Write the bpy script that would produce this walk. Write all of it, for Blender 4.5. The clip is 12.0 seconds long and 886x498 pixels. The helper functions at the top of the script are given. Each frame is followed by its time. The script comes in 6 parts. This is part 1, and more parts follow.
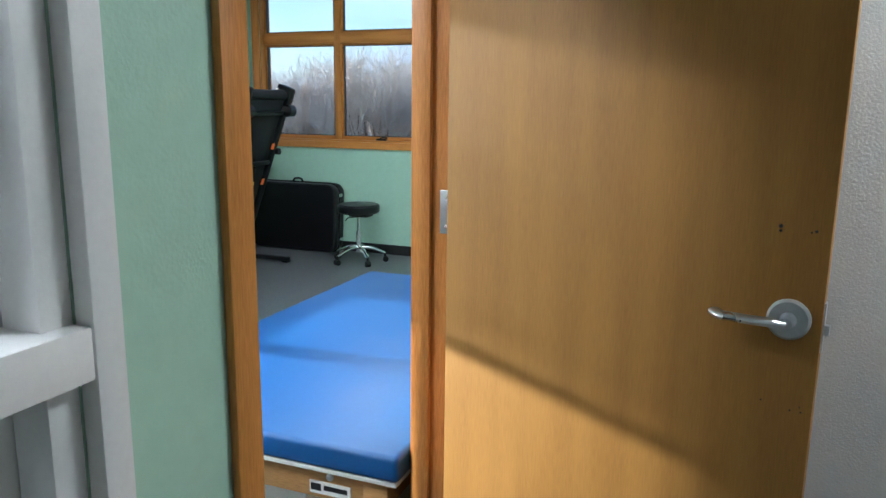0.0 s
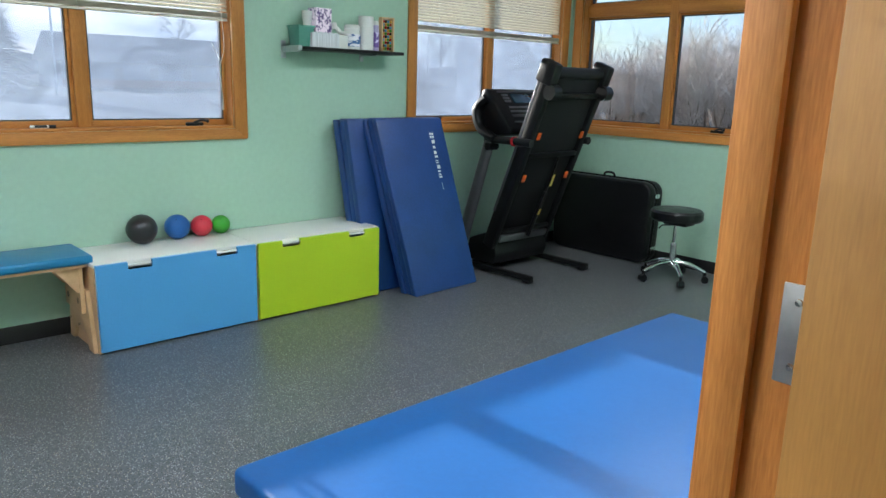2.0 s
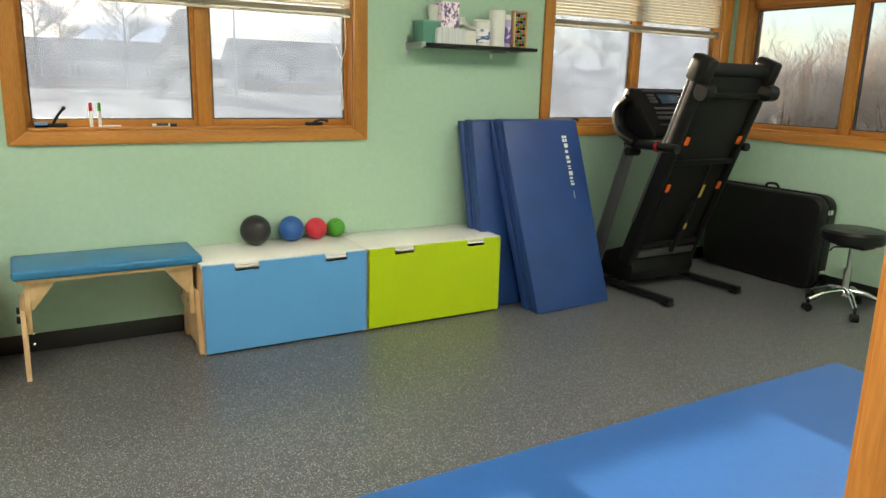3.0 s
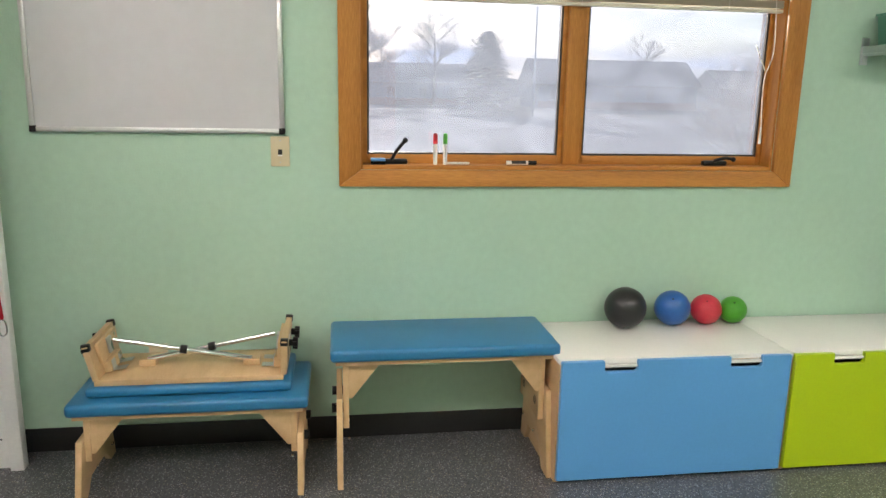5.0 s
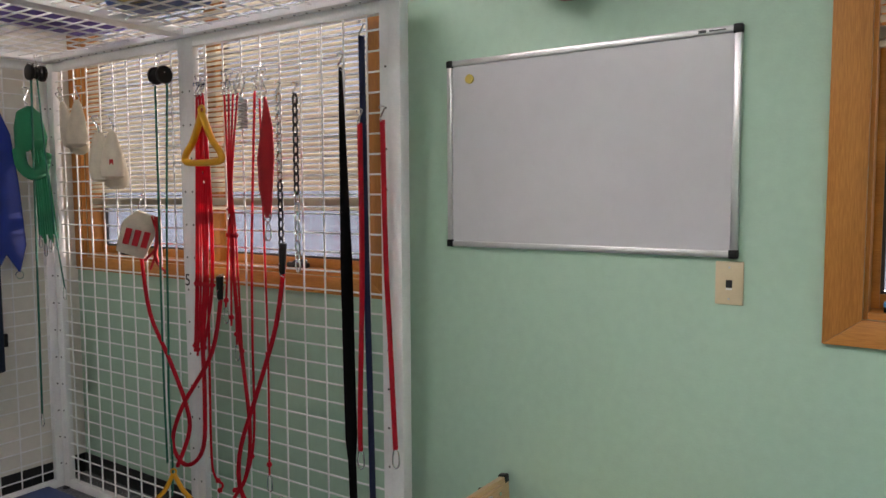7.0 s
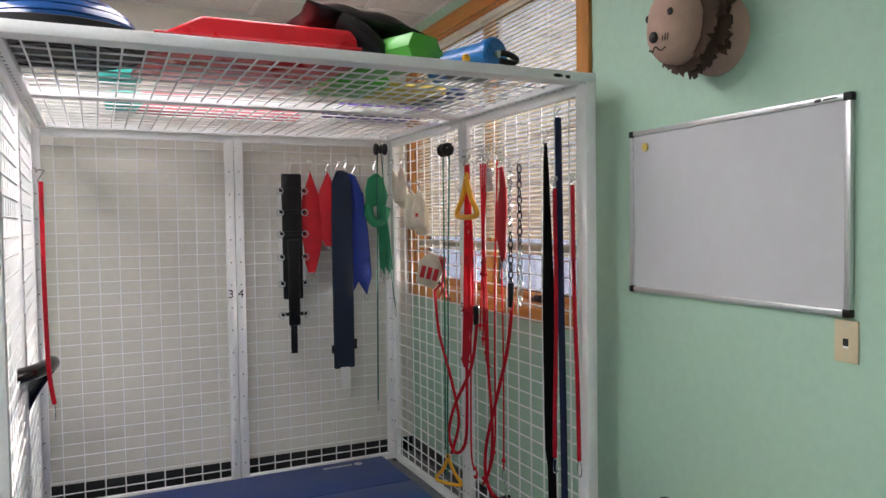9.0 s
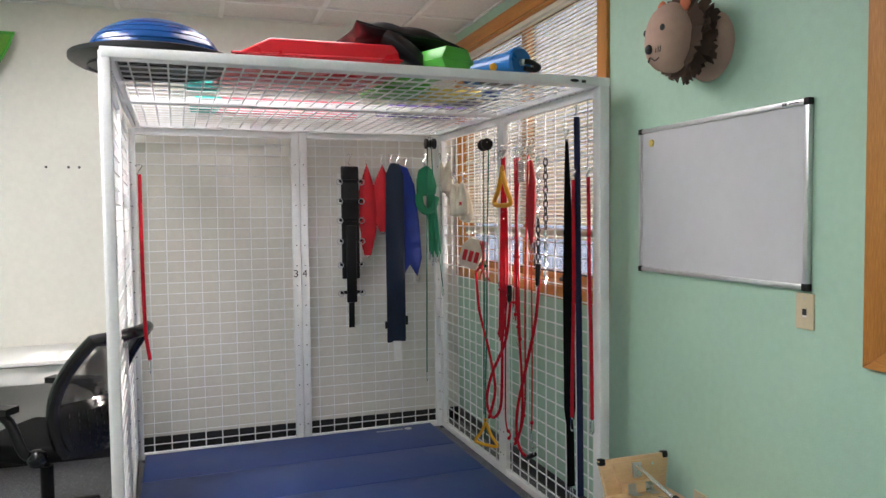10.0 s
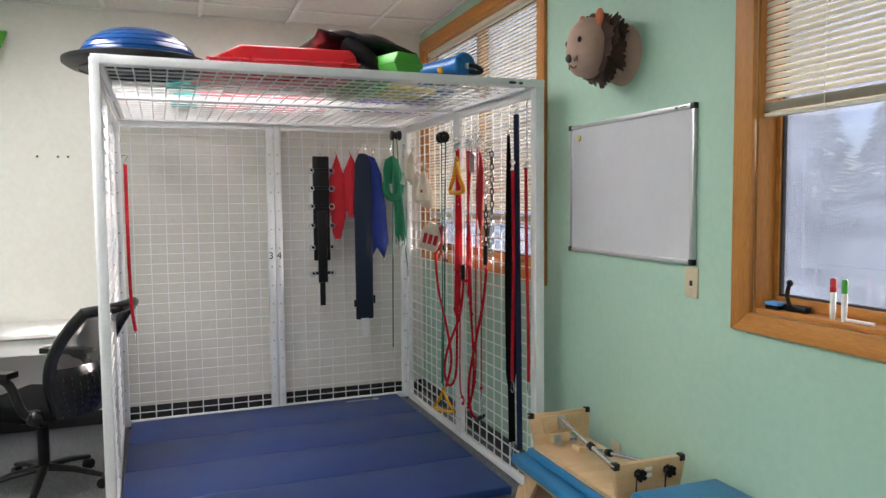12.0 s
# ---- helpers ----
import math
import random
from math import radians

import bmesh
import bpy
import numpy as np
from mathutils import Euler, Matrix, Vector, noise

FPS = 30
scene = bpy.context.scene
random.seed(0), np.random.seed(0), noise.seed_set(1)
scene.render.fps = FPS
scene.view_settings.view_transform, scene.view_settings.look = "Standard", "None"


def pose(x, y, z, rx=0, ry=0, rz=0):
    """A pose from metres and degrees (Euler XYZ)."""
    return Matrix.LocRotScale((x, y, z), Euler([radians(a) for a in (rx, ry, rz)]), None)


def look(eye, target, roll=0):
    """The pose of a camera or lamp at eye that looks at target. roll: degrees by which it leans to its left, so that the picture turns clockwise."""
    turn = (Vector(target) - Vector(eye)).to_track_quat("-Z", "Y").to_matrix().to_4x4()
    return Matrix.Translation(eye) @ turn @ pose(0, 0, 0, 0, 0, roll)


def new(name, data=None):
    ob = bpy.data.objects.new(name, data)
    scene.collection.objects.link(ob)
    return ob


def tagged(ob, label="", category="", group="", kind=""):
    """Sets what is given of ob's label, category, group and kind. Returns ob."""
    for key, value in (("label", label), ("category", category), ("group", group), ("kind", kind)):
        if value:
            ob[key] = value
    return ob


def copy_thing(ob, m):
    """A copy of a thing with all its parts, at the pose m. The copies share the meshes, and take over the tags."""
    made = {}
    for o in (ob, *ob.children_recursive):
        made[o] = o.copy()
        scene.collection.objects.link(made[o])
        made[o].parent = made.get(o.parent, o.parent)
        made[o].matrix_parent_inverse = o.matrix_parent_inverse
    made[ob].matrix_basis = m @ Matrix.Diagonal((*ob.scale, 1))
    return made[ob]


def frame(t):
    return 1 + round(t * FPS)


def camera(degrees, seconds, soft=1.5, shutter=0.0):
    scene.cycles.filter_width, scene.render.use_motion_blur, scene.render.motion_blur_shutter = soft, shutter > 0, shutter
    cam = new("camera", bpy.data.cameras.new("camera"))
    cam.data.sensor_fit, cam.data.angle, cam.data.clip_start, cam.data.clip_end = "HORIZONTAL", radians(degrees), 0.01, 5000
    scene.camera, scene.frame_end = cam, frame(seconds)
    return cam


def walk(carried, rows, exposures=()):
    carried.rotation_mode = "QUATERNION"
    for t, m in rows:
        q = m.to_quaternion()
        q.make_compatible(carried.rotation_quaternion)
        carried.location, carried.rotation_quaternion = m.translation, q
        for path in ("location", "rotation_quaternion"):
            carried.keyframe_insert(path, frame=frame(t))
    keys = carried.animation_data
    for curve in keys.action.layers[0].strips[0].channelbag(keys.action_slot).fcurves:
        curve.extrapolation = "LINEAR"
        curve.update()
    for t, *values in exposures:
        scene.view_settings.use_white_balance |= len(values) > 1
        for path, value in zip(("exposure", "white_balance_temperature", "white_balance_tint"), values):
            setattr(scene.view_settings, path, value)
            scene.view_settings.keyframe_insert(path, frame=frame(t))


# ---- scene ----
cam = camera(62.8, 12.0)
PATH = [
    (0, (4.732, 1.938, 1.475), (4.018, 3.766, 1.09), 0.7),
    (0.3, (4.718, 2.127, 1.467), (3.906, 3.913, 1.074), 0.7),
    (0.5, (4.705, 2.26, 1.466), (3.826, 4.014, 1.076), 1.0),
    (0.8, (4.679, 2.374, 1.467), (3.71, 4.079, 1.075), 1.4),
    (1, (4.621, 2.512, 1.452), (3.571, 4.166, 1.049), 1.3),
    (1.5, (4.455, 2.71, 1.464), (3.212, 4.22, 1.045), 1.5),
    (2, (4.346, 2.892, 1.462), (2.918, 4.218, 1.017), 1.7),
    (2.5, (4.276, 3.1, 1.476), (2.71, 4.253, 1.009), 1.8),
    (2.7, (4.261, 3.178, 1.453), (2.644, 4.262, 0.992), 1.7),
    (4.3, (3.312, 3.442, 1.425), (1.449, 4.047, 1.019), 1.4),
    (4.5, (3.197, 3.433, 1.426), (1.307, 3.945, 1.023), 1.2),
    (4.6, (3.137, 3.413, 1.426), (1.235, 3.875, 1.017), 0.7),
    (5, (2.895, 3.236, 1.445), (0.96, 3.52, 1.025), 1.1),
    (5.5, (2.637, 3.259, 1.417), (0.68, 3.146, 1.022), 0.2),
    (6, (2.375, 3.361, 1.399), (0.465, 2.867, 1.071), -0.2),
    (6.5, (2.126, 3.415, 1.404), (0.341, 2.547, 1.161), -0.6),
    (7, (2.013, 3.478, 1.452), (0.372, 2.345, 1.301), -0.3),
    (7.5, (1.958, 3.648, 1.502), (0.49, 2.293, 1.41), 0.2),
    (7.7, (1.939, 3.738, 1.516), (0.572, 2.281, 1.429), -0.2),
    (9.3, (1.798, 4.498, 1.55), (1.056, 2.642, 1.474), -0.6),
    (9.5, (1.8, 4.588, 1.549), (1.096, 2.717, 1.468), -0.5),
    (10, (1.833, 4.816, 1.534), (1.188, 2.925, 1.437), -0.6),
    (10.5, (1.841, 4.971, 1.538), (1.217, 3.074, 1.424), -0.6),
    (11, (1.809, 5.091, 1.535), (1.189, 3.194, 1.406), -0.6),
    (11.5, (1.798, 5.189, 1.535), (1.171, 3.295, 1.4), -0.5),
    (12, (1.818, 5.26, 1.528), (1.137, 3.384, 1.396), -0.5),
]
walk(cam, [(t, look(eye, target, roll)) for t, eye, target, roll in PATH], [(0, 1.75, 5350, 5), (1.6, 1.35, 4800, 9), (2.0, 1.6, 5700, 8), (2.4, 1.75, 7200, 8), (4.5, 1.7, 7600, 14), (5.0, 1.65, 6900, 16), (5.5, 1.55, 6700, 15), (6.5, 1.25, 6700, 18), (7.5, 1.05, 6300, 24), (9.5, 1.4, 6200, 18), (12, 1.45, 6200, 17)])

# ---- world, sun, exposure ----
SUN_EL, SUN_AZ = 12.9, 1.7            # degrees; the sun stands in the west and shines along +x
world = bpy.data.worlds.new("world")
scene.world = world
world.use_nodes = True
wn, wl = world.node_tree.nodes, world.node_tree.links
sky = wn.new("ShaderNodeTexSky")
sky.sky_type, sky.sun_disc = "NISHITA", False
sky.sun_elevation, sky.sun_rotation = radians(SUN_EL), radians(-92)
sky.air_density, sky.dust_density, sky.ozone_density = 1.0, 1.0, 2.0
wc = wn.new("ShaderNodeTexCoord")
wm = wn.new("ShaderNodeMapping")
wm.inputs["Scale"].default_value = (1.0, 1.0, 3.6)
wno = wn.new("ShaderNodeTexNoise")
wno.inputs["Scale"].default_value, wno.inputs["Detail"].default_value, wno.inputs["Roughness"].default_value = 2.3, 9, 0.58
wr = wn.new("ShaderNodeValToRGB")
wr.color_ramp.elements[0].position, wr.color_ramp.elements[1].position = 0.40, 0.62
wmix = wn.new("ShaderNodeMixRGB")
wmix.inputs["Color2"].default_value = (4.3, 4.9, 6.0, 1)
wl.new(wc.outputs["Generated"], wm.inputs["Vector"])
wl.new(wm.outputs["Vector"], wno.inputs["Vector"])
wl.new(wno.outputs["Fac"], wr.inputs["Fac"])
wl.new(wr.outputs["Color"], wmix.inputs["Fac"])
wl.new(sky.outputs["Color"], wmix.inputs["Color1"])
bg = wn["Background"]
wl.new(wmix.outputs["Color"], bg.inputs["Color"])
bg.inputs["Strength"].default_value = 0.13

sun = bpy.data.lights.new("sun", "SUN")
sun.energy, sun.angle, sun.color = 5.0, radians(0.5), (1.0, 0.89, 0.74)
sun_ob = new("sun", sun)
e, a = radians(SUN_EL), radians(SUN_AZ)
sun_ob.matrix_world = look((-20, 0, 10), (-20 + math.cos(a) * math.cos(e), math.sin(a) * math.cos(e), 10 - math.sin(e)))


# ---- materials ----
def mat(name, col, rough=0.5, metal=0.0, var=0.12, vs=5.0, gs=90.0, bump=0.15, bs=220.0, stretch=(1, 1, 1), col2=None,
        spec=0.5, rvar=0.12, through_light=0.0, each=0.0, edges=(0.35, 0.65)):
    """A surface with broad and fine variation of colour and gloss, and a fine relief."""
    m = bpy.data.materials.new(name)
    m.use_nodes = True
    n, l = m.node_tree.nodes, m.node_tree.links
    p = n["Principled BSDF"]
    tc = n.new("ShaderNodeTexCoord")
    mp = n.new("ShaderNodeMapping")
    mp.inputs["Scale"].default_value = stretch
    l.new(tc.outputs["Object"], mp.inputs["Vector"])
    broad, fine = n.new("ShaderNodeTexNoise"), n.new("ShaderNodeTexNoise")
    broad.inputs["Scale"].default_value, broad.inputs["Detail"].default_value = vs, 5
    fine.inputs["Scale"].default_value, fine.inputs["Detail"].default_value = gs, 3
    for t in (broad, fine):
        l.new(mp.outputs["Vector"], t.inputs["Vector"])
    add = n.new("ShaderNodeMath")
    add.operation = "MULTIPLY_ADD"
    add.inputs[1].default_value = 0.4
    l.new(fine.outputs["Fac"], add.inputs[0])
    sc = n.new("ShaderNodeMath")
    sc.operation = "MULTIPLY"
    sc.inputs[1].default_value = 0.6
    l.new(broad.outputs["Fac"], sc.inputs[0])
    l.new(sc.outputs[0], add.inputs[2])
    ramp = n.new("ShaderNodeValToRGB")
    lo = [max(0, c * (1 - var)) for c in col]
    hi = [min(1, c * (1 + var)) for c in (col2 or col)]
    ramp.color_ramp.elements[0].position, ramp.color_ramp.elements[1].position = edges
    ramp.color_ramp.elements[0].color, ramp.color_ramp.elements[1].color = (*lo, 1), (*hi, 1)
    l.new(add.outputs[0], ramp.inputs["Fac"])
    out = ramp.outputs["Color"]
    if each:
        info = n.new("ShaderNodeObjectInfo")
        hs = n.new("ShaderNodeHueSaturation")
        mr = n.new("ShaderNodeMapRange")
        mr.inputs["To Min"].default_value, mr.inputs["To Max"].default_value = 1 - each, 1 + each
        l.new(info.outputs["Random"], mr.inputs["Value"])
        l.new(mr.outputs["Result"], hs.inputs["Value"])
        l.new(out, hs.inputs["Color"])
        out = hs.outputs["Color"]
    l.new(out, p.inputs["Base Color"])
    rr = n.new("ShaderNodeMapRange")
    rr.inputs["To Min"].default_value, rr.inputs["To Max"].default_value = max(0.02, rough - rvar), min(1, rough + rvar)
    l.new(broad.outputs["Fac"], rr.inputs["Value"])
    l.new(rr.outputs["Result"], p.inputs["Roughness"])
    p.inputs["Metallic"].default_value = metal
    p.inputs["Specular IOR Level"].default_value = spec
    if bump:
        bt = n.new("ShaderNodeTexNoise")
        bt.inputs["Scale"].default_value, bt.inputs["Detail"].default_value = bs, 3
        l.new(mp.outputs["Vector"], bt.inputs["Vector"])
        bp = n.new("ShaderNodeBump")
        bp.inputs["Strength"].default_value, bp.inputs["Distance"].default_value = bump, 0.002
        l.new(bt.outputs["Fac"], bp.inputs["Height"])
        l.new(bp.outputs["Normal"], p.inputs["Normal"])
    if through_light:
        tr = n.new("ShaderNodeBsdfTranslucent")
        l.new(out, tr.inputs["Color"])
        mx = n.new("ShaderNodeMixShader")
        mx.inputs["Fac"].default_value = through_light
        l.new(p.outputs[0], mx.inputs[1])
        l.new(tr.outputs[0], mx.inputs[2])
        l.new(mx.outputs[0], n["Material Output"].inputs["Surface"])
    return m


def rubber_floor():
    """Dark grey rubber sheet with many small pale and tan flecks."""
    m = mat("rubber_floor", (0.092, 0.097, 0.106), 0.34, var=0.18, vs=1.6, gs=60, bump=0.15, bs=350, rvar=0.05, spec=0.6)
    n, l = m.node_tree.nodes, m.node_tree.links
    p = n["Principled BSDF"]
    old = p.inputs["Base Color"].links[0].from_socket
    tc = n.new("ShaderNodeTexCoord")
    for scale, size, col in ((105, 0.26, (0.40, 0.41, 0.42)), (75, 0.20, (0.36, 0.31, 0.24)), (120, 0.30, (0.012, 0.012, 0.014))):
        v = n.new("ShaderNodeTexVoronoi")
        v.inputs["Scale"].default_value = scale
        l.new(tc.outputs["Object"], v.inputs["Vector"])
        lt = n.new("ShaderNodeMath")
        lt.operation = "LESS_THAN"
        lt.inputs[1].default_value = size
        l.new(v.outputs["Distance"], lt.inputs[0])
        mx = n.new("ShaderNodeMixRGB")
        mx.inputs["Color2"].default_value = (*col, 1)
        l.new(lt.outputs[0], mx.inputs["Fac"])
        l.new(old, mx.inputs["Color1"])
        old = mx.outputs["Color"]
    l.new(old, p.inputs["Base Color"])
    return m


def glass_mat(name, dirt=0.0, tint=(0.72, 0.74, 0.75)):
    m = bpy.data.materials.new(name)
    m.use_nodes = True
    n, l = m.node_tree.nodes, m.node_tree.links
    n.remove(n["Principled BSDF"])
    clear, gloss, mx = n.new("ShaderNodeBsdfTransparent"), n.new("ShaderNodeBsdfGlossy"), n.new("ShaderNodeMixShader")
    gloss.inputs["Roughness"].default_value = 0.02
    clear.inputs["Color"].default_value = (*tint, 1)
    fr = n.new("ShaderNodeFresnel")
    fr.inputs["IOR"].default_value = 1.45
    l.new(fr.outputs[0], mx.inputs["Fac"])
    l.new(clear.outputs[0], mx.inputs[1])
    l.new(gloss.outputs[0], mx.inputs[2])
    last = mx
    if dirt:
        tc, mp, no = n.new("ShaderNodeTexCoord"), n.new("ShaderNodeMapping"), n.new("ShaderNodeTexNoise")
        mp.inputs["Rotation"].default_value = (0, radians(25), 0)
        mp.inputs["Scale"].default_value = (2, 2, 5)
        no.inputs["Scale"].default_value, no.inputs["Detail"].default_value, no.inputs["Distortion"].default_value = 1.4, 6, 1.2
        l.new(tc.outputs["Object"], mp.inputs["Vector"])
        l.new(mp.outputs["Vector"], no.inputs["Vector"])
        rp = n.new("ShaderNodeMapRange")
        rp.inputs["From Min"].default_value, rp.inputs["From Max"].default_value = 0.35, 0.75
        rp.inputs["To Min"].default_value, rp.inputs["To Max"].default_value = 0.6 * dirt, dirt
        l.new(no.outputs["Fac"], rp.inputs["Value"])
        film, m2 = n.new("ShaderNodeBsdfTranslucent"), n.new("ShaderNodeMixShader")
        film.inputs["Color"].default_value = (0.62, 0.74, 0.96, 1)
        l.new(rp.outputs["Result"], m2.inputs["Fac"])
        l.new(mx.outputs[0], m2.inputs[1])
        l.new(film.outputs[0], m2.inputs[2])
        last = m2
    l.new(last.outputs[0], n["Material Output"].inputs["Surface"])
    return m


GREEN = mat("mint_wall_paint", (0.40, 0.58, 0.455), 0.55, var=0.05, vs=1.3, gs=30, bump=0.35, bs=130, rvar=0.08)
CREAM = mat("cream_wall_paint", (0.74, 0.71, 0.645), 0.6, var=0.05, vs=1.1, gs=30, bump=0.35, bs=130)
WHITEWALL = mat("white_textured_paint", (0.72, 0.70, 0.67), 0.6, var=0.04, vs=2, gs=40, bump=0.9, bs=170)
RUBBER = rubber_floor()
COVE = mat("black_vinyl_base", (0.012, 0.012, 0.013), 0.4, var=0.3, bump=0.1)
TILE = mat("ceiling_tile", (0.68, 0.66, 0.62), 0.9, var=0.10, vs=60, gs=260, bump=0.9, bs=300)
GRIDM = mat("ceiling_grid_metal", (0.75, 0.74, 0.71), 0.45, var=0.05)
OAK_Z = mat("stained_fir_upright", (0.41, 0.155, 0.030), 0.42, var=0.17, vs=2.0, gs=40, stretch=(9, 9, 0.7), col2=(0.50, 0.215, 0.048), spec=0.35, bump=0.12, bs=60, rvar=0.1)
OAK_Y = mat("stained_fir_along_y", (0.41, 0.155, 0.030), 0.42, var=0.17, vs=2.0, gs=40, stretch=(9, 0.7, 9), col2=(0.50, 0.215, 0.048), spec=0.35, bump=0.12, bs=60, rvar=0.1)
OAK_X = mat("stained_fir_along_x", (0.41, 0.155, 0.030), 0.42, var=0.17, vs=2.0, gs=40, stretch=(0.7, 9, 9), col2=(0.50, 0.215, 0.048), spec=0.35, bump=0.12, bs=60, rvar=0.1)
MAPLE = mat("maple_door_veneer", (0.265, 0.124, 0.018), 0.62, var=0.05, vs=2.2, gs=45, stretch=(7, 7, 0.55), col2=(0.325, 0.160, 0.027), bump=0.05, bs=60, rvar=0.08)
BIRCH = mat("birch_plywood", (0.61, 0.40, 0.205), 0.42, var=0.07, vs=2.5, gs=50, stretch=(1, 8, 8), col2=(0.67, 0.46, 0.26), bump=0.08, bs=80)
PLYEDGE = mat("plywood_edge", (0.42, 0.25, 0.11), 0.55, var=0.3, vs=40, gs=160, stretch=(1, 1, 6))
STEEL = mat("brushed_steel", (0.55, 0.56, 0.58), 0.30, 1.0, var=0.08, bump=0.05)
CHROME = mat("chrome", (0.78, 0.79, 0.80), 0.10, 1.0, var=0.03, bump=0.0, rvar=0.04)
BLACKP = mat("black_plastic", (0.0060, 0.0060, 0.0065), 0.38, var=0.2, spec=0.28, bump=0.2, bs=400)
BLACKV = mat("black_vinyl", (0.0055, 0.0055, 0.0065), 0.33, var=0.25, spec=0.3, vs=9, bump=0.3, bs=260)
BLACKF = mat("black_fabric", (0.0050, 0.0050, 0.0056), 0.9, spec=0.12, var=0.3, vs=12, gs=300, bump=0.6, bs=500)
SASHDARK = mat("dark_window_gasket", (0.03, 0.025, 0.022), 0.5, var=0.2)
BLUEV = mat("blue_table_vinyl", (0.010, 0.078, 0.26), 0.42, spec=0.4, var=0.08, vs=3, gs=60, bump=0.12, bs=330, rvar=0.06)
TEALV = mat("teal_blue_bench_vinyl", (0.02, 0.175, 0.36), 0.33, var=0.10, vs=5, gs=70, bump=0.2, bs=330, rvar=0.08)
MATBLUE = mat("royal_blue_mat_vinyl", (0.014, 0.051, 0.205), 0.42, var=0.14, vs=4, gs=70, bump=0.3, bs=230, rvar=0.08)
NAVYMAT = mat("navy_floor_mat_vinyl", (0.020, 0.050, 0.19), 0.40, var=0.12, vs=3, gs=60, bump=0.3, bs=220)
WHITEP = mat("white_laminate", (0.76, 0.75, 0.72), 0.35, var=0.03, bump=0.03)
BOXBLUE = mat("light_blue_lacquer", (0.10, 0.34, 0.68), 0.35, var=0.04, vs=2, bump=0.04)
BOXLIME = mat("lime_green_lacquer", (0.44, 0.60, 0.012), 0.35, var=0.04, vs=2, bump=0.04)
CAGEW = mat("white_powder_coat", (0.84, 0.84, 0.84), 0.38, var=0.05, vs=8, bump=0.1, bs=300)
BOARD = mat("whiteboard_enamel", (0.56, 0.555, 0.58), 0.22, var=0.03, vs=3, gs=20, bump=0.02, rvar=0.08)
ALU = mat("satin_aluminium", (0.62, 0.62, 0.63), 0.35, 0.9, var=0.06, stretch=(1, 6, 1))
PLATE = mat("almond_plastic", (0.62, 0.52, 0.34), 0.4, var=0.04)
SLAT = mat("ivory_blind_slat", (0.58, 0.53, 0.42), 0.45, var=0.05, through_light=0.04, bump=0.03)
SLATV = mat("blind_rail_ivory", (0.66, 0.62, 0.50), 0.45, var=0.05)
CORD = mat("white_cord", (0.75, 0.73, 0.68), 0.8)
FRAMEW = mat("white_window_vinyl", (0.74, 0.73, 0.71), 0.35, var=0.04)
RED = mat("red_elastic_cord", (0.62, 0.010, 0.030), 0.6, var=0.2, vs=20, gs=300, bump=0.5, bs=500, through_light=0.5)
REDS = mat("red_sling_fabric", (0.46, 0.010, 0.018), 0.8, var=0.2, vs=9, gs=300, bump=0.6, bs=420)
REDV = mat("red_wedge_vinyl", (0.55, 0.018, 0.025), 0.28, var=0.1, vs=4, bump=0.15)
GREENC = mat("green_cord", (0.010, 0.13, 0.085), 0.7, var=0.2, gs=300)
GREENS = mat("green_sling_fabric", (0.008, 0.17, 0.075), 0.8, var=0.25, vs=9, gs=300, bump=0.6, bs=420)
GREENV = mat("green_wedge_vinyl", (0.06, 0.36, 0.03), 0.35, var=0.1)
NAVYF = mat("dark_navy_fabric", (0.0048, 0.0132, 0.0330), 0.85, var=0.3, vs=10, gs=300, bump=0.6, bs=420)
ROYALF = mat("royal_blue_fabric", (0.010, 0.030, 0.22), 0.8, var=0.2, vs=10, gs=300, bump=0.6, bs=420)
CANVAS = mat("natural_canvas", (0.60, 0.54, 0.43), 0.9, var=0.15, vs=20, gs=300, bump=0.6, bs=420)
YELLOW = mat("yellow_plastic", (0.75, 0.36, 0.012), 0.4, var=0.08)
ORANGE = mat("orange_plastic", (0.75, 0.12, 0.015), 0.4, var=0.08)
TEALP = mat("teal_foam", (0.05, 0.55, 0.48), 0.6, var=0.1)
PINKF = mat("pink_foam", (0.70, 0.16, 0.20), 0.7, var=0.1)
PURPLE = mat("purple_foam", (0.16, 0.10, 0.40), 0.7, var=0.1)
YELF = mat("yellow_foam", (0.62, 0.48, 0.10), 0.7, var=0.1)
BOSUB = mat("blue_dome_rubber", (0.006, 0.048, 0.17), 0.20, var=0.1, bump=0.1)
PLUSH = mat("beige_plush", (0.50, 0.33, 0.26), 0.95, var=0.1, vs=20, gs=300, bump=1.0, bs=380)
FELT = mat("dark_brown_felt", (0.075, 0.043, 0.030), 0.95, var=0.25, vs=20, gs=300, bump=1.0, bs=300)
EAR = mat("orange_felt", (0.55, 0.16, 0.08), 0.95)
PAPER = mat("white_paper", (0.80, 0.79, 0.77), 0.8, var=0.05, bump=0.3, bs=60)
INK = mat("black_ink", (0.01, 0.01, 0.01), 0.5, var=0.1, bump=0)
BALLS = [mat("black_ball_rubber", (0.015, 0.015, 0.017), 0.35), mat("blue_ball_rubber", (0.015, 0.10, 0.34), 0.38),
         mat("red_ball_rubber", (0.55, 0.025, 0.05), 0.4), mat("green_ball_rubber", (0.05, 0.30, 0.02), 0.4)]
GLASS = glass_mat("window_glass")
DIRTY = glass_mat("streaky_window_glass", 0.11, (0.40, 0.43, 0.48))


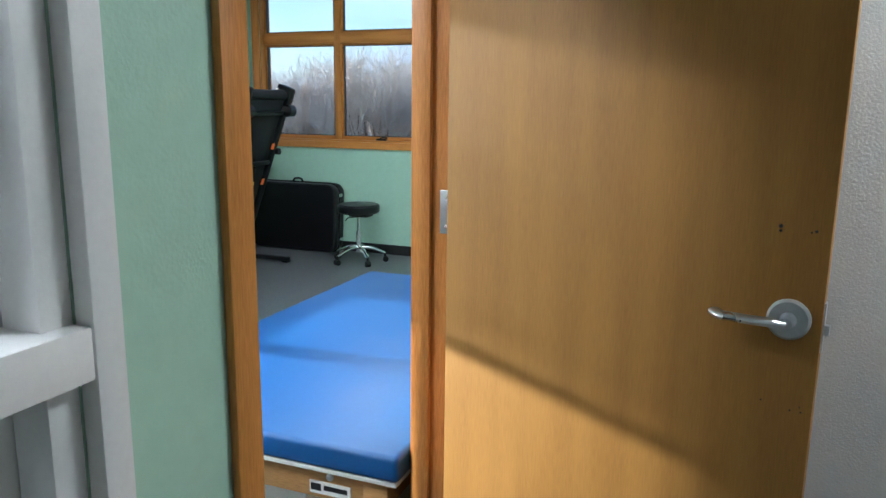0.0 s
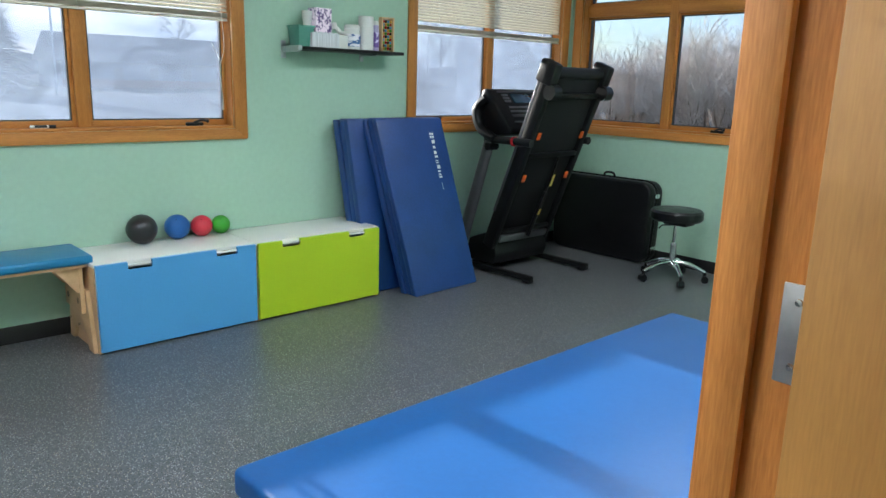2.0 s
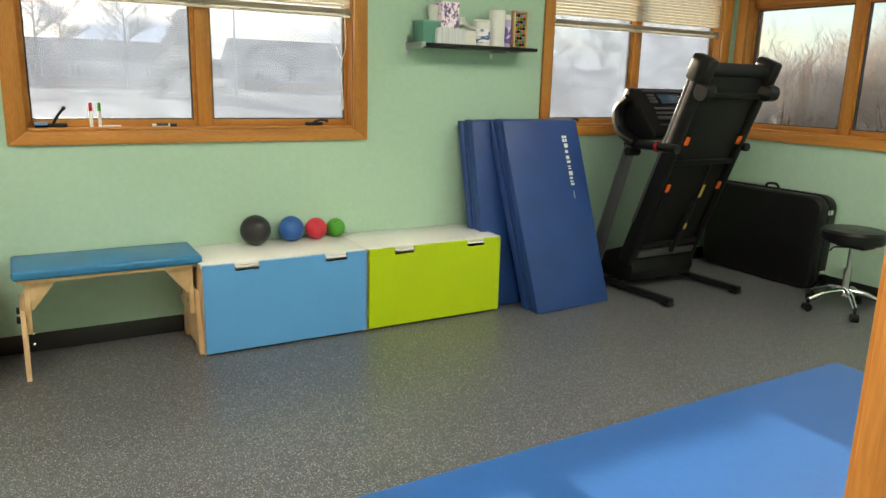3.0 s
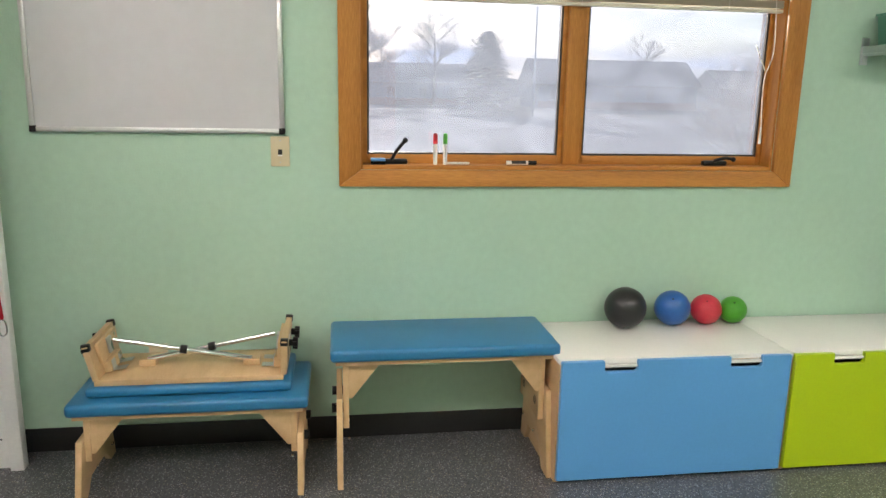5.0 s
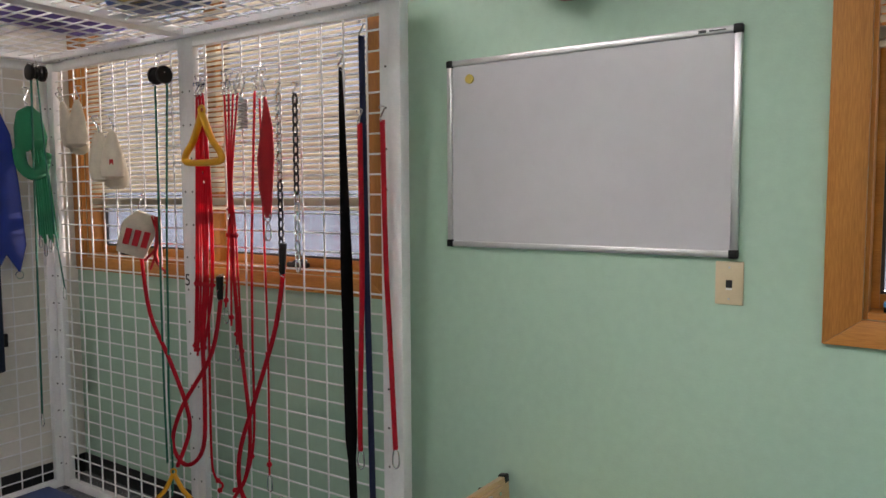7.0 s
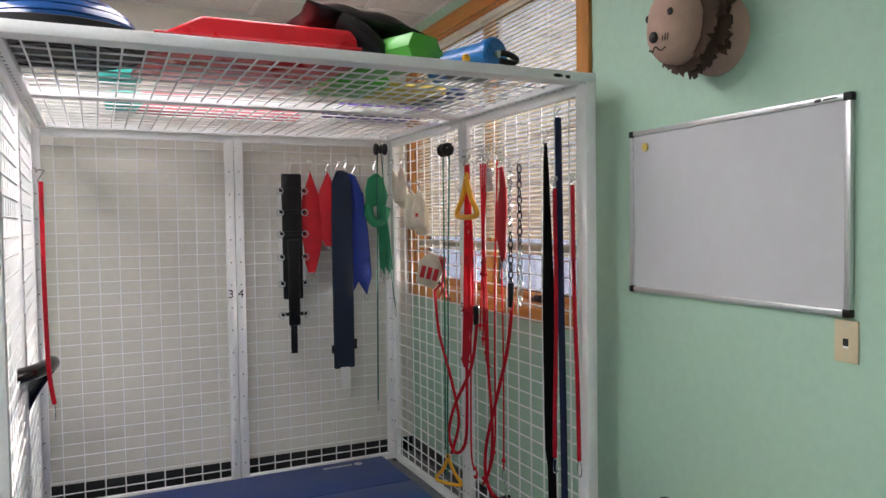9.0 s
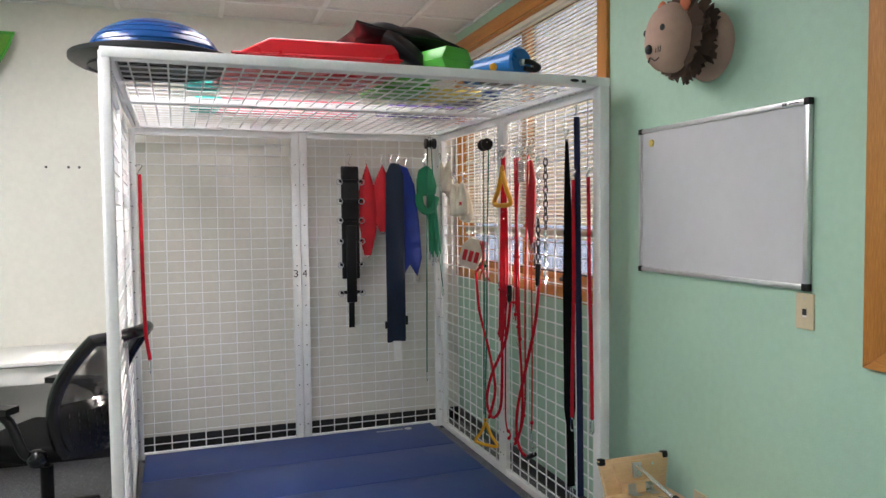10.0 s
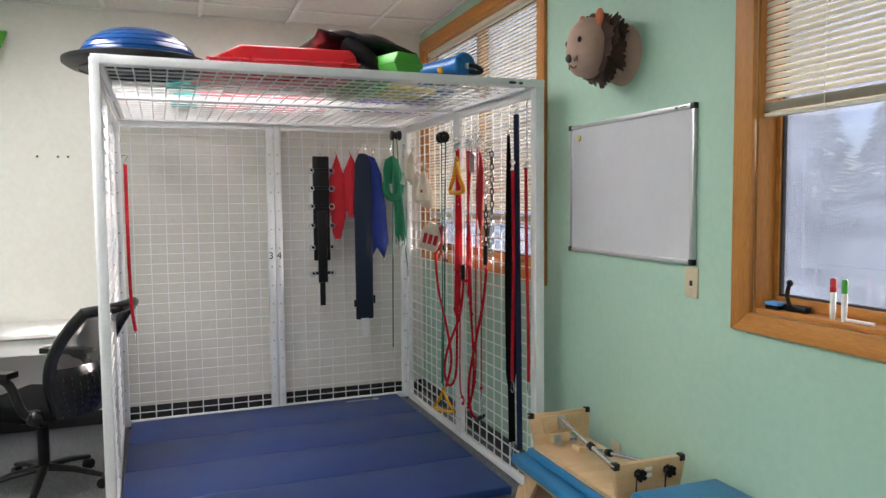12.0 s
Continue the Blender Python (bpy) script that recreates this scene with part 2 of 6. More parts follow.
# ---- mesh building ----
class Shape:
    """Collects boxes, tubes and turned forms of one part."""

    def __init__(self):
        self.v, self.f = [], []

    def add(self, verts, faces, m=None):
        k = len(self.v)
        self.v += [tuple(m @ Vector(p)) if m else tuple(p) for p in verts]
        self.f += [tuple(i + k for i in f) for f in faces]
        return self

    def box(self, x0, x1, y0, y1, z0, z1, m=None):
        vs = [(x, y, z) for x in (x0, x1) for y in (y0, y1) for z in (z0, z1)]
        return self.add(vs, [(0, 1, 3, 2), (4, 6, 7, 5), (0, 4, 5, 1), (2, 3, 7, 6), (0, 2, 6, 4), (1, 5, 7, 3)], m)

    def rod(self, p, q, r, r2=None, n=10):
        return self.tube([p, q], [r, r if r2 is None else r2], n)

    def tube(self, pts, r, n=8, flat=1.0, caps=True):
        pts = [Vector(p) for p in pts]
        rs = r if isinstance(r, (list, tuple)) else [r] * len(pts)
        up, vs, fs = None, [], []
        for i, p in enumerate(pts):
            d = (pts[min(i + 1, len(pts) - 1)] - pts[max(i - 1, 0)]).normalized()
            if up is None:
                up = d.cross(Vector((0, 0, 1)) if abs(d.z) < 0.9 else Vector((0, 1, 0))).normalized()
            up = (up - d * up.dot(d)).normalized()
            side = d.cross(up)
            for k in range(n):
                t = 2 * math.pi * k / n
                vs.append(p + rs[i] * (math.cos(t) * up + flat * math.sin(t) * side))
        for i in range(len(pts) - 1):
            for k in range(n):
                fs.append((i * n + k, i * n + (k + 1) % n, (i + 1) * n + (k + 1) % n, (i + 1) * n + k))
        if caps:
            fs += [tuple(range(n))[::-1], tuple(range((len(pts) - 1) * n, len(pts) * n))]
        return self.add(vs, fs)

    def turned(self, prof, n=24, m=None):
        """prof: radius and height pairs, round z."""
        vs = [(r * math.cos(2 * math.pi * k / n), r * math.sin(2 * math.pi * k / n), z) for r, z in prof for k in range(n)]
        fs = [(i * n + k, i * n + (k + 1) % n, (i + 1) * n + (k + 1) % n, (i + 1) * n + k) for i in range(len(prof) - 1) for k in range(n)]
        fs += [tuple(range(n))[::-1], tuple(range((len(prof) - 1) * n, len(prof) * n))]
        return self.add(vs, fs, m)

    def ball(self, c, rx, ry=None, rz=None, n=20, m=None):
        ry, rz = ry or rx, rz or rx
        k = n // 2
        vs = [(c[0] + rx * math.sin(math.pi * (i + 0.02) / (k + 0.04)) * math.cos(2 * math.pi * j / n),
               c[1] + ry * math.sin(math.pi * (i + 0.02) / (k + 0.04)) * math.sin(2 * math.pi * j / n),
               c[2] + rz * math.cos(math.pi * (i + 0.02) / (k + 0.04))) for i in range(k + 1) for j in range(n)]
        fs = [(i * n + j, (i + 1) * n + j, (i + 1) * n + (j + 1) % n, i * n + (j + 1) % n) for i in range(k) for j in range(n)]
        fs += [tuple(range(n)), tuple(range(k * n, k * n + n))[::-1]]
        return self.add(vs, fs, m)

    def slab(self, poly, h0, h1, m=None):
        """A flat outline (counter-clockwise x, y) from height h0 to h1."""
        n = len(poly)
        vs = [(x, y, h0) for x, y in poly] + [(x, y, h1) for x, y in poly]
        fs = [tuple(range(n))[::-1], tuple(range(n, 2 * n))] + [(i, (i + 1) % n, n + (i + 1) % n, n + i) for i in range(n)]
        return self.add(vs, fs, m)


def mesh_of(shape, material, bevel=0.0, segs=2, sharp=38):
    me = bpy.data.meshes.new("mesh")
    bm = bmesh.new()
    vs = [bm.verts.new(p) for p in shape.v]
    for f in shape.f:
        try:
            bm.faces.new([vs[i] for i in f])
        except ValueError:
            pass
    bm.normal_update()
    if bevel:
        es = [e for e in bm.edges if len(e.link_faces) == 2 and e.calc_face_angle() > 0.6]
        bmesh.ops.bevel(bm, geom=es, offset=bevel, segments=segs, profile=0.5, affect="EDGES", clamp_overlap=True)
    bmesh.ops.recalc_face_normals(bm, faces=bm.faces)
    for f in bm.faces:
        f.smooth = True
    for e in bm.edges:
        e.smooth = not (len(e.link_faces) == 2 and e.calc_face_angle() > radians(sharp))
    bm.to_mesh(me)
    bm.free()
    me.materials.append(material)
    return me


def part(name, shape, material, parent, label="", bevel=0.0, segs=2):
    ob = new(name, mesh_of(shape, material, bevel, segs))
    ob.parent = parent
    if label:
        tagged(ob, label)
    return ob


def piece(name, me, parent, m):
    """One more object on a mesh that alike pieces share."""
    ob = new(name, me)
    ob.parent, ob.matrix_basis = parent, m
    return ob


def thing(name, m, label, category, group="", kind=""):
    ob = new(name)
    ob.matrix_basis, ob.empty_display_size = m, 0.1
    return tagged(ob, label, category, group, kind)


def solid(name, shape, material, m, label, category, group="", bevel=0.0, segs=2, kind=""):
    ob = new(name, mesh_of(shape, material, bevel, segs))
    ob.matrix_basis = m
    return tagged(ob, label, category, group, kind)


def setting(name, shape, material, label, category, bevel=0.0):
    return solid(name, shape, material, Matrix(), label, category, bevel=bevel, kind="structure")


def curve(pts, steps=8):
    """A smooth line through points."""
    pts = [Vector(p) for p in pts]
    out = []
    for i in range(len(pts) - 1):
        a, b, c, d = pts[max(i - 1, 0)], pts[i], pts[i + 1], pts[min(i + 2, len(pts) - 1)]
        for k in range(steps):
            t = k / steps
            out.append(0.5 * (2 * b + (c - a) * t + (2 * a - 5 * b + 4 * c - d) * t * t + (3 * b - a - 3 * c + d) * t ** 3))
    return out + [pts[-1]]


# ---- the building ----
W, S, N, E0, E1 = 0.0, -0.22, 8.45, 3.962, 4.045    # inner faces of the room's walls; the east wall from E0 to E1
CEIL, T = 2.84, 0.17


def holed(u0, u1, z0, z1, holes, place):
    """Wall blocks round holes (u0, u1, z0, z1); place(shape, u0, u1, z0, z1) lays a block."""
    s, u = Shape(), u0
    for a, b, c, d in sorted(holes):
        place(s, u, a, z0, z1)
        if c > z0:
            place(s, a, b, z0, c)
        if d < z1:
            place(s, a, b, d, z1)
        u = b
    place(s, u, u1, z0, z1)
    return s


WINS = {1: (-0.20, 1.86, 1.077, 2.76), 2: (3.24, 5.165, 1.077, 2.76), 3: (6.50, 8.41, 1.077, 2.76)}
NWIN = (0.05, 1.98, 1.05, 2.76)
C = 0.085                                            # casing width
CB = 0.066                                           # height of the bottom casing
hole = lambda w: (w[0] + C, w[1] - C, w[2] + CB, w[3] - C)
DOOR = (2.863, 3.69, 0.0, 2.06)
SIDE = (1.45, 2.532, 0.35, 2.06)

setting("floor", Shape().box(-0.2, 6.2, -2.4, N + T, -0.12, 0), RUBBER, "dark grey speckled rubber floor", "floor")
setting("wall_west", holed(S - T, N + T, 0, CEIL, [hole(w) for w in WINS.values()], lambda s, a, b, c, d: s.box(-T, 0, a, b, c, d)),
        GREEN, "pale mint green painted wall with windows", "wall")
setting("wall_north", holed(0, E1, 0, CEIL, [hole(NWIN)], lambda s, a, b, c, d: s.box(a, b, N, N + T, c, d)), GREEN,
        "pale mint green painted wall with a window", "wall")
setting("wall_south", Shape().box(0, E0, S - T, S, 0, CEIL), CREAM, "plain cream painted wall behind the cage", "wall")
setting("wall_east", holed(-2.4, N, 0, CEIL, [(DOOR[0] - 0.02, DOOR[1] + 0.02, 0, 2.062), SIDE], lambda s, a, b, c, d: s.box(E0, E1, a, b, c, d)), GREEN,
        "pale turquoise wall with the doorway", "wall")
setting("wall_corridor_end", Shape().box(E1, 6.2, 4.02, 4.15, 0, CEIL), WHITEWALL, "white orange-peel textured corridor wall", "wall")
setting("wall_corridor_side", Shape().box(6.05, 6.2, -2.4, 4.02, 0, CEIL), WHITEWALL, "white textured corridor wall", "wall")
# unseen wall, added to close the corridor and keep daylight off the door
setting("wall_corridor_unseen", Shape().box(E1, 6.05, -2.4, -2.25, 0, CEIL), WHITEWALL, "plain white unseen wall added to close the corridor", "wall")

# suspended ceiling: slab, grid bars and lay-in tiles in one mesh
s = Shape().box(-T, 6.2, -2.4, N + T, CEIL + 0.04, CEIL + 0.2)
gx = [0.0] + [0.42 + 0.61 * i for i in range(6)] + [E0]
gy = [S] + [0.16 + 1.22 * j for j in range(7)] + [N]
for x0, x1 in zip(gx, gx[1:]):
    for y0, y1 in zip(gy, gy[1:]):
        s.box(x0 + 0.012, x1 - 0.012, y0 + 0.012, y1 - 0.012, CEIL + 0.006, CEIL + 0.04)
setting("ceiling", s, TILE, "white mineral-fibre suspended ceiling tiles", "ceiling")
s = Shape()
for x in gx:
    s.box(x - 0.014, x + 0.014, S, N, CEIL - 0.006, CEIL + 0.02)
for y in gy:
    s.box(0, E0, y - 0.014, y + 0.014, CEIL - 0.005, CEIL + 0.02)
setting("ceiling_grid", s, GRIDM, "white metal ceiling grid bars", "ceiling grid")
# unseen slab, added to stop sky light leaking in above the ceiling
setting("roof", Shape().box(-0.75, 6.9, -3.0, N + 0.85, CEIL + 0.25, CEIL + 0.42), FRAMEW, "unseen roof slab with eaves, added against sky leaks", "roof")

for nm, b in (("baseboard_west", (0, 0.008, S, N)), ("baseboard_north", (0.008, E0 - 0.008, N - 0.008, N)), ("baseboard_south", (0.008, E0 - 0.008, S, S + 0.008))):
    setting(nm, Shape().box(*b, 0, 0.10), COVE, "black vinyl cove base along the wall", "baseboard", 0.003)


def window(name, m, width, z0, z1, oak_h, rail=None, dirty=False, label=""):
    """A stained wood window; local x along the wall, y outwards, z up; two casement lights, and upper lights above a rail."""
    th = thing(name, m, label, "window", kind="structure")
    a, b, c, d = C, width - C, z0 + CB, z1 - C
    up = Matrix(((1, 0, 0, 0), (0, 0, 1, 0), (0, 1, 0, 0), (0, 0, 0, 1)))
    for poly, wood in (([(0, z0), (C, c), (C, d), (0, z1)], OAK_Z), ([(width, z0), (width, z1), (b, d), (b, c)], OAK_Z),
                       ([(0.001, z0), (width - 0.001, z0), (b - 0.0005, c), (C + 0.0005, c)], oak_h), ([(0.001, z1), (C + 0.0005, d), (b - 0.0005, d), (width - 0.001, z1)], oak_h)):
        part("casing", Shape().slab(poly, -0.02, 0, up), wood, th, bevel=0.002)
    part("jamb", Shape().box(a, a + 0.010, 0.001, T, c, d), OAK_Z, th)
    part("jamb", Shape().box(b - 0.010, b, 0.001, T, c, d), OAK_Z, th)
    part("window_sill", Shape().box(a + 0.010, b - 0.010, 0.001, T, c, c + 0.018), oak_h, th, bevel=0.003)
    part("head", Shape().box(a + 0.010, b - 0.010, 0.001, T, d - 0.018, d), oak_h, th)
    mid = width / 2
    part("mullion", Shape().box(mid - 0.034, mid + 0.034, 0.05, T - 0.01, c + 0.018, d - 0.018), OAK_Z, th, bevel=0.003)
    spans = [(c + 0.018, d - 0.018)]
    if rail:
        spans = [(c + 0.018, rail), (rail + 0.10, d - 0.018)]
        for x0, x1 in ((a + 0.010, mid - 0.034), (mid + 0.034, b - 0.010)):
            part("rail", Shape().box(x0, x1, 0.05, T - 0.012, rail, rail + 0.10), oak_h, th, bevel=0.003)
    for x0, x1 in ((a + 0.010, mid - 0.034), (mid + 0.034, b - 0.010)):
        for lo, hi in spans:
            w, wb = 0.019, 0.037 if lo < z0 + 0.2 else 0.019
            sa = part("sash", Shape().box(x0, x0 + w, 0.075, 0.12, lo, hi).box(x1 - w, x1, 0.075, 0.12, lo, hi).box(x0 + w, x1 - w, 0.075, 0.12, lo, lo + wb)
                      .box(x0 + w, x1 - w, 0.075, 0.12, hi - w, hi), oak_h, th, bevel=0.002)
            part("gasket", Shape().box(x0 + w, x0 + w + 0.008, 0.082, 0.11, lo + wb, hi - w).box(x1 - w - 0.008, x1 - w, 0.082, 0.11, lo + wb, hi - w)
                 .box(x0 + w, x1 - w, 0.083, 0.109, lo + wb, lo + wb + 0.008).box(x0 + w, x1 - w, 0.083, 0.109, hi - w - 0.008, hi - w), SASHDARK, sa, "dark gasket")
            pane = part("pane", Shape().box(x0 + w + 0.004, x1 - w - 0.004, 0.094, 0.098, lo + wb + 0.004, hi - w - 0.004), DIRTY if dirty else GLASS, sa, "streaky glass pane" if dirty else "clear glass pane")
            pane.visible_shadow = False
    return th


def crank(parent, x, z, folded=True):
    """A casement operator on the sill: a rounded dark housing with its handle."""
    h = part("crank_housing", Shape().box(x - 0.055, x + 0.055, 0.03, 0.06, z, z + 0.022), BLACKP, parent, "dark bronze crank housing", 0.008)
    pts = [(x - 0.01, 0.03, z + 0.02), (x + 0.03, 0.015, z + 0.035), (x + 0.07, 0.012, z + 0.03)] if folded else [(x - 0.01, 0.03, z + 0.02), (x + 0.01, 0.0, z + 0.06), (x + 0.04, -0.02, z + 0.10)]
    part("crank_handle", Shape().tube(curve(pts, 4), 0.007, 8).ball(pts[-1], 0.011, n=10), BLACKP, h)


def wm_pose(y):
    return pose(0, y, 0, 0, 0, 90)


w1 = window("window_1", wm_pose(WINS[1][0]), WINS[1][1] - WINS[1][0], 1.077, 2.76, OAK_X, dirty=True, label="stained wood casement window behind the cage")
w2 = window("window_2", wm_pose(WINS[2][0]), WINS[2][1] - WINS[2][0], 1.077, 2.76, OAK_X, dirty=True, label="stained wood casement window with streaky glass")
w3 = window("window_3", wm_pose(WINS[3][0]), WINS[3][1] - WINS[3][0], 1.077, 2.76, OAK_X, dirty=True, label="stained wood casement window in the corner")
w4 = window("window_4", pose(NWIN[0], N, 0), NWIN[1] - NWIN[0], 1.05, 2.76, OAK_X, rail=2.08, label="stained wood window with upper lights")
for w, xs in ((w1, ((0.35, True), (1.55, True))), (w2, ((0.22, False), (1.60, True))), (w3, ((0.3, True), (1.6, True)))):
    for x, fold in xs:
        crank(w, x, 1.161, fold)
crank(w4, 1.45, 1.134, True)


def blind(y0, y1, bottom, tilt, top=2.66, label=""):
    """A venetian blind in a west window: headrail, slats, stacked bottom rail, ladder cords."""
    th = thing("venetian_blind", pose(-0.032, (y0 + y1) / 2, 0), label, "window blind", "ivory venetian blinds")
    h = (y1 - y0) / 2
    part("headrail", Shape().box(-0.018, 0.018, -h, h, top - 0.03, top), SLATV, th, bevel=0.003)
    slat = mesh_of(Shape().add([(x, y, -0.006 * (1 - (x / 0.0125) ** 2) * -1) for y in (-h, h) for x in (-0.0125, -0.006, 0, 0.006, 0.0125)],
                               [(i, i + 1, i + 6, i + 5) for i in range(4)]), SLAT)
    sol = 0.0215
    n = int((top - 0.04 - bottom - 0.05) / sol)
    for i in range(n):
        piece("slat", slat, th, pose(0, random.uniform(-0.002, 0.002), top - 0.045 - sol * i, 0, tilt + random.uniform(-4, 4), 0))
    for i in range(9):
        piece("slat", slat, th, pose(random.uniform(-0.002, 0.002), 0, bottom + 0.018 + 0.0034 * i, 0, 0, 0))
    part("bottom_rail", Shape().box(-0.013, 0.013, -h, h, bottom, bottom + 0.014), SLATV, th, bevel=0.003)
    for y in (-h * 0.72, 0, h * 0.72):
        part("ladder_cord", Shape().rod((0.014, y, bottom), (0.014, y, top), 0.0016, n=5), CORD, th)
    return th


b1 = blind(WINS[1][0] + C + 0.01, WINS[1][1] - C - 0.01, 1.39, 45, label="lowered ivory venetian blind with tilted slats")
b2 = blind(WINS[2][0] + C + 0.01, WINS[2][1] - C - 0.01, 1.795, 57, label="half-raised ivory venetian blind")
b3 = blind(WINS[3][0] + C + 0.01, WINS[3][1] - C - 0.01, 1.84, 57, label="half-raised ivory venetian blind")
cordp = [(0.045, 0.80, 1.95), (0.05, 0.82, 1.65), (0.05, 0.79, 1.52), (0.05, 0.80, 1.33)]
part("pull_cord", Shape().tube(curve(cordp), 0.002, 5).tube(curve([(0.05, 0.74, 1.66), (0.05, 0.79, 1.56)], 3), 0.002, 5).rod((0.05, 0.80, 1.26), (0.05, 0.80, 1.33), 0.006, 0.003, 8), CORD, b2, "white pull cord")

# door: jambs, stop, casings and the open leaf
d = thing("door_1", pose(0, 0, 0), "open maple veneer door in a stained wood frame", "door", kind="structure")
y0, y1 = DOOR[0], DOOR[1]
for a, b in ((y0 - 0.02, y0), (y1, y1 + 0.02)):
    part("jamb", Shape().box(E0 - 0.001, E1 + (0.036 if a == y1 else 0.001), a, b, 0, 2.06), OAK_Z, d)
part("head_jamb", Shape().box(E0 - 0.001, E1 + 0.001, y0, y1, 2.04, 2.06), OAK_Y, d)
for a, b in ((y0, y0 + 0.017), (y1 - 0.017, y1)):
    part("door_stop", Shape().box(E0 + 0.006, E1 - 0.030, a, b, 0, 2.04), OAK_Z, d, bevel=0.002)
for x0, x1 in ((E0 - 0.018, E0), (E1, E1 + 0.018)):
    for a, b in ((y0 - 0.068, y0 - 0.003), (y1 + 0.008, y1 + 0.093)):
        part("casing", Shape().box(x0, x1 + (0.017 if x0 == E1 and b > y1 else 0), a + (0.013 if b > y1 else 0), b, 0, 2.14), OAK_Z, d, bevel=0.006)
    part("casing", Shape().box(x0, x1, y0 - 0.003, y1 + 0.008, 2.055, 2.14), OAK_Y, d, bevel=0.006)
leaf = part("leaf", Shape().box(0.018, 0.885, 0, 0.044, 0.012, 2.035), MAPLE, d, "honey-coloured maple veneer leaf", 0.002)
leaf.matrix_basis = pose(E1 + 0.014, y1 - 0.046, 0, 0, 0, -12.0)
rose_m = Matrix.Translation((0.826, 0, 1.072)) @ pose(0, 0, 0, 90, 0, 0)
hd = part("lever_handle", Shape().turned([(0.041, 0), (0.041, 0.006), (0.036, 0.011), (0.016, 0.012), (0.013, 0.018), (0.013, 0.05), (0.0, 0.052)], 32, rose_m)
          .tube(curve([(0.826, -0.046, 1.072), (0.80, -0.052, 1.073), (0.75, -0.05, 1.072), (0.705, -0.05, 1.073), (0.694, -0.04, 1.076)], 5), [0.010] * 4 + [0.0145] * 17, 12, 0.62), STEEL, leaf, "satin chrome lever handle")
part("latch", Shape().box(0.884, 0.888, 0.012, 0.034, 1.01, 1.11).box(0.886, 0.897, 0.016, 0.030, 1.045, 1.065), STEEL, leaf, "steel latch plate")
marks = Shape()
for x, z, r in ((0.795, 1.255, 0.004), (0.795, 1.246, 0.003), (0.858, 1.25, 0.003), (0.85, 1.247, 0.002), (0.79, 0.895, 0.002), (0.845, 0.885, 0.002), (0.865, 0.885, 0.002), (0.862, 0.895, 0.0015)):
    marks.turned([(r, 0), (r, 0.0006), (0, 0.0007)], 10, Matrix.Translation((x, 0, z)) @ pose(0, 0, 0, 90, 0, 0))
part("screw_hole", marks, INK, leaf, "dark filled screw holes")
for z in (0.24, 1.148, 1.84):
    hg = part("hinge", Shape().box(E1 - 0.006, E1 + 0.034, y1 - 0.004, y1 - 0.0005, z, z + 0.114), STEEL, d, "steel butt hinge", 0.001)
    part("hinge_knuckle", Shape().rod((E1 + 0.040, y1 - 0.001, z), (E1 + 0.040, y1 - 0.001, z + 0.114), 0.005, n=12), STEEL, hg)
    for k in (0.02, 0.057, 0.094):
        part("screw", Shape().turned([(0.005, 0), (0.004, 0.0012), (0, 0.0014)], 10, Matrix.Translation((E1 + 0.012 + (0.008 if k == 0.057 else 0), y1 - 0.004, z + k)) @ pose(0, 0, 0, 90, 0, 0)), CHROME, hg)

# white framed side window beside the door
sw = thing("window_5", pose(0, 0, 0), "white framed interior window beside the door", "window", kind="structure")
a, b, c, dd = SIDE
for lay, (x0, x1, w) in enumerate(((E1, E1 + 0.03, 0.09), (E1 - 0.06, E1, 0.045), (E1 - 0.095, E1 - 0.06, 0.075))):
    off = 0.045 if lay == 0 else 0.0
    part("frame_stile", Shape().box(x0, x1, b - (0.0 if lay == 0 else w), b + off, c - off, dd + off), FRAMEW, sw, bevel=0.004)
    part("frame_stile", Shape().box(x0, x1, a - off, a + (0.0 if lay == 0 else w), c - off, dd + off), FRAMEW, sw, bevel=0.004)
    if lay == 0:
        part("frame_rail", Shape().box(x0, x1, a, b, c - off, c).box(x0, x1, a, b, dd, dd + off), FRAMEW, sw, bevel=0.004)
        part("middle_rail", Shape().box(x0 - 0.07, x1 - 0.002, a, b, 1.16, 1.225), FRAMEW, sw, bevel=0.004)
for z0, z1 in ((c, 1.16), (1.225, dd)):
    part("gasket", Shape().box(E1 - 0.085, E1 - 0.07, b - 0.085, b - 0.075, z0, z1), SASHDARK, sw)
    pn = part("pane", Shape().box(E1 - 0.08, E1 - 0.075, a + 0.075, b - 0.085, z0, z1), GLASS, sw, "clear glass pane")
    pn.visible_shadow = False

# ---- fill panels, added under the ceiling where no lamp is seen ----
def fill_mat(name, strength):
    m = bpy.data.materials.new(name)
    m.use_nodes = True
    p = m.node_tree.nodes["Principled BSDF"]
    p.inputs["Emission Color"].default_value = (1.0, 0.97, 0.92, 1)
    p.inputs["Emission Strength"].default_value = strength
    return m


FILL, FILL2, FILL3, FILL4 = fill_mat("fill_glow_main", 13.5), fill_mat("fill_glow_corridor", 9.5), fill_mat("fill_glow_cage", 3.8), fill_mat("fill_glow_dim", 7.0)


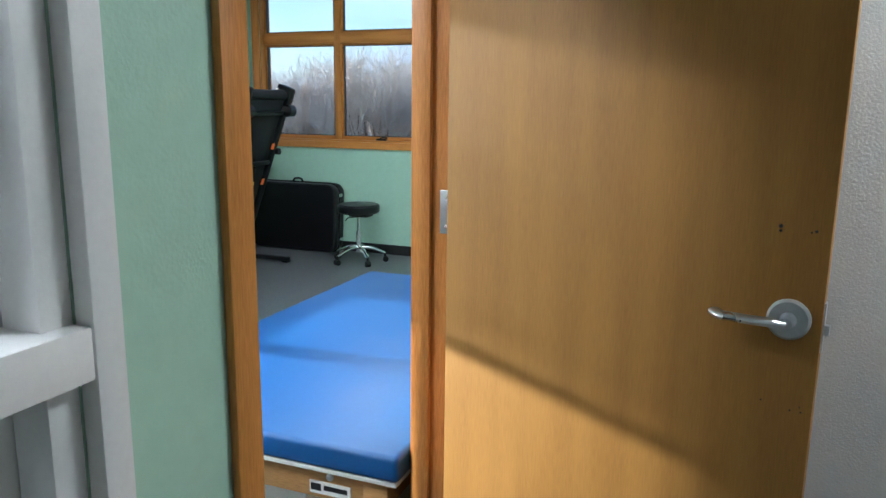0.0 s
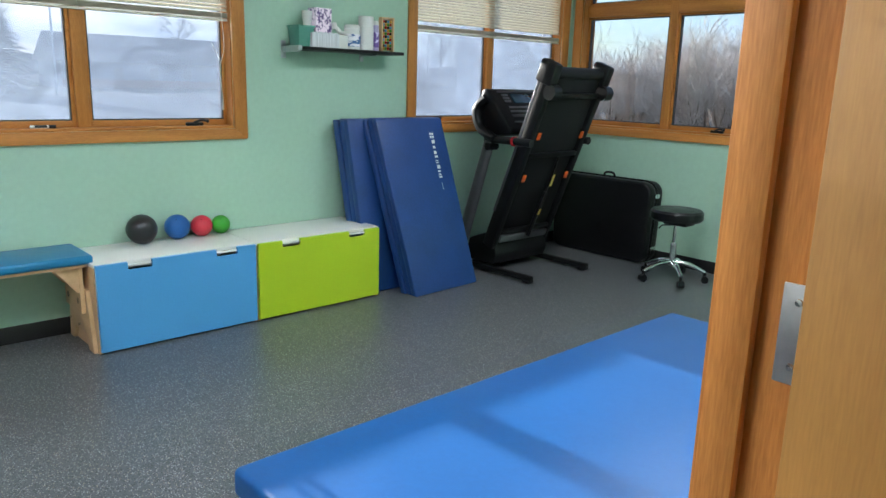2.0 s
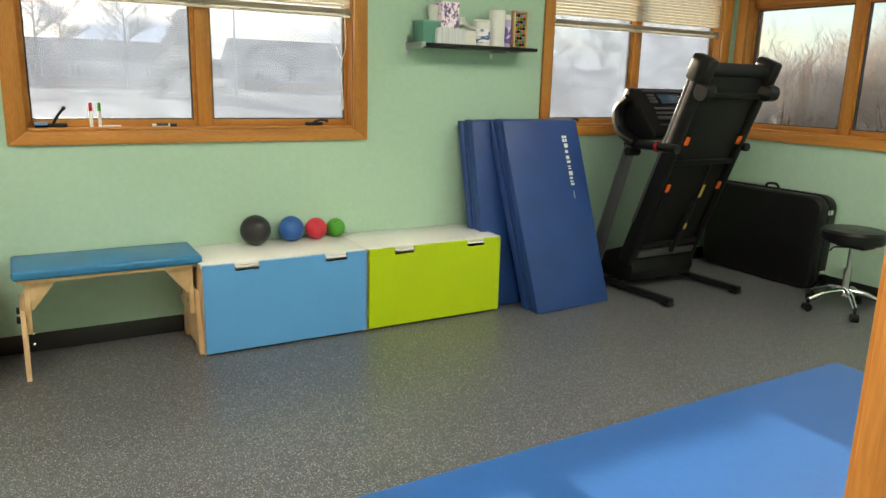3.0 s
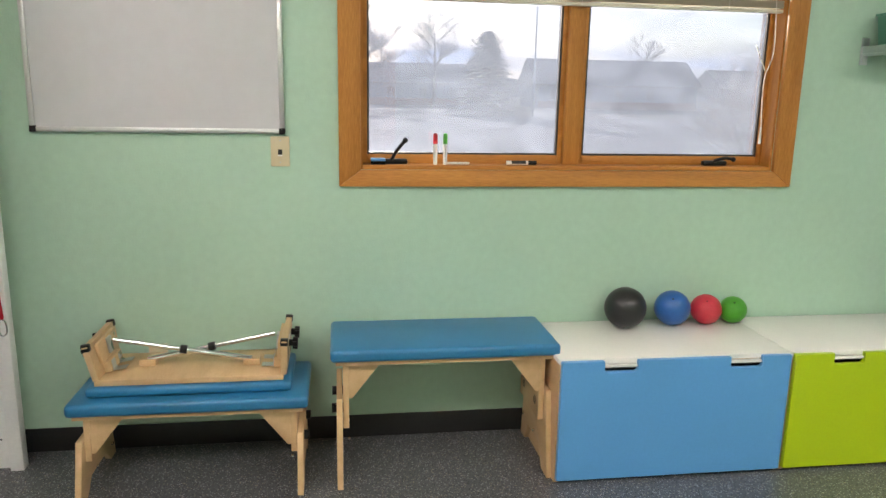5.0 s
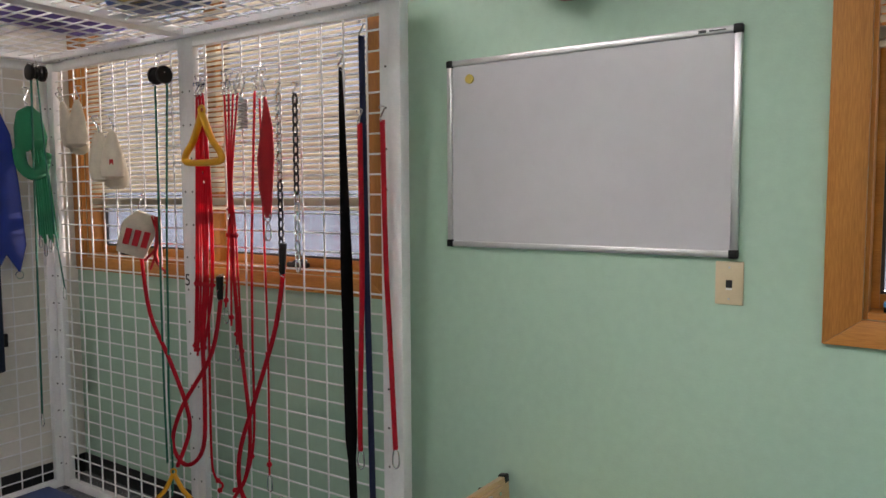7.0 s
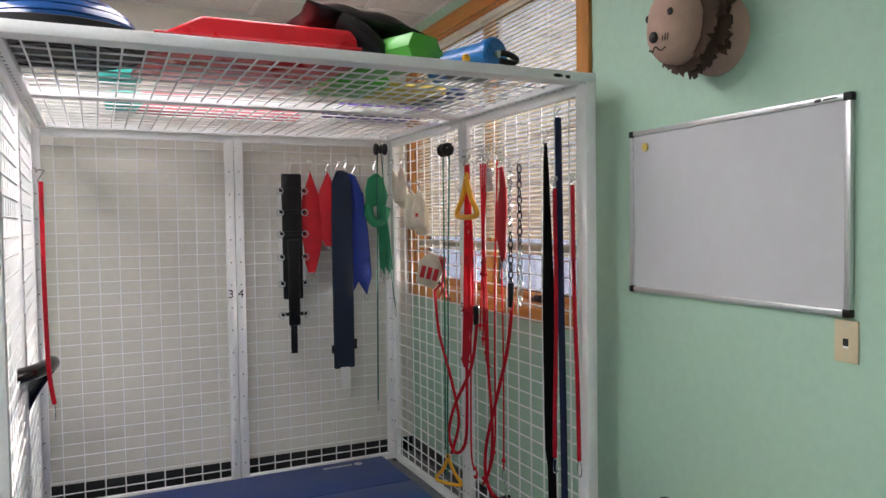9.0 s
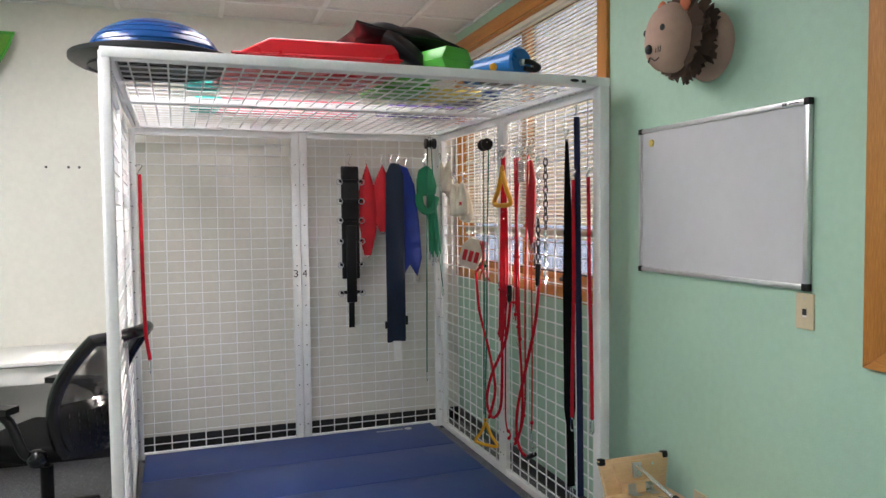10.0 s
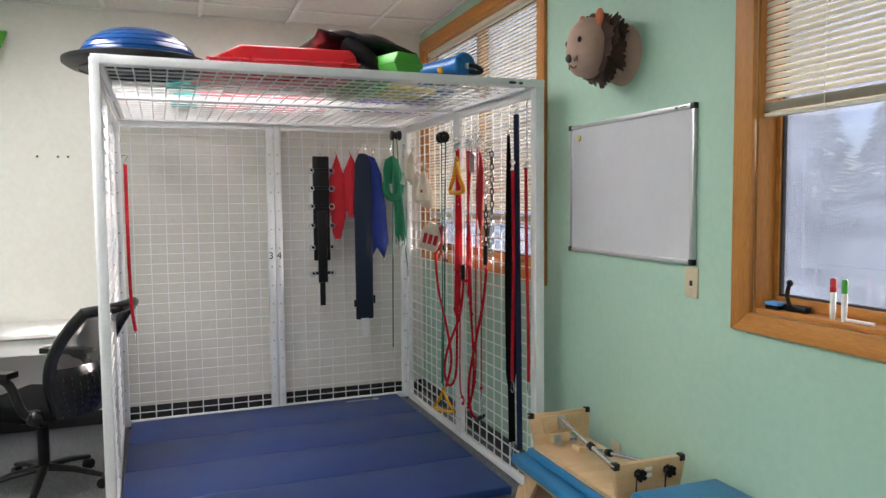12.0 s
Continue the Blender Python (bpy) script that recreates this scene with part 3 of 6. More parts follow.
def fill_panel(x, y, turn=0, glow=FILL, half=0.60):
    th = thing("ceiling_light", pose(x, y, CEIL - 0.012, 0, 0, turn), "unseen ceiling panel added as fill light", "ceiling light", "recessed ceiling lights")
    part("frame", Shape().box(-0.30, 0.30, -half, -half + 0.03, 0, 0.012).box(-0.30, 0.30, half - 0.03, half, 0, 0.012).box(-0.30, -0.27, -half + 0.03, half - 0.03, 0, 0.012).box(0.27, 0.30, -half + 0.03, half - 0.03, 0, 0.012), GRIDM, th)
    part("diffuser", Shape().box(-0.27, 0.27, -half + 0.03, half - 0.03, 0.003, 0.010), glow, th, "glowing sheet of the added fill panel")
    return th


# added fill, strengths set to brighten cage, benches and table; all out of view
fill_panel(1.35, 1.45, 0, FILL3)
fill_panel(2.86, 1.99)
fill_panel(2.7, 4.6, 0, FILL4)
fill_panel(2.4, 6.75, 0, FILL4)
# added corridor fill, behind the door leaf's plane so it brightens only the walls
fill_panel(5.70, 3.71, 0, FILL2, 0.30)

# ---- treatment table ----
FRAMEWOOD = mat("oiled_oak_table_frame", (0.34, 0.17, 0.05), 0.45, var=0.15, vs=2.5, gs=40, stretch=(1, 1, 8), col2=(0.42, 0.23, 0.08), bump=0.08, bs=80)
tt = thing("treatment_table", pose(3.362, 4.685, 0.032), "blue padded treatment table on a wooden frame", "treatment table")
hx, hy = 0.578, 1.045
part("cushion", Shape().box(-hx, hx, -hy, hy, 0.395, 0.475), BLUEV, tt, "glossy blue vinyl cushion", 0.018, 4)
part("edge_strip", Shape().box(-hx + 0.01, hx - 0.01, -hy + 0.01, hy - 0.01, 0.377, 0.394), WHITEP, tt, "white cushion base", 0.005)
for y in (-hy + 0.05, hy - 0.075):
    part("apron", Shape().box(-hx + 0.09, hx - 0.09, y, y + 0.025, 0.27, 0.376), FRAMEWOOD, tt, bevel=0.002)
for x in (-hx + 0.065, hx - 0.09):
    part("apron", Shape().box(x, x + 0.025, -hy + 0.05, hy - 0.05, 0.27, 0.376), FRAMEWOOD, tt, bevel=0.002)
for x in (-hx + 0.05, hx - 0.13):
    for y in (-hy + 0.035, hy - 0.115):
        part("leg", Shape().box(x, x + 0.08, y, y + 0.08, -0.032, 0.376), FRAMEWOOD, tt, bevel=0.004)
part("shelf", Shape().box(-hx + 0.08, hx - 0.08, -hy + 0.10, hy - 0.10, 0.09, 0.11), FRAMEWOOD, tt)
part("maker_plate", Shape().box(0.26, 0.40, -hy + 0.046, -hy + 0.0505, 0.285, 0.325), PAPER, tt, "small white maker's plate")
part("maker_mark", Shape().box(0.265, 0.30, -hy + 0.0445, -hy + 0.0462, 0.295, 0.318).box(0.31, 0.39, -hy + 0.0445, -hy + 0.0462, 0.30, 0.315), INK, tt)
part("bolt", Shape().turned([(0.012, 0), (0.012, 0.004), (0.006, 0.009), (0, 0.009)], 12, Matrix.Translation((0.33, -hy + 0.05, 0.345)) @ pose(0, 0, 0, 90, 0, 0)), STEEL, tt)
for i, (x, y, c) in enumerate(((0.05, -0.75, PAPER), (-0.28, -0.72, REDV), (0.3, -0.7, CANVAS))):
    solid("storage_bin", Shape().box(-0.14, 0.14, -0.16, 0.16, 0, 0.14), c, pose(3.362 + x, 4.685 + y, 0.142), "small box on the shelf under the table", "box", bevel=0.006)

# ---- storage benches with coloured fronts ----


def storage_bench(y, colour, label):
    th = thing("storage_bench", pose(0.0, y, 0), label, "storage bench", "storage benches along the wall")
    w, fx = 0.925, 0.478
    part("side_panel", Shape().box(0.02, fx - 0.02, 0.002, 0.02, 0, 0.472), BIRCH, th, "pale wood grain side panel")
    part("side_panel", Shape().box(0.02, fx - 0.02, w - 0.02, w - 0.002, 0, 0.472), BIRCH, th, "pale wood grain side panel")
    part("back_panel", Shape().box(0.02, 0.035, 0.02, w - 0.02, 0.02, 0.472), WHITEP, th)
    # black sheet added behind the notches, its colour stands for the shade inside
    part("notch_shade_sheet", Shape().box(fx - 0.06, fx - 0.05, 0.02, w - 0.02, 0.02, 0.44), BLACKP, th)
    part("top", Shape().box(0.012, fx - 0.021, 0, w, 0.473, 0.493), WHITEP, th, "white laminate top", 0.002)
    out = [(0.006, 0.012), (w - 0.006, 0.012), (w - 0.006, 0.488)]
    for c in (0.735, 0.235):
        out += [(c + 0.065, 0.488), (c + 0.065, 0.452), (c + 0.055, 0.445), (c - 0.055, 0.445), (c - 0.065, 0.452), (c - 0.065, 0.488)]
    out += [(0.006, 0.488)]
    for c in (0.735, 0.235):
        part("lid_lip", Shape().box(fx - 0.0215, fx - 0.004, c - 0.062, c + 0.062, 0.462, 0.4725), WHITEP, th, "white lid lip in the notch", 0.002)
    m = Matrix(((0, 0, 1, 0), (1, 0, 0, 0), (0, 1, 0, 0), (0, 0, 0, 1)))
    part("front_panel", Shape().slab(out, fx - 0.02, fx, m), colour, th, "lacquered front with two hand notches", 0.002, 1)
    return th


storage_bench(4.035, BOXBLUE, "white storage bench with a light blue front")
storage_bench(4.965, BOXLIME, "white storage bench with a lime green front")
for (x, y, r, what), mt in zip(((0.110, 4.422, 0.087, "black"), (0.092, 4.640, 0.075, "blue"), (0.090, 4.795, 0.065, "red"), (0.082, 4.925, 0.058, "green")), BALLS):
    bl = thing("exercise_ball", pose(x, y, 0.493 + r), "small matt " + what + " rubber ball on the storage bench", "ball", "balls on the bench")
    part("ball_skin", Shape().ball((0, 0, 0), r, n=32), mt, bl)
    part("valve_cap", Shape().ball((r * 0.62, -r * 0.3, r * 0.71), 0.004, n=8), BLACKP, bl)

# ---- folded gym mats leaning on the wall ----


def folded_mat(x, y, w, h, layers, t, lean, label, turn=0):
    """Stacked panels that rest flat on the floor and lean on the wall; (x, y) is the front lower corner, lean the shift of the top."""
    th = thing("folded_mat", pose(x, y, 0, 0, 0, turn), label, "gym mat", "folded gym mats")
    sk = Matrix(((1, 0, lean[0] / h, 0), (0, 1, lean[1] / h, 0), (0, 0, 1, 0), (0, 0, 0, 1)))
    for i in range(layers):
        wob = 0.008 * math.sin(i * 2.3)
        x1 = -i * (t + 0.003)
        part("panel", Shape().box(x1 - t, x1, wob, w + wob, 0.001, h - abs(wob), sk), MATBLUE, th, bevel=0.010, segs=3)
        if i % 2 == 0 and i + 1 < layers:
            part("fold_hinge", Shape().box(x1 - 2 * t + 0.006, x1 - 0.010, 0.012, w - 0.012, h - 0.010, h + 0.003, sk), MATBLUE, th, bevel=0.002)
    return th, sk


folded_mat(0.40, 5.865, 0.62, 1.20, 3, 0.055, (-0.19, -0.060), "folded royal blue vinyl gym mat leaning on the wall")
fm, sk = folded_mat(0.672, 6.065, 0.635, 1.21, 3, 0.05, (-0.34, -0.095), "folded royal blue vinyl gym mat with white print", 3)
pr = Shape()
for i in range(4):
    pr.box(0.0004, 0.0012, 0.475 + 0.022 * (i % 2), 0.492 + 0.022 * (i % 2), 1.09 - 0.022 * (i // 2), 1.107 - 0.022 * (i // 2), sk)
part("print_mark", pr, PAPER, fm, "white printed mark")
pr = Shape()
for i, (z, h) in enumerate(((1.03, 0.026), (0.995, 0.018), (0.955, 0.022), (0.93, 0.014), (0.905, 0.007), (0.89, 0.007), (0.85, 0.026), (0.825, 0.014), (0.805, 0.010), (0.785, 0.014))):
    pr.box(0.0004, 0.0012, 0.482, 0.508 if i % 3 else 0.514, z, z + h, sk)
pr.box(0.0004, 0.0012, 0.494, 0.497, 0.70, 0.75, sk)
part("print_line", pr, PAPER, fm, "line of white print")

# ---- treadmill, folded up ----
tm = thing("treadmill", pose(0, 0, 0), "black folding treadmill with its deck folded upright", "treadmill")
TG = mat("grey_metal_upright", (0.13, 0.13, 0.14), 0.35, 0.6, var=0.1)
TD = mat("treadmill_dark_plastic", (0.006, 0.006, 0.007), 0.42, var=0.2, spec=0.22, bump=0.3, bs=400)
TB = mat("treadmill_deck_board", (0.009, 0.009, 0.010), 0.55, var=0.15, spec=0.2, vs=6, bump=0.25, bs=200)
SCREEN = mat("console_screen", (0.03, 0.06, 0.09), 0.12, var=0.1, bump=0)
ya, yb = 6.98, 7.67
for y in (ya, yb):
    part("foot_rail", Shape().box(0.02, 0.93, y - 0.025, y + 0.025, 0.02, 0.06).box(0.86, 0.93, y - 0.03, y + 0.03, 0.008, 0.03).box(0.03, 0.1, y - 0.03, y + 0.03, 0.008, 0.03), BLACKP, tm, bevel=0.006)
part("cross_tube", Shape().box(0.30, 0.35, ya, yb, 0.03, 0.07), BLACKP, tm, bevel=0.004)
part("motor_hood", Shape().slab([(0.17, 0.06), (0.50, 0.06), (0.53, 0.14), (0.50, 0.25), (0.40, 0.31), (0.22, 0.24)], ya + 0.03, yb - 0.03, Matrix(((1, 0, 0, 0), (0, 0, 1, 0), (0, 1, 0, 0), (0, 0, 0, 1)))), TD, tm, bevel=0.02)
for y in (ya - 0.005, yb + 0.005):
    part("upright", Shape().tube([(0.13, y, 0.05), (0.44, y, 1.04)], [0.058, 0.048], 12, 0.65), TG, tm, "grey metal upright")
DM = Matrix.Translation((0.46, (ya + yb) / 2, 0.20)) @ pose(0, 0, 0, 0, 21, 0)     # deck: local z along the deck, x its underside
hw = 0.31


def dk(name, s, mt, label="", bevel=0.0, parent=None):
    ob = part(name, s, mt, parent or tm, label, bevel)
    ob.matrix_basis = DM if parent is None else Matrix()
    return ob


dk("deck_board", Shape().box(-0.03, 0.02, -hw + 0.05, hw - 0.05, 0.12, 1.44), TB, "dark deck board", 0.004)
for sg in (-1, 1):
    dk("side_rail", Shape().box(-0.07, 0.04, sg * hw - 0.03, sg * hw + 0.03, 0.0, 1.46), TD, bevel=0.012)
    dk("foot_strip", Shape().box(-0.073, -0.05, sg * hw - 0.034, sg * hw + 0.034, 0.3, 1.40), TG, "pale grey foot rail strip", 0.004)
    cap = dk("end_cap", Shape().box(-0.10, 0.055, sg * hw - 0.045, sg * hw + 0.045, 1.36, 1.53), BLACKP, bevel=0.022)
    dk("transport_wheel", Shape().rod((0.06, sg * hw - 0.035, 1.33), (0.06, sg * hw + 0.05, 1.33), 0.055, n=20), BLACKP, parent=cap)
    for z in (0.60, 0.95):
        dk("cushion_clip", Shape().box(0.036, 0.05, sg * (hw - 0.055) - 0.018, sg * (hw - 0.055) + 0.018, z, z + 0.06), ORANGE, "orange plastic cushion clip", 0.008)
dk("deflector_plate", Shape().box(0.02, 0.05, -hw + 0.03, hw - 0.03, 0.06, 0.12), TG, "grey deflector plate at the deck foot", 0.006)
dk("rear_roller", Shape().rod((-0.01, -hw + 0.04, 1.45), (-0.01, hw - 0.04, 1.45), 0.045, n=18), TB)
for z in (0.14, 0.80, 1.28):
    dk("cross_bar", Shape().box(0.02, 0.045, -hw + 0.03, hw - 0.03, z, z + 0.035), BLACKP, bevel=0.004)
dk("lift_strut", Shape().rod((0.06, 0.03, 0.10), (0.06, 0.05, 0.50), 0.017, n=10).rod((0.06, 0.05, 0.50), (0.05, 0.06, 0.80), 0.009, n=8), BLACKP)
dk("warning_label", Shape().box(0.0765, 0.078, 0.03, 0.055, 0.30, 0.35).box(0.0765, 0.078, 0.045, 0.07, 0.56, 0.66), YELF, "yellow warning labels")
cons = part("console", Shape().slab([(0.26, 1.22), (0.34, 1.06), (0.62, 1.10), (0.63, 1.14), (0.36, 1.43), (0.30, 1.43)], ya + 0.03, yb - 0.03, Matrix(((1, 0, 0, 0), (0, 0, 1, 0), (0, 1, 0, 0), (0, 0, 0, 1)))), TD, tm, "black console with buttons", 0.02)
CM = Matrix.Translation((0.497, (ya + yb) / 2, 1.288)) @ pose(0, 0, 0, 0, 47, 0)
for nm, s, mt in (("display", Shape().box(-0.14, -0.05, -0.11, 0.11, 0.0, 0.008), SCREEN), ("silver_rim", Shape().box(-0.17, -0.155, -0.24, 0.24, 0.0, 0.012), TG), ("silver_rim", Shape().box(0.13, 0.145, -0.24, 0.24, 0.0, 0.010), TG),
                  ("button_row", Shape().box(-0.02, 0.0, -0.2, 0.2, 0.0, 0.006).box(0.02, 0.04, -0.21, 0.21, 0.0, 0.006).box(0.06, 0.09, -0.22, 0.22, 0.0, 0.006), TG),
                  *[("button", Shape().box(-0.14 + 0.03 * (k // 2), -0.12 + 0.03 * (k // 2), *((-0.21, -0.14) if k % 2 else (0.14, 0.21)), 0.0, 0.007), TG) for k in range(6)]):
    ob = part(nm, s, mt, cons, bevel=0.003)
    ob.matrix_basis = CM
for y, sg in ((ya, -1), (yb, 1)):
    part("console_wing", Shape().tube(curve([(0.36, y + 0.03 * -sg, 1.36), (0.29, y, 1.27), (0.34, y, 1.13), (0.50, y, 1.05)], 6), 0.062, 12, 0.6), TD, tm)
    ar = part("handrail", Shape().tube(curve([(0.40, y, 1.05), (0.60, y, 1.055), (0.86, y, 1.05)], 5), 0.030, 12), BLACKP, tm)
    if sg < 0:
        part("safety_key_band", Shape().rod((0.68, y, 1.052), (0.70, y, 1.052), 0.036, n=16), REDS, ar, "red safety key clip")
    part("pivot_knob", Shape().rod((0.46, y - 0.05, 1.0), (0.46, y + 0.05, 1.0), 0.03, n=14), BLACKP, ar)

# ---- portable massage table in its case form ----
pm = thing("massage_table", pose(0.60, 8.32, 0, 0, 0, 0), "folded black portable massage table standing on edge", "massage table")
outline = []
for cx, cz, t0 in ((0.42, 0.60, 0), (-0.40, 0.60, 90), (-0.40, 0.09, 180), (0.42, 0.09, 270)):
    rad = 0.10 if cz > 0.3 else 0.08
    outline += [(cx + rad * math.cos(radians(t0 + 15 * i)), cz + rad * math.sin(radians(t0 + 15 * i))) for i in range(7)]
for ya_, yb_ in ((-0.10, -0.005), (0.005, 0.10)):
    part("padded_half", Shape().slab(outline, ya_, yb_, Matrix(((1, 0, 0, 0), (0, 0, 1, 0), (0, 1, 0, 0), (0, 0, 0, 1)))), BLACKV, pm, "black padded vinyl half", 0.020, 3)
part("frame_edge", Shape().tube([(x, -0.003, z_) for x, z_ in outline + outline[:1]], 0.012, 8), BLACKP, pm, "black rim between the halves")
part("carry_handle", Shape().tube(curve([(0.0, -0.02, 0.69), (0.01, -0.03, 0.735), (0.09, -0.03, 0.74), (0.11, -0.02, 0.69)], 5), 0.010, 8), BLACKP, pm)
for z in (0.12, 0.57):
    part("latch", Shape().box(0.515, 0.53, -0.03, 0.03, z, z + 0.035).rod((0.525, -0.035, z + 0.018), (0.525, 0.04, z + 0.018), 0.005, n=8), CHROME, pm, "chrome latch")

# ---- rolling stool ----
st = thing("rolling_stool", pose(1.50, 8.0, 0), "black round rolling stool with a chrome base", "stool")
part("seat", Shape().turned([(0.10, 0.475), (0.185, 0.478), (0.20, 0.495), (0.20, 0.545), (0.185, 0.562), (0.09, 0.568), (0, 0.568)], 32), BLACKV, st, "black padded round seat")
part("seat_plate", Shape().box(-0.07, 0.12, -0.07, 0.07, 0.445, 0.475), BLACKP, st, bevel=0.006)
part("gas_lift", Shape().rod((0, 0, 0.10), (0, 0, 0.30), 0.025, n=16).rod((0, 0, 0.30), (0, 0, 0.46), 0.014, n=12), CHROME, st)
part("lever", Shape().tube([(0, 0, 0.44), (-0.09, -0.05, 0.43), (-0.11, -0.06, 0.40)], 0.006, 8), BLACKP, st)
for k in range(5):
    t = 2 * math.pi * k / 5 + 0.5
    c, s_ = math.cos(t), math.sin(t)
    lg = part("base_arm", Shape().tube(curve([(0.02 * c, 0.02 * s_, 0.15), (0.13 * c, 0.13 * s_, 0.135), (0.25 * c, 0.25 * s_, 0.085)], 4), [0.022] * 5 + [0.018] * 4, 10, 0.75), CHROME, st, "chrome base arm")
    part("castor", Shape().rod((0.255 * c - 0.022 * s_, 0.255 * s_ + 0.022 * c, 0.028), (0.255 * c + 0.022 * s_, 0.255 * s_ - 0.022 * c, 0.028), 0.028, n=14).rod((0.25 * c, 0.25 * s_, 0.04), (0.25 * c, 0.25 * s_, 0.085), 0.012, n=8), BLACKP, lg)

# ---- wall shelf with supplies ----
sh = thing("wall_shelf", pose(0, 5.43, 1.645), "black wall shelf on grey metal brackets", "shelf")
part("board", Shape().box(0.004, 0.21, 0.03, 0.87, 0, 0.022), BLACKP, sh, "black shelf board", 0.003)
part("left_end", Shape().box(0.004, 0.212, 0.0, 0.03, -0.004, 0.026), STEEL, sh, "steel end channel", 0.002)
for y in (0.0, 0.63):
    part("bracket", Shape().box(0.0, 0.006, y - 0.002, y + 0.032, -0.05, 0.06).box(0.006, 0.19, y + 0.004, y + 0.026, -0.014, -0.004).box(0.006, 0.012, y + 0.005, y + 0.025, -0.045, 0.0), STEEL, sh, "steel bracket", 0.001)
z = 1.668
tb = thing("storage_tub", pose(0.10, 5.52, z), "translucent green plastic tub on the shelf", "tub")
part("tub_body", Shape().add([(x * 0.82, y * 0.82, 0) for x, y in ((-0.07, -0.06), (0.07, -0.06), (0.07, 0.06), (-0.07, 0.06))] + [(x, y, 0.13) for x, y in ((-0.07, -0.06), (0.07, -0.06), (0.07, 0.06), (-0.07, 0.06))],
                             [(3, 2, 1, 0), (4, 5, 6, 7), (0, 1, 5, 4), (1, 2, 6, 5), (2, 3, 7, 6), (3, 0, 4, 7)]), mat("green_tub_plastic", (0.16, 0.42, 0.33), 0.3, var=0.06, through_light=0.3), tb, bevel=0.006)
part("tub_rim", Shape().box(-0.074, 0.074, -0.064, 0.064, 0.122, 0.132), mat("green_rim", (0.2, 0.48, 0.38), 0.3), tb, bevel=0.003)
cup = thing("paper_cups", pose(0.08, 5.58, z + 0.131), "stack of white paper cups in the tub", "cups")
for i in range(4):
    part("cup", Shape().turned([(0.024, 0), (0.033, 0.06), (0.035, 0.062)], 18).turned([(0.022, 0.004), (0.03, 0.05)], 12), PAPER, cup).matrix_basis = pose(0, 0, 0.012 * i)
LB = mat("purple_print_card", (0.20, 0.10, 0.36), 0.6, var=0.35, vs=22, gs=60, col2=(0.75, 0.62, 0.72), edges=(0.45, 0.52))
bx = thing("glove_box", pose(0.10, 5.665, z), "upright purple and white carton on the shelf", "carton")
part("carton", Shape().box(-0.05, 0.05, -0.06, 0.06, 0, 0.25), LB, bx, bevel=0.002)
bx2 = thing("box", pose(0.14, 5.655, z), "row of white cards and folded slips", "card file")
CARD = mat("white_card_edges", (0.74, 0.76, 0.80), 0.7, var=0.2, vs=90, gs=200, stretch=(1, 1, 0.02))
for i in range(16):
    part("card", Shape().box(-0.04, 0.05, -0.105 + 0.0132 * i, -0.105 + 0.0132 * i + 0.0105, 0, 0.088 + 0.004 * ((i * 7) % 3)), CARD, bx2)
tx = thing("tissue_box", pose(0.09, 5.79, z), "tissue box with a crumpled tissue pulled out", "tissue box")
part("carton", Shape().box(-0.055, 0.055, -0.10, 0.07, 0, 0.09), WHITEP, tx, bevel=0.002)
ts = Shape()
k = 9
ts.add([(0.05 * (i / (k - 1) - 0.5) + 0.015 * math.sin(j * 1.7), 0.19 * (j / (k - 1) - 0.5) - 0.02, 0.09 + 0.075 * math.exp(-((j - 4.6) / 2.6) ** 2) * (1 - 0.5 * abs(i / 4 - 1)) + 0.012 * math.sin(i * 2.1 + j * 1.3)) for i in range(k) for j in range(k)],
       [(i * k + j, i * k + j + 1, (i + 1) * k + j + 1, (i + 1) * k + j) for i in range(k - 1) for j in range(k - 1)])
part("tissue", ts, PAPER, tx, "crumpled white tissue")


def canister(y, r, h, body, band, label, name="wipes_canister"):
    th = thing(name, pose(0.10, y, z), label, "canister")
    part("canister_body", Shape().turned([(r, 0), (r, h * 0.82), (r * 0.93, h * 0.86)], 24), body, th)
    part("label_band", Shape().turned([(r + 0.001, h * 0.12), (r + 0.001, h * 0.62)], 24), band, th)
    part("lid", Shape().turned([(r * 0.97, h * 0.85), (r * 0.99, h * 0.93), (r * 0.8, h), (0, h)], 24), WHITEP, th)
    return th


BLUELAB = mat("blue_red_label", (0.05, 0.16, 0.45), 0.4, var=0.2, vs=18, gs=40, col2=(0.75, 0.72, 0.76), edges=(0.47, 0.5), stretch=(0.4, 0.4, 2))
PURLAB = mat("purple_label", (0.22, 0.12, 0.46), 0.4, var=0.2, vs=18, gs=40, col2=(0.62, 0.55, 0.75), edges=(0.52, 0.56))
canister(5.925, 0.056, 0.165, WHITEP, BLUELAB, "white canister of wipes with a blue label")
roll = thing("paper_roll", pose(0.11, 6.035, z), "upright white paper towel roll", "paper roll")
part("roll", Shape().turned([(0.012, 0.001), (0.052, 0), (0.053, 0.225), (0.05, 0.228), (0.014, 0.226)], 28), PAPER, roll)
canister(6.115, 0.033, 0.205, mat("lilac_can", (0.50, 0.42, 0.66), 0.35), PURLAB, "lilac spray can with a purple label", "spray_can")
ab = thing("abacus", pose(0.11, 6.215, z), "wooden bead frame with coloured beads", "toy")
for y in (-0.055, 0.045):
    part("frame_post", Shape().box(-0.02, 0.02, y, y + 0.012, 0, 0.235), BIRCH, ab, bevel=0.002)
part("frame_top", Shape().box(-0.02, 0.02, -0.043, 0.045, 0.223, 0.235), BIRCH, ab)
part("frame_back", Shape().box(-0.018, -0.010, -0.043, 0.045, 0.01, 0.22), BIRCH, ab)
cols = [YELLOW, GREENV, REDV, BLACKP, BOXBLUE]
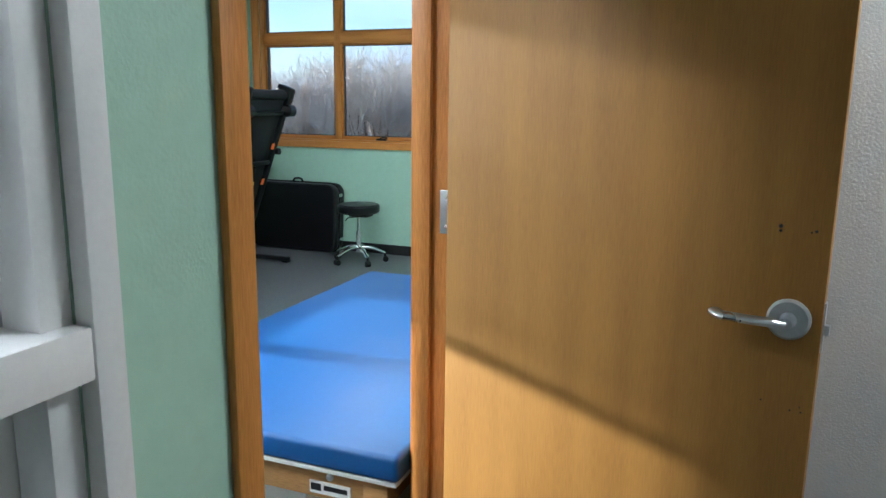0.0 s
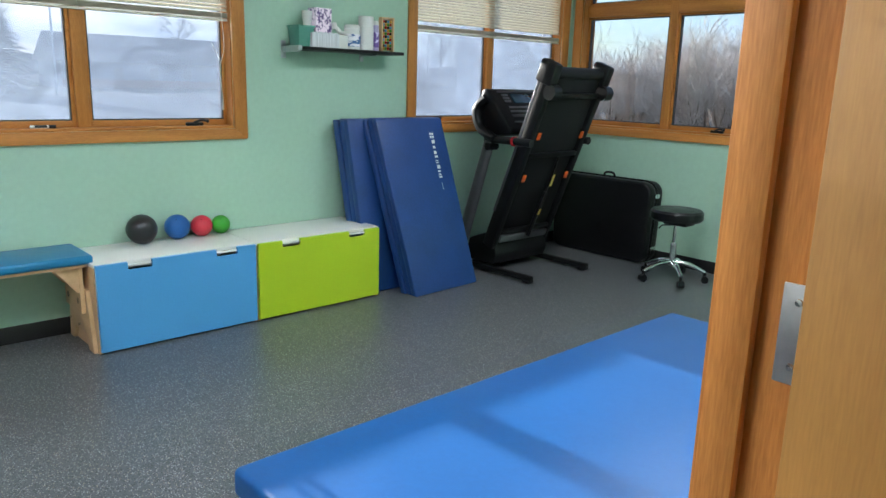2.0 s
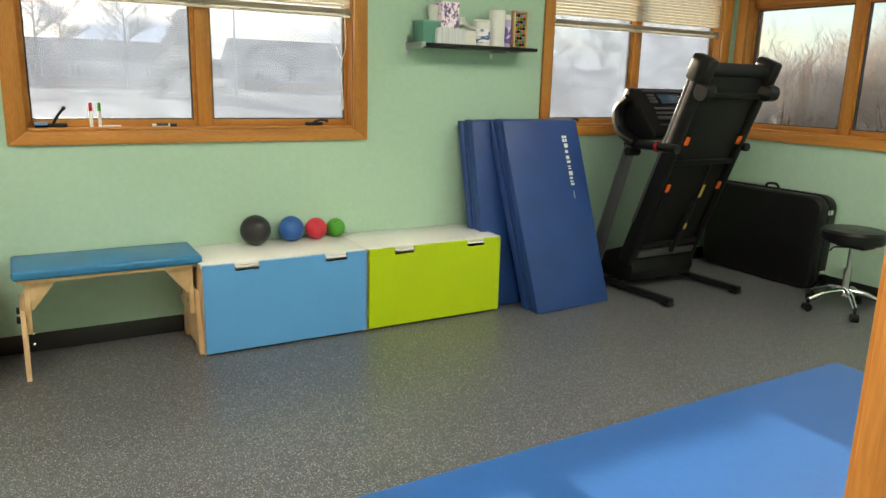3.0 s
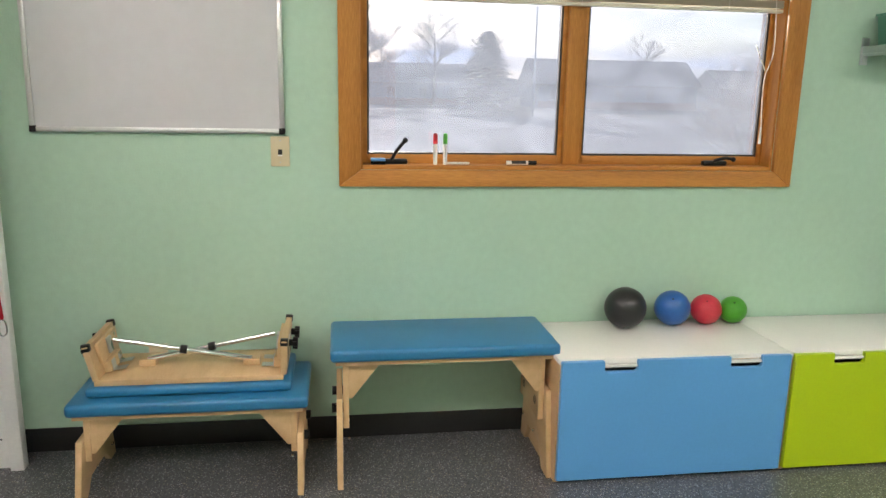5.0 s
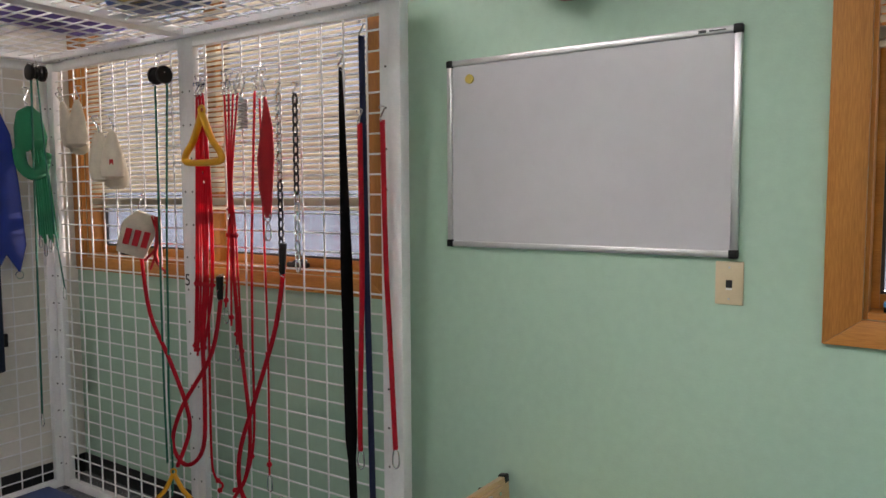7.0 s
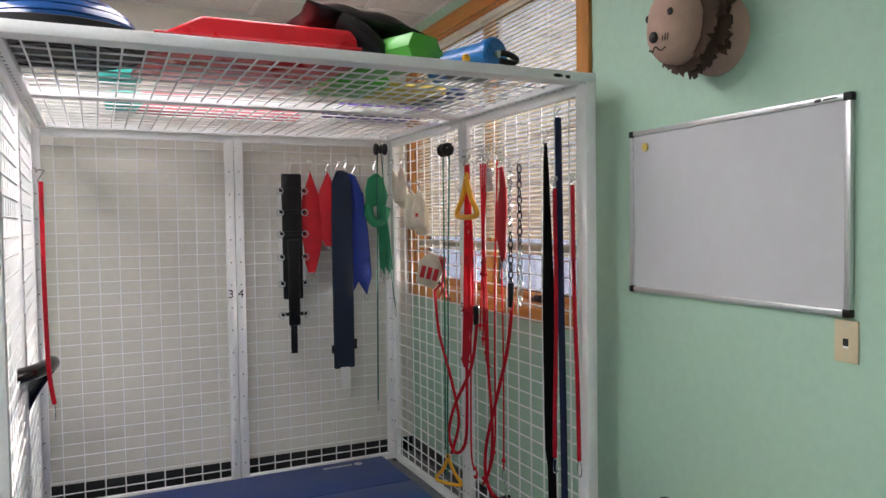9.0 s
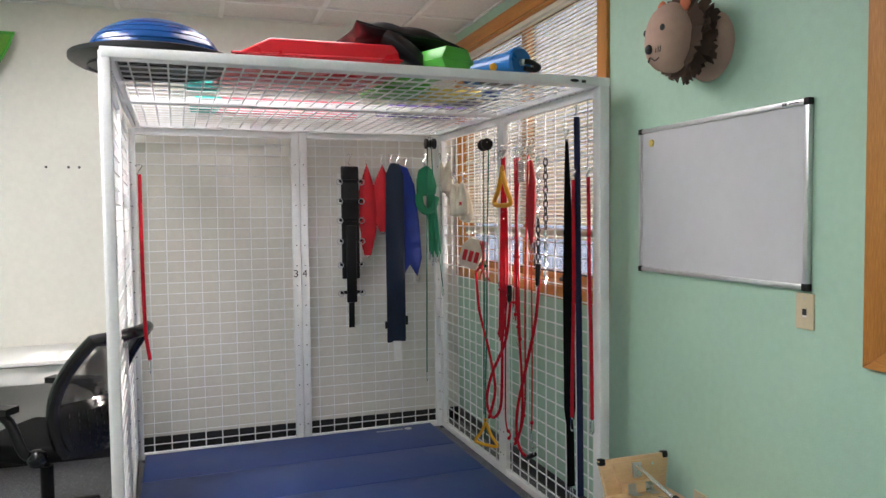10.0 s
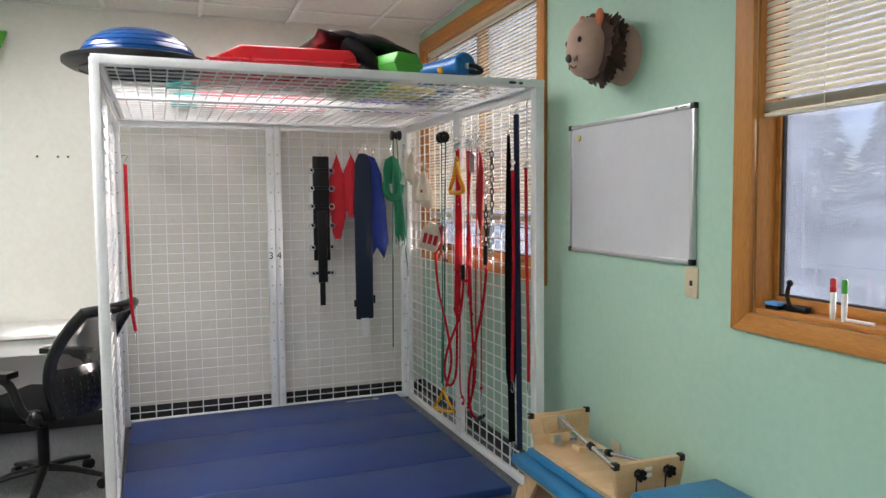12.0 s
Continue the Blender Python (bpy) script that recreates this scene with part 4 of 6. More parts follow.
for i in range(10):
    for j in range(4):
        part("bead", Shape().ball((0.006, -0.032 + 0.021 * j, 0.022 + 0.0205 * i), 0.0098, n=8), cols[(i * 3 + j) % 5], ab)
an = thing("wall_toy", pose(0.0, 5.66, 2.12), "small black and white plush hanging over the shelf", "plush toy")
part("toy_body", Shape().ball((0.05, 0, 0), 0.05, 0.07, 0.05), PAPER, an)
part("toy_patch", Shape().ball((0.07, 0.09, -0.005), 0.035, n=14), BLACKF, an)
part("toy_stripe", Shape().ball((0.07, 0.02, -0.02), 0.035, 0.012, 0.04, n=14), BLACKF, an)

# ---- therapy cage of white wire panels ----
CM0 = pose(1.150, 0.95, 0, 0, 0, 1.3)
HX, HY, HZ = 1.012, 1.055, 2.115
cage = thing("therapy_cage", CM0, "white powder-coated wire mesh therapy cage, open at the front", "therapy cage")
P = 0.05                                               # tube width


def panel(name, m, w, h, cols, rows):
    """A tube frame of w by h in local x and z, with welded wires; the wires are pieces on two meshes."""
    ob = part(name, Shape().box(0, P, -0.015, 0.015, 0, h).box(w - P, w, -0.015, 0.015, 0, h).box(P, w - P, -0.015, 0.015, 0, P * 0.8).box(P, w - P, -0.015, 0.015, h - P * 0.8, h), CAGEW, cage, bevel=0.002)
    ob.matrix_basis = m
    up = mesh_of(Shape().rod((0, 0, 0.01), (0, 0, h - 0.01), 0.0037, n=6), CAGEW)
    ac = mesh_of(Shape().rod((0.01, 0, 0), (w - 0.01, 0, 0), 0.0037, n=6), CAGEW)
    for i in range(cols):
        piece("wire", up, ob, pose(P + (w - 2 * P) * (i + 0.6) / (cols + 0.2), -0.003, 0))
    for i in range(rows):
        piece("wire", ac, ob, pose(0, 0.0025, P * 0.8 + (h - 1.6 * P) * (i + 0.7) / (rows + 0.4)))
    bolts = Shape()
    for x in (P / 2, w - P / 2):
        for i in range(14):
            bolts.rod((x, -0.0165, 0.12 + i * (h - 0.2) / 14), (x, 0.0165, 0.12 + i * (h - 0.2) / 14), 0.004, n=6)
    tagged(part("peg_hole", bolts, BLACKP, ob), "small dark peg holes", kind="stuff")
    return ob


for x, w_ in ((-HX, HX - 0.010), (-0.005, HX + 0.043)):
    panel("back_panel", pose(x, -HY, 0.0), w_, HZ - 0.03, 9, 29)
for y in (-HY + 0.02, 0.005):
    panel("side_panel", pose(-HX, y, 0.0, 0, 0, 90), HY - 0.01, HZ - 0.03, 9, 29)
for y in (-HY + 0.02, 0.005):
    panel("side_panel", pose(HX + 0.038 - 0.0248 * (y + HY), y, 0.0, 0, 0, 91.42), HY - 0.01, HZ - 0.03, 9, 29)
for y in (-HY + 0.02, 0.005):
    tp = panel("top_panel", pose(-HX, y, HZ - 0.03), 2 * HX, HY - 0.01, 28, 9)
    tp.matrix_basis = Matrix.Translation((-HX, y + HY - 0.01, HZ - 0.014)) @ pose(0, 0, 0, 90, 0, 0)
for x, w_ in ((-HX - 0.005, 0.048), (HX - 0.043, 0.032)):
    part("front_post", Shape().box(x, x + w_, HY + 0.001, HY + 0.05, 0.0, HZ - 0.001), CAGEW, cage, bevel=0.003)
part("front_beam", Shape().box(-HX - 0.006, HX - 0.010, HY, HY + 0.051, HZ - 0.034, HZ + 0.003), CAGEW, cage, bevel=0.003)
for x in (-HX + 0.02, HX - 0.02):
    for y in (-HY + 0.05, HY + 0.025):
        part("levelling_foot", Shape().rod((x, y, 0), (x, y, 0.004), 0.02, n=12), BLACKP, cage)
part("badge", Shape().ball((-HX + 0.17, HY + 0.052, HZ - 0.018), 0.022, 0.002, 0.007, n=16), BLACKP, cage, "small dark oval badge")
part("badge", Shape().box(-HX + 0.115, -HX + 0.135, HY + 0.051, HY + 0.0525, HZ - 0.026, HZ - 0.014), INK, cage)


def digit(ch, m, size):
    cu = bpy.data.curves.new("digit", "FONT")
    cu.body, cu.size, cu.extrude = ch, size, 0.0004
    tmp = bpy.data.objects.new("digit", cu)
    me = bpy.data.meshes.new_from_object(tmp)
    bpy.data.objects.remove(tmp)
    me.materials.append(INK)
    ob = new("number_mark", me)
    ob.parent, ob.matrix_basis = cage, m
    return tagged(ob, "black stick-on number " + ch)


for ch, x in (("4", -0.046), ("3", 0.012)):
    digit(ch, pose(x + 0.032, -HY + 0.0162, 1.12, 90, 0, 180), 0.07)
for ch, y in (("5", -0.036), ("6", 0.024)):
    digit(ch, pose(-HX + 0.0162, y - 0.0, 1.08, 90, 0, 90), 0.07)

fmat = thing("floor_mat", CM0 @ pose(0.06, 0.0, 0.004), "navy blue folding floor mat inside the cage", "gym mat")
for i in range(4):
    y = -0.98 + 0.495 * i
    part("mat_panel", Shape().box(-0.95, 0.93, y, y + 0.491, 0, 0.046), NAVYMAT, fmat, bevel=0.007, segs=3)
logo = Shape().turned([(0.026, 0.0462), (0.026, 0.0468), (0.018, 0.0469), (0.018, 0.0462)], 20, pose(-0.76, -0.90, 0))
for i in range(9):
    logo.box(-0.72 + 0.021 * i, -0.705 + 0.021 * i, -0.912, -0.888 - 0.004 * (i % 2), 0.0462, 0.0468)
part("printed_mark", logo, PAPER, fmat, "white printed mark")

# ---- slings, ropes and weights hanging in the cage ----
NAVYS = mat("navy_webbing", (0.006, 0.013, 0.055), 0.8, var=0.2, gs=300, bump=0.5, bs=400)
XR, YB = 0.185, -0.055           # planes in front of the side and back wires


def hook(s, p, up=0.05):
    p = Vector(p)
    s.tube(curve([p + Vector((0.012, 0, up)), p + Vector((0.016, 0.004, up * 1.25)), p + Vector((-0.012, 0, up * 1.2)), p + Vector((0.004, 0, up * 0.4)), p + Vector((0.01, 0, 0)), p + Vector((-0.006, 0, -0.012))], 4), 0.0028, 6)
    return s


def snap(s, p):
    p = Vector(p)
    s.tube(curve([p, p + Vector((0, 0.012, -0.012)), p + Vector((0, 0.014, -0.05)), p + Vector((0, 0, -0.064)), p + Vector((0, -0.012, -0.05)), p + Vector((0, -0.008, -0.01)), p], 4), 0.0026, 6)
    return s


def diamond(name, m, top, length, w, material, label, square=False):
    """A padded sling: narrow ends, wide middle, a ring at the foot."""
    th = thing(name, m, label, "sling", "slings hanging in the cage")
    prof = [(0, 0.012), (0.10, 0.28), (0.25, 0.66), (0.5, 1.0), (0.75, 0.8), (0.9, 0.5), (1.0, 0.28)]
    if square:
        prof = [(0, 0.3), (0.06, 0.7), (0.3, 0.85), (0.65, 1.0), (0.9, 0.95), (0.97, 0.6), (1, 0.4)]
    s, n = Shape(), 10
    vs, fs = [], []
    for t, k in prof:
        for j in range(n):
            a_ = 2 * math.pi * j / n
            vs.append((0.5 * w * k * math.cos(a_), 0.018 * (0.4 + 0.6 * k) * math.sin(a_) + 0.006 * math.sin(7 * t), -t * length))
    for i in range(len(prof) - 1):
        fs += [(i * n + j, i * n + (j + 1) % n, (i + 1) * n + (j + 1) % n, (i + 1) * n + j) for j in range(n)]
    fs += [tuple(range(n)), tuple(range((len(prof) - 1) * n, len(prof) * n))]
    part("sling_cloth", s.add(vs, fs), material, th)
    part("hook", hook(Shape(), (0, 0, 0.01), 0.045), CHROME, th)
    part("ring", Shape().tube([(0.016 * math.cos(k * 0.6283), 0.0, -length + 0.0 + 0.016 * math.sin(k * 0.6283)) for k in range(11)], 0.003, 6), CHROME, th)
    return th


diamond("red_sling", pose(0.717, YB, 1.875), 0, 0.62, 0.160, REDS, "red padded sling hanging from a hook")
diamond("red_sling", pose(0.608, YB, 1.875), 0, 0.46, 0.165, REDS, "short red padded sling hanging from a hook")
bs_ = thing("blue_sling", pose(0.445, YB - 0.012, 1.885), "royal blue padded sling with a notched lower edge", "sling", "slings hanging in the cage")
part("sling_cloth", Shape().slab([(0.06, 0.0), (0.055, -0.62), (0.02, -0.79), (-0.03, -0.70), (-0.085, -0.79), (-0.118, -0.66), (-0.10, -0.40), (-0.07, -0.15), (-0.02, -0.03)], -0.014, 0.012, pose(0, 0, 0, 90, 0, 0)), ROYALF, bs_, "", 0.010, 3)
for x in (0.02, -0.085):
    part("ring", Shape().tube([(x + 0.018 * math.cos(k * 0.6283), 0.0, -0.80 + 0.018 * math.sin(k * 0.6283)) for k in range(11)], 0.003, 6), CHROME, bs_, "steel ring")
part("hook", hook(Shape(), (-0.01, 0, -0.02), 0.045), CHROME, bs_)
nb = thing("navy_belt", pose(0.525, YB + 0.03, 1.885), "long dark navy padded belt with a white tag", "belt", "slings hanging in the cage")
part("belt_pad", Shape().slab([(-0.066, -1.235), (0.066, -1.24), (0.068, -0.45), (0.062, -0.08), (0.03, 0), (-0.03, 0), (-0.062, -0.08), (-0.066, -0.45)], 0, 0.024, pose(0, 0, 0, 90, 0, 0)), NAVYF, nb, "", 0.008)
part("white_tag", Shape().slab([(-0.03, -1.36), (0.026, -1.365), (0.03, -1.23), (-0.026, -1.23)], -0.004, 0.0, pose(0, 0, 0, 90, 0, 0)), PAPER, nb, "small white care tag")
part("buckle", Shape().box(-0.08, -0.066, -0.02, 0, -1.12, -1.06), BLACKP, nb)
part("buckle", Shape().box(0.066, 0.08, -0.02, 0, -1.14, -1.09), BLACKP, nb)
part("hook", hook(hook(Shape(), (-0.02, 0, 0.0), 0.045), (0.03, 0, 0), 0.045), CHROME, nb)
bk = thing("leather_belt", pose(0.838, YB, 1.86), "long black leather harness belt with metal rings", "belt", "slings hanging in the cage")
part("white_lining", Shape().box(-0.080, 0.080, -0.004, 0.005, -0.70, -0.05), PAPER, bk, "white lining", 0.002)
part("leather_body", Shape().box(-0.06, 0.06, 0.006, 0.03, -0.76, 0.0), BLACKV, bk, "", 0.008)
part("leather_strap", Shape().box(-0.035, 0.035, 0.032, 0.05, -0.92, -0.40), BLACKV, bk, "", 0.008)
part("leather_tongue", Shape().box(-0.016, 0.024, 0.034, 0.042, -1.09, -0.90), BLACKV, bk, "", 0.005)
for zz in (-0.10, -0.23, -0.36, -0.50, -0.66, -0.85):
    s = Shape().box(-0.078, 0.078, 0.032, 0.039, zz - 0.011, zz + 0.011)
    part("cross_strap", s, BLACKV, bk, bevel=0.003)
    for x in (-0.074, 0.074):
        part("metal_ring", Shape().tube([(x + 0.019 * math.cos(k * 0.6283), 0.037, zz - 0.006 + 0.019 * math.sin(k * 0.6283)) for k in range(11)], 0.004, 6), STEEL, bk, "steel ring")
part("hook", hook(Shape(), (0, 0.02, 0.02), 0.05), CHROME, bk)
gs = thing("green_sling", pose(0.305, YB + 0.01, 1.87), "green looped sling with a bundle of green cords", "sling", "slings hanging in the cage")
part("sling_cloth", Shape().slab([(0.0, 0.0), (0.045, -0.03), (0.06, -0.10), (0.06, -0.215), (0.03, -0.22), (-0.02, -0.20), (-0.075, -0.20), (-0.085, -0.14), (-0.055, -0.03), (-0.02, 0.0)], -0.02, 0.012, pose(0, 0, 0, 90, 0, 0)), GREENS, gs, "", 0.010, 3)
part("sling_fold", Shape().tube(curve([(0.045, 0.004, -0.20), (0.038, 0.012, -0.275), (0.0, 0.022, -0.315), (-0.05, 0.018, -0.29), (-0.075, 0.006, -0.215)], 6), 0.030, 10, 0.55), GREENS, gs)
part("hook", hook(Shape(), (0, 0, 0.02), 0.05), CHROME, gs)
for k in range(8):
    x = -0.03 - 0.011 * k
    part("green_cord", Shape().tube(curve([(0.0 - 0.004 * k, 0.0, -0.03), (x * 0.7, 0.01 + 0.004 * (k % 3), -0.30), (x, 0.012, -0.60 - 0.02 * (k % 3))], 4), 0.007, 6), GREENS, gs)
    if k % 2 == 0:
        part("end_hook", snap(Shape(), (x, 0.012, -0.60 - 0.02 * (k % 3))), CHROME, gs)


def cord(name, pts, r, material, label, clip=False, cat="cord", group="cords and straps in the cage", flat=1.0, n=8):
    pts = [Vector(p) for p in pts]
    o = pts[0].copy()
    th = thing(name, Matrix.Translation(o), label, cat, group)
    cp = curve([p - o for p in pts], 7)
    part("cord_line", Shape().tube(cp, r, n, flat), material, th)
    if material is RED and r < 0.0049:
        for q in (len(cp) * 2 // 3, len(cp) - 2):
            part("knot", Shape().ball(tuple(cp[q]), 0.011, n=8), material, th)
    if clip:
        part("snap_hook", snap(Shape(), pts[-1] - o), CHROME, th)
    part("top_hook", hook(Shape(), (0, 0, 0.0), 0.035), CHROME, th)
    return th


def yz(*p):
    return [(XR + (q[2] if len(q) > 2 else 0), q[0], q[1]) for q in p]


cord("green_rope", [(0.29, YB + 0.035, 2.02), (0.305, YB + 0.04, 1.2), (0.312, YB + 0.035, 0.42)], 0.005, GREENC, "thin green pulley rope", True)
cord("green_rope", [(0.265, YB + 0.035, 2.02), (0.235, YB + 0.06, 1.4), (0.20, 0.02, 1.02)], 0.004, GREENC, "thin green pulley rope", True)


def pulley(m):
    th = thing("pulley", m, "black plastic double pulley on a hook", "pulley", "pulleys in the cage")
    for q in (-0.045, 0.025):
        part("cheek", Shape().rod((0, q, 0), (0, q + 0.02, 0), 0.045, n=20), BLACKP, th, bevel=0.004)
    part("sheave", Shape().turned([(0.036, -0.024), (0.026, -0.012), (0.036, 0), (0.026, 0.012), (0.036, 0.024)], 20, pose(0, 0, 0, 90, 0, 0)), BLACKP, th)
    part("hook", hook(Shape(), (0, 0, 0.04), 0.05), CHROME, th)
    return th


pulley(pose(XR + 0.03, 0.855, 1.935) @ Matrix.Scale(0.8, 4))
pulley(pose(0.275, YB + 0.05, 2.02, 0, 0, 90) @ Matrix.Scale(0.82, 4))
cord("green_rope", yz((0.805, 1.90, .02), (0.80, 1.3, .02), (0.795, 0.88, .02), (0.81, 0.6, .03), (0.83, 0.33, .04)), 0.0045, GREENC, "dark green pulley rope to the yellow handle")
cord("green_rope", yz((0.885, 1.90, .02), (0.85, 1.3, .02), (0.838, 0.89, .02), (0.84, 0.6, .03), (0.88, 0.35, .05), (0.87, 0.2, .05)), 0.0045, GREENC, "dark green pulley rope to the yellow handle")


def grip(m, label):
    th = thing("triangle_handle", m, label, "handle", "yellow triangle handles")
    part("handle_frame", Shape().tube(curve([(0, 0, 0.0), (0, 0.055, -0.10), (0, 0.105, -0.155), (0, 0.09, -0.185), (0, -0.09, -0.185), (0, -0.105, -0.155), (0, -0.055, -0.10), (0, 0, 0.0)], 5), 0.0135, 10), YELLOW, th)
    part("eye", Shape().tube([(0, 0.016 * math.cos(k * 0.6283), 0.012 + 0.016 * math.sin(k * 0.6283)) for k in range(11)], 0.006, 8), YELLOW, th)
    return th


grip(pose(XR + 0.04, 1.125, 1.765), "yellow plastic triangle handle hanging on a hook")
grip(pose(XR + 0.05, 0.885, 0.30, 0, 0, 30) @ Matrix.Scale(0.72, 4), "yellow plastic triangle handle at the rope's end")

rng = random.Random(4)
for k in range(9):
    y = 1.045 + 0.011 * k
    b = 0.80 + 0.09 * rng.random()
    cord("red_rope", yz((1.06 + 0.006 * k, 1.84, .012 + .004 * (k % 3)), (y, 1.45, .015), (y - 0.02 + 0.02 * rng.random(), 1.1, .015), (1.0 + 0.008 * k, b, .012)), 0.0045, RED, "red elastic cord in a hanging bundle")
for k, y in enumerate((1.225, 1.25, 1.275, 1.30)):
    cord("red_rope", yz((y, 1.83, .012), (1.24 + 0.006 * k, 1.5, .015), (1.23 + 0.014 * k, 1.3, .014), (1.20 + 0.03 * k, 1.02 - 0.07 * k, .012)), 0.0042, RED, "red cord with a small hook at its end", k % 2 == 0)
cord("red_rope", yz((1.395, 1.83, .012), (1.36, 1.3, .012), (1.349, 0.927, .012), (1.345, 0.55, .012), (1.30, 0.37, .015), (1.22, 0.29, .015)), 0.0048, RED, "long thin red cord")
cord("red_rope", yz((1.422, 1.80, .014), (1.425, 1.4, .012), (1.433, 0.864, .012), (1.425, 0.40, .012)), 0.004, RED, "thin red cord with a steel clip", True)
cord("red_rope", yz((1.10, 1.5, .01), (1.09, 0.9, .01), (1.085, 0.45, .012), (1.10, 0.33, .012), (1.15, 0.30, .012), (1.13, 0.27, .012)), 0.0048, RED, "red cord ending in a knot")
cord("resistance_tube", yz((0.665, 1.20, .02), (0.713, 0.956, .02), (0.841, 0.772, .022), (0.951, 0.59, .025), (0.962, 0.48, .025), (0.885, 0.325, .03)), 0.0085, RED, "thick red elastic bungee cord")
cord("resistance_tube", yz((1.19, 1.10, .02), (1.121, 0.835, .022), (0.937, 0.588, .035), (0.865, 0.421, .035), (0.949, 0.346, .035), (1.055, 0.43, .03), (1.071, 0.643, .025), (1.058, 0.95, .02)), 0.0085, RED, "thick red elastic bungee cord looping down")
cord("resistance_tube", yz((1.536, 1.20, .02), (1.486, 0.972, .02), (1.388, 0.718, .028), (1.286, 0.486, .028), (1.272, 0.335, .028), (1.332, 0.262, .03), (1.42, 0.258, .03)), 0.0085, RED, "thick red elastic bungee cord looping down")
cord("resistance_tube", yz((1.245, 1.36, .016), (1.273, 0.992, .018), (1.33, 0.584, .02), (1.303, 0.377, .02), (1.23, 0.27, .02)), 0.0075, RED, "thick red elastic bungee cord")
for p0, p1 in (((1.42, 0.258), (1.50, 0.30)), ((1.545, 1.28), (1.536, 1.17)), ((1.19, 1.14), (1.19, 1.05))):
    th = thing("tube_handle", Matrix.Translation((XR + 0.03, *p0)), "black cord end grip with a wire hook", "cord end", "cords and straps in the cage")
    part("grip_sleeve", Shape().rod((0, 0, 0), (0, p1[0] - p0[0], p1[1] - p0[1]), 0.015, 0.012, n=10), BLACKP, th, bevel=0.002)
    part("wire_hook", hook(Shape(), (0, p1[0] - p0[0], p1[1] - p0[1]), 0.03), CHROME, th)
rd = diamond("red_sling", pose(XR + 0.03, 1.468, 1.80, 0, 0, 90), 0, 0.43, 0.085, REDS, "narrow red padded sling hanging by the window")
part("snap_hook", snap(Shape(), (0, 0, -0.45)), CHROME, rd)
bw = thing("spring_scale", Matrix.Translation((XR + 0.03, 1.35, 1.75)), "small grey metal spring with hooks", "spring", "cords and straps in the cage")
part("spring_body", Shape().tube([(0.016 * math.cos(k * 0.9), 0.016 * math.sin(k * 0.9), 0.05 - 0.0015 * k) for k in range(70)], 0.004, 5), STEEL, bw)
part("hook", hook(Shape(), (0, 0, 0.06), 0.05), CHROME, bw)
for y in (1.07, 1.10, 1.225, 1.25, 1.29, 1.34, 1.40, 1.44):
    solid("steel_hook", hook(Shape(), (0, 0, 0), 0.05), CHROME, Matrix.Translation((XR + 0.01, y, 1.85)), "small steel S-hook on the wire panel", "hook", "steel hooks on the panel")


LINKS = [mesh_of(Shape().tube([(0.010 * math.cos(t), 0, -0.022 * math.sin(t)) for t in [k * 2 * math.pi / 10 for k in range(11)]], 0.0038, 6, caps=False), mt) for mt in (CHROME, BLACKP)]


def chain(y, z0, z1, split, label):
    th = thing("chain", Matrix.Translation((XR + 0.02, y, z0)), label, "chain", "chains in the cage")
    n, dz = int((z0 - z1) / 0.034), 0.034
    for i in range(n):
        piece("link", LINKS[split(i / n)], th, pose(0, 0, -dz * i, 0, 0, 90 * (i % 2)))
    part("hook", hook(Shape(), (0, 0, 0.02), 0.03), CHROME, th)
    return th


chain(1.525, 1.79, 1.21, lambda t: t > 0.52, "steel chain with black coated links")
chain(1.608, 1.78, 1.16, lambda t: t < 0.52, "black coated chain with bare steel links")
cord("webbing_sling", yz((1.822, 1.87, .02), (1.835, 1.3, .02), (1.845, 0.7, .02), (1.858, 0.26, .02)), [0.008 + 0.022 * min(1, k / 8) * (1 if k < 16 else 0.55) for k in range(22)], BLACKF, "wide black webbing strap", True, "strap", flat=0.25)
cord("webbing_sling", yz((1.915, 1.96, .02), (1.92, 1.2, .015), (1.93, 0.7, .015), (1.938, 0.24, .015)), 0.016, NAVYS, "navy blue webbing strap", False, "strap", flat=0.22)
cord("resistance_tube", yz((1.925, 1.68, .045), (1.922, 1.2, .04), (1.905, 0.72, .04), (1.905, 0.60, .04)), 0.0085, RED, "thick red elastic bungee cord with a clip", True)
cord("resistance_tube", yz((1.982, 1.69, .0), (1.99, 1.25, .0), (2.005, 0.95, .0), (2.03, 0.62, .01)), 0.0085, RED, "thick red elastic bungee cord with a clip", True)
cord("resistance_tube", [(2.07, 1.18, 1.73), (2.07, 1.17, 1.3), (2.065, 1.16, 1.0), (2.05, 1.15, 0.86)], 0.0085, RED, "thick red elastic bungee cord on the far panel", True)


def weight_bag(y, z, tilt, k):
    th = thing("weight_bag", pose(XR + (0.035, 0.075, 0.03, 0.06, 0.07, 0.10, 0.06, 0.03)[k], y, z, tilt, 0, 90 + 8 * k), "natural canvas weight bag with a printed number", "weight bag", "canvas weight bags")
    s = Shape().turned([(0.010, 0), (0.022, -0.02), (0.042, -0.09), (0.055, -0.16), (0.05, -0.20), (0.02, -0.215), (0, -0.215)], 12)
    s.v = [(x * 0.92, yy * 0.55, zz * 0.98) for x, yy, zz in s.v]
    part("bag", s, CANVAS, th)
    part("bag_mark", Shape().box(-0.008, 0.008, 0.027, 0.0285, -0.15, -0.125) if k % 2 else Shape().box(-0.008, 0.008, -0.0285, -0.027, -0.15, -0.125), INK if k % 3 else REDS, th)
    part("hook", hook(Shape(), (0, 0, 0.005), 0.045), CHROME, th)
    return th


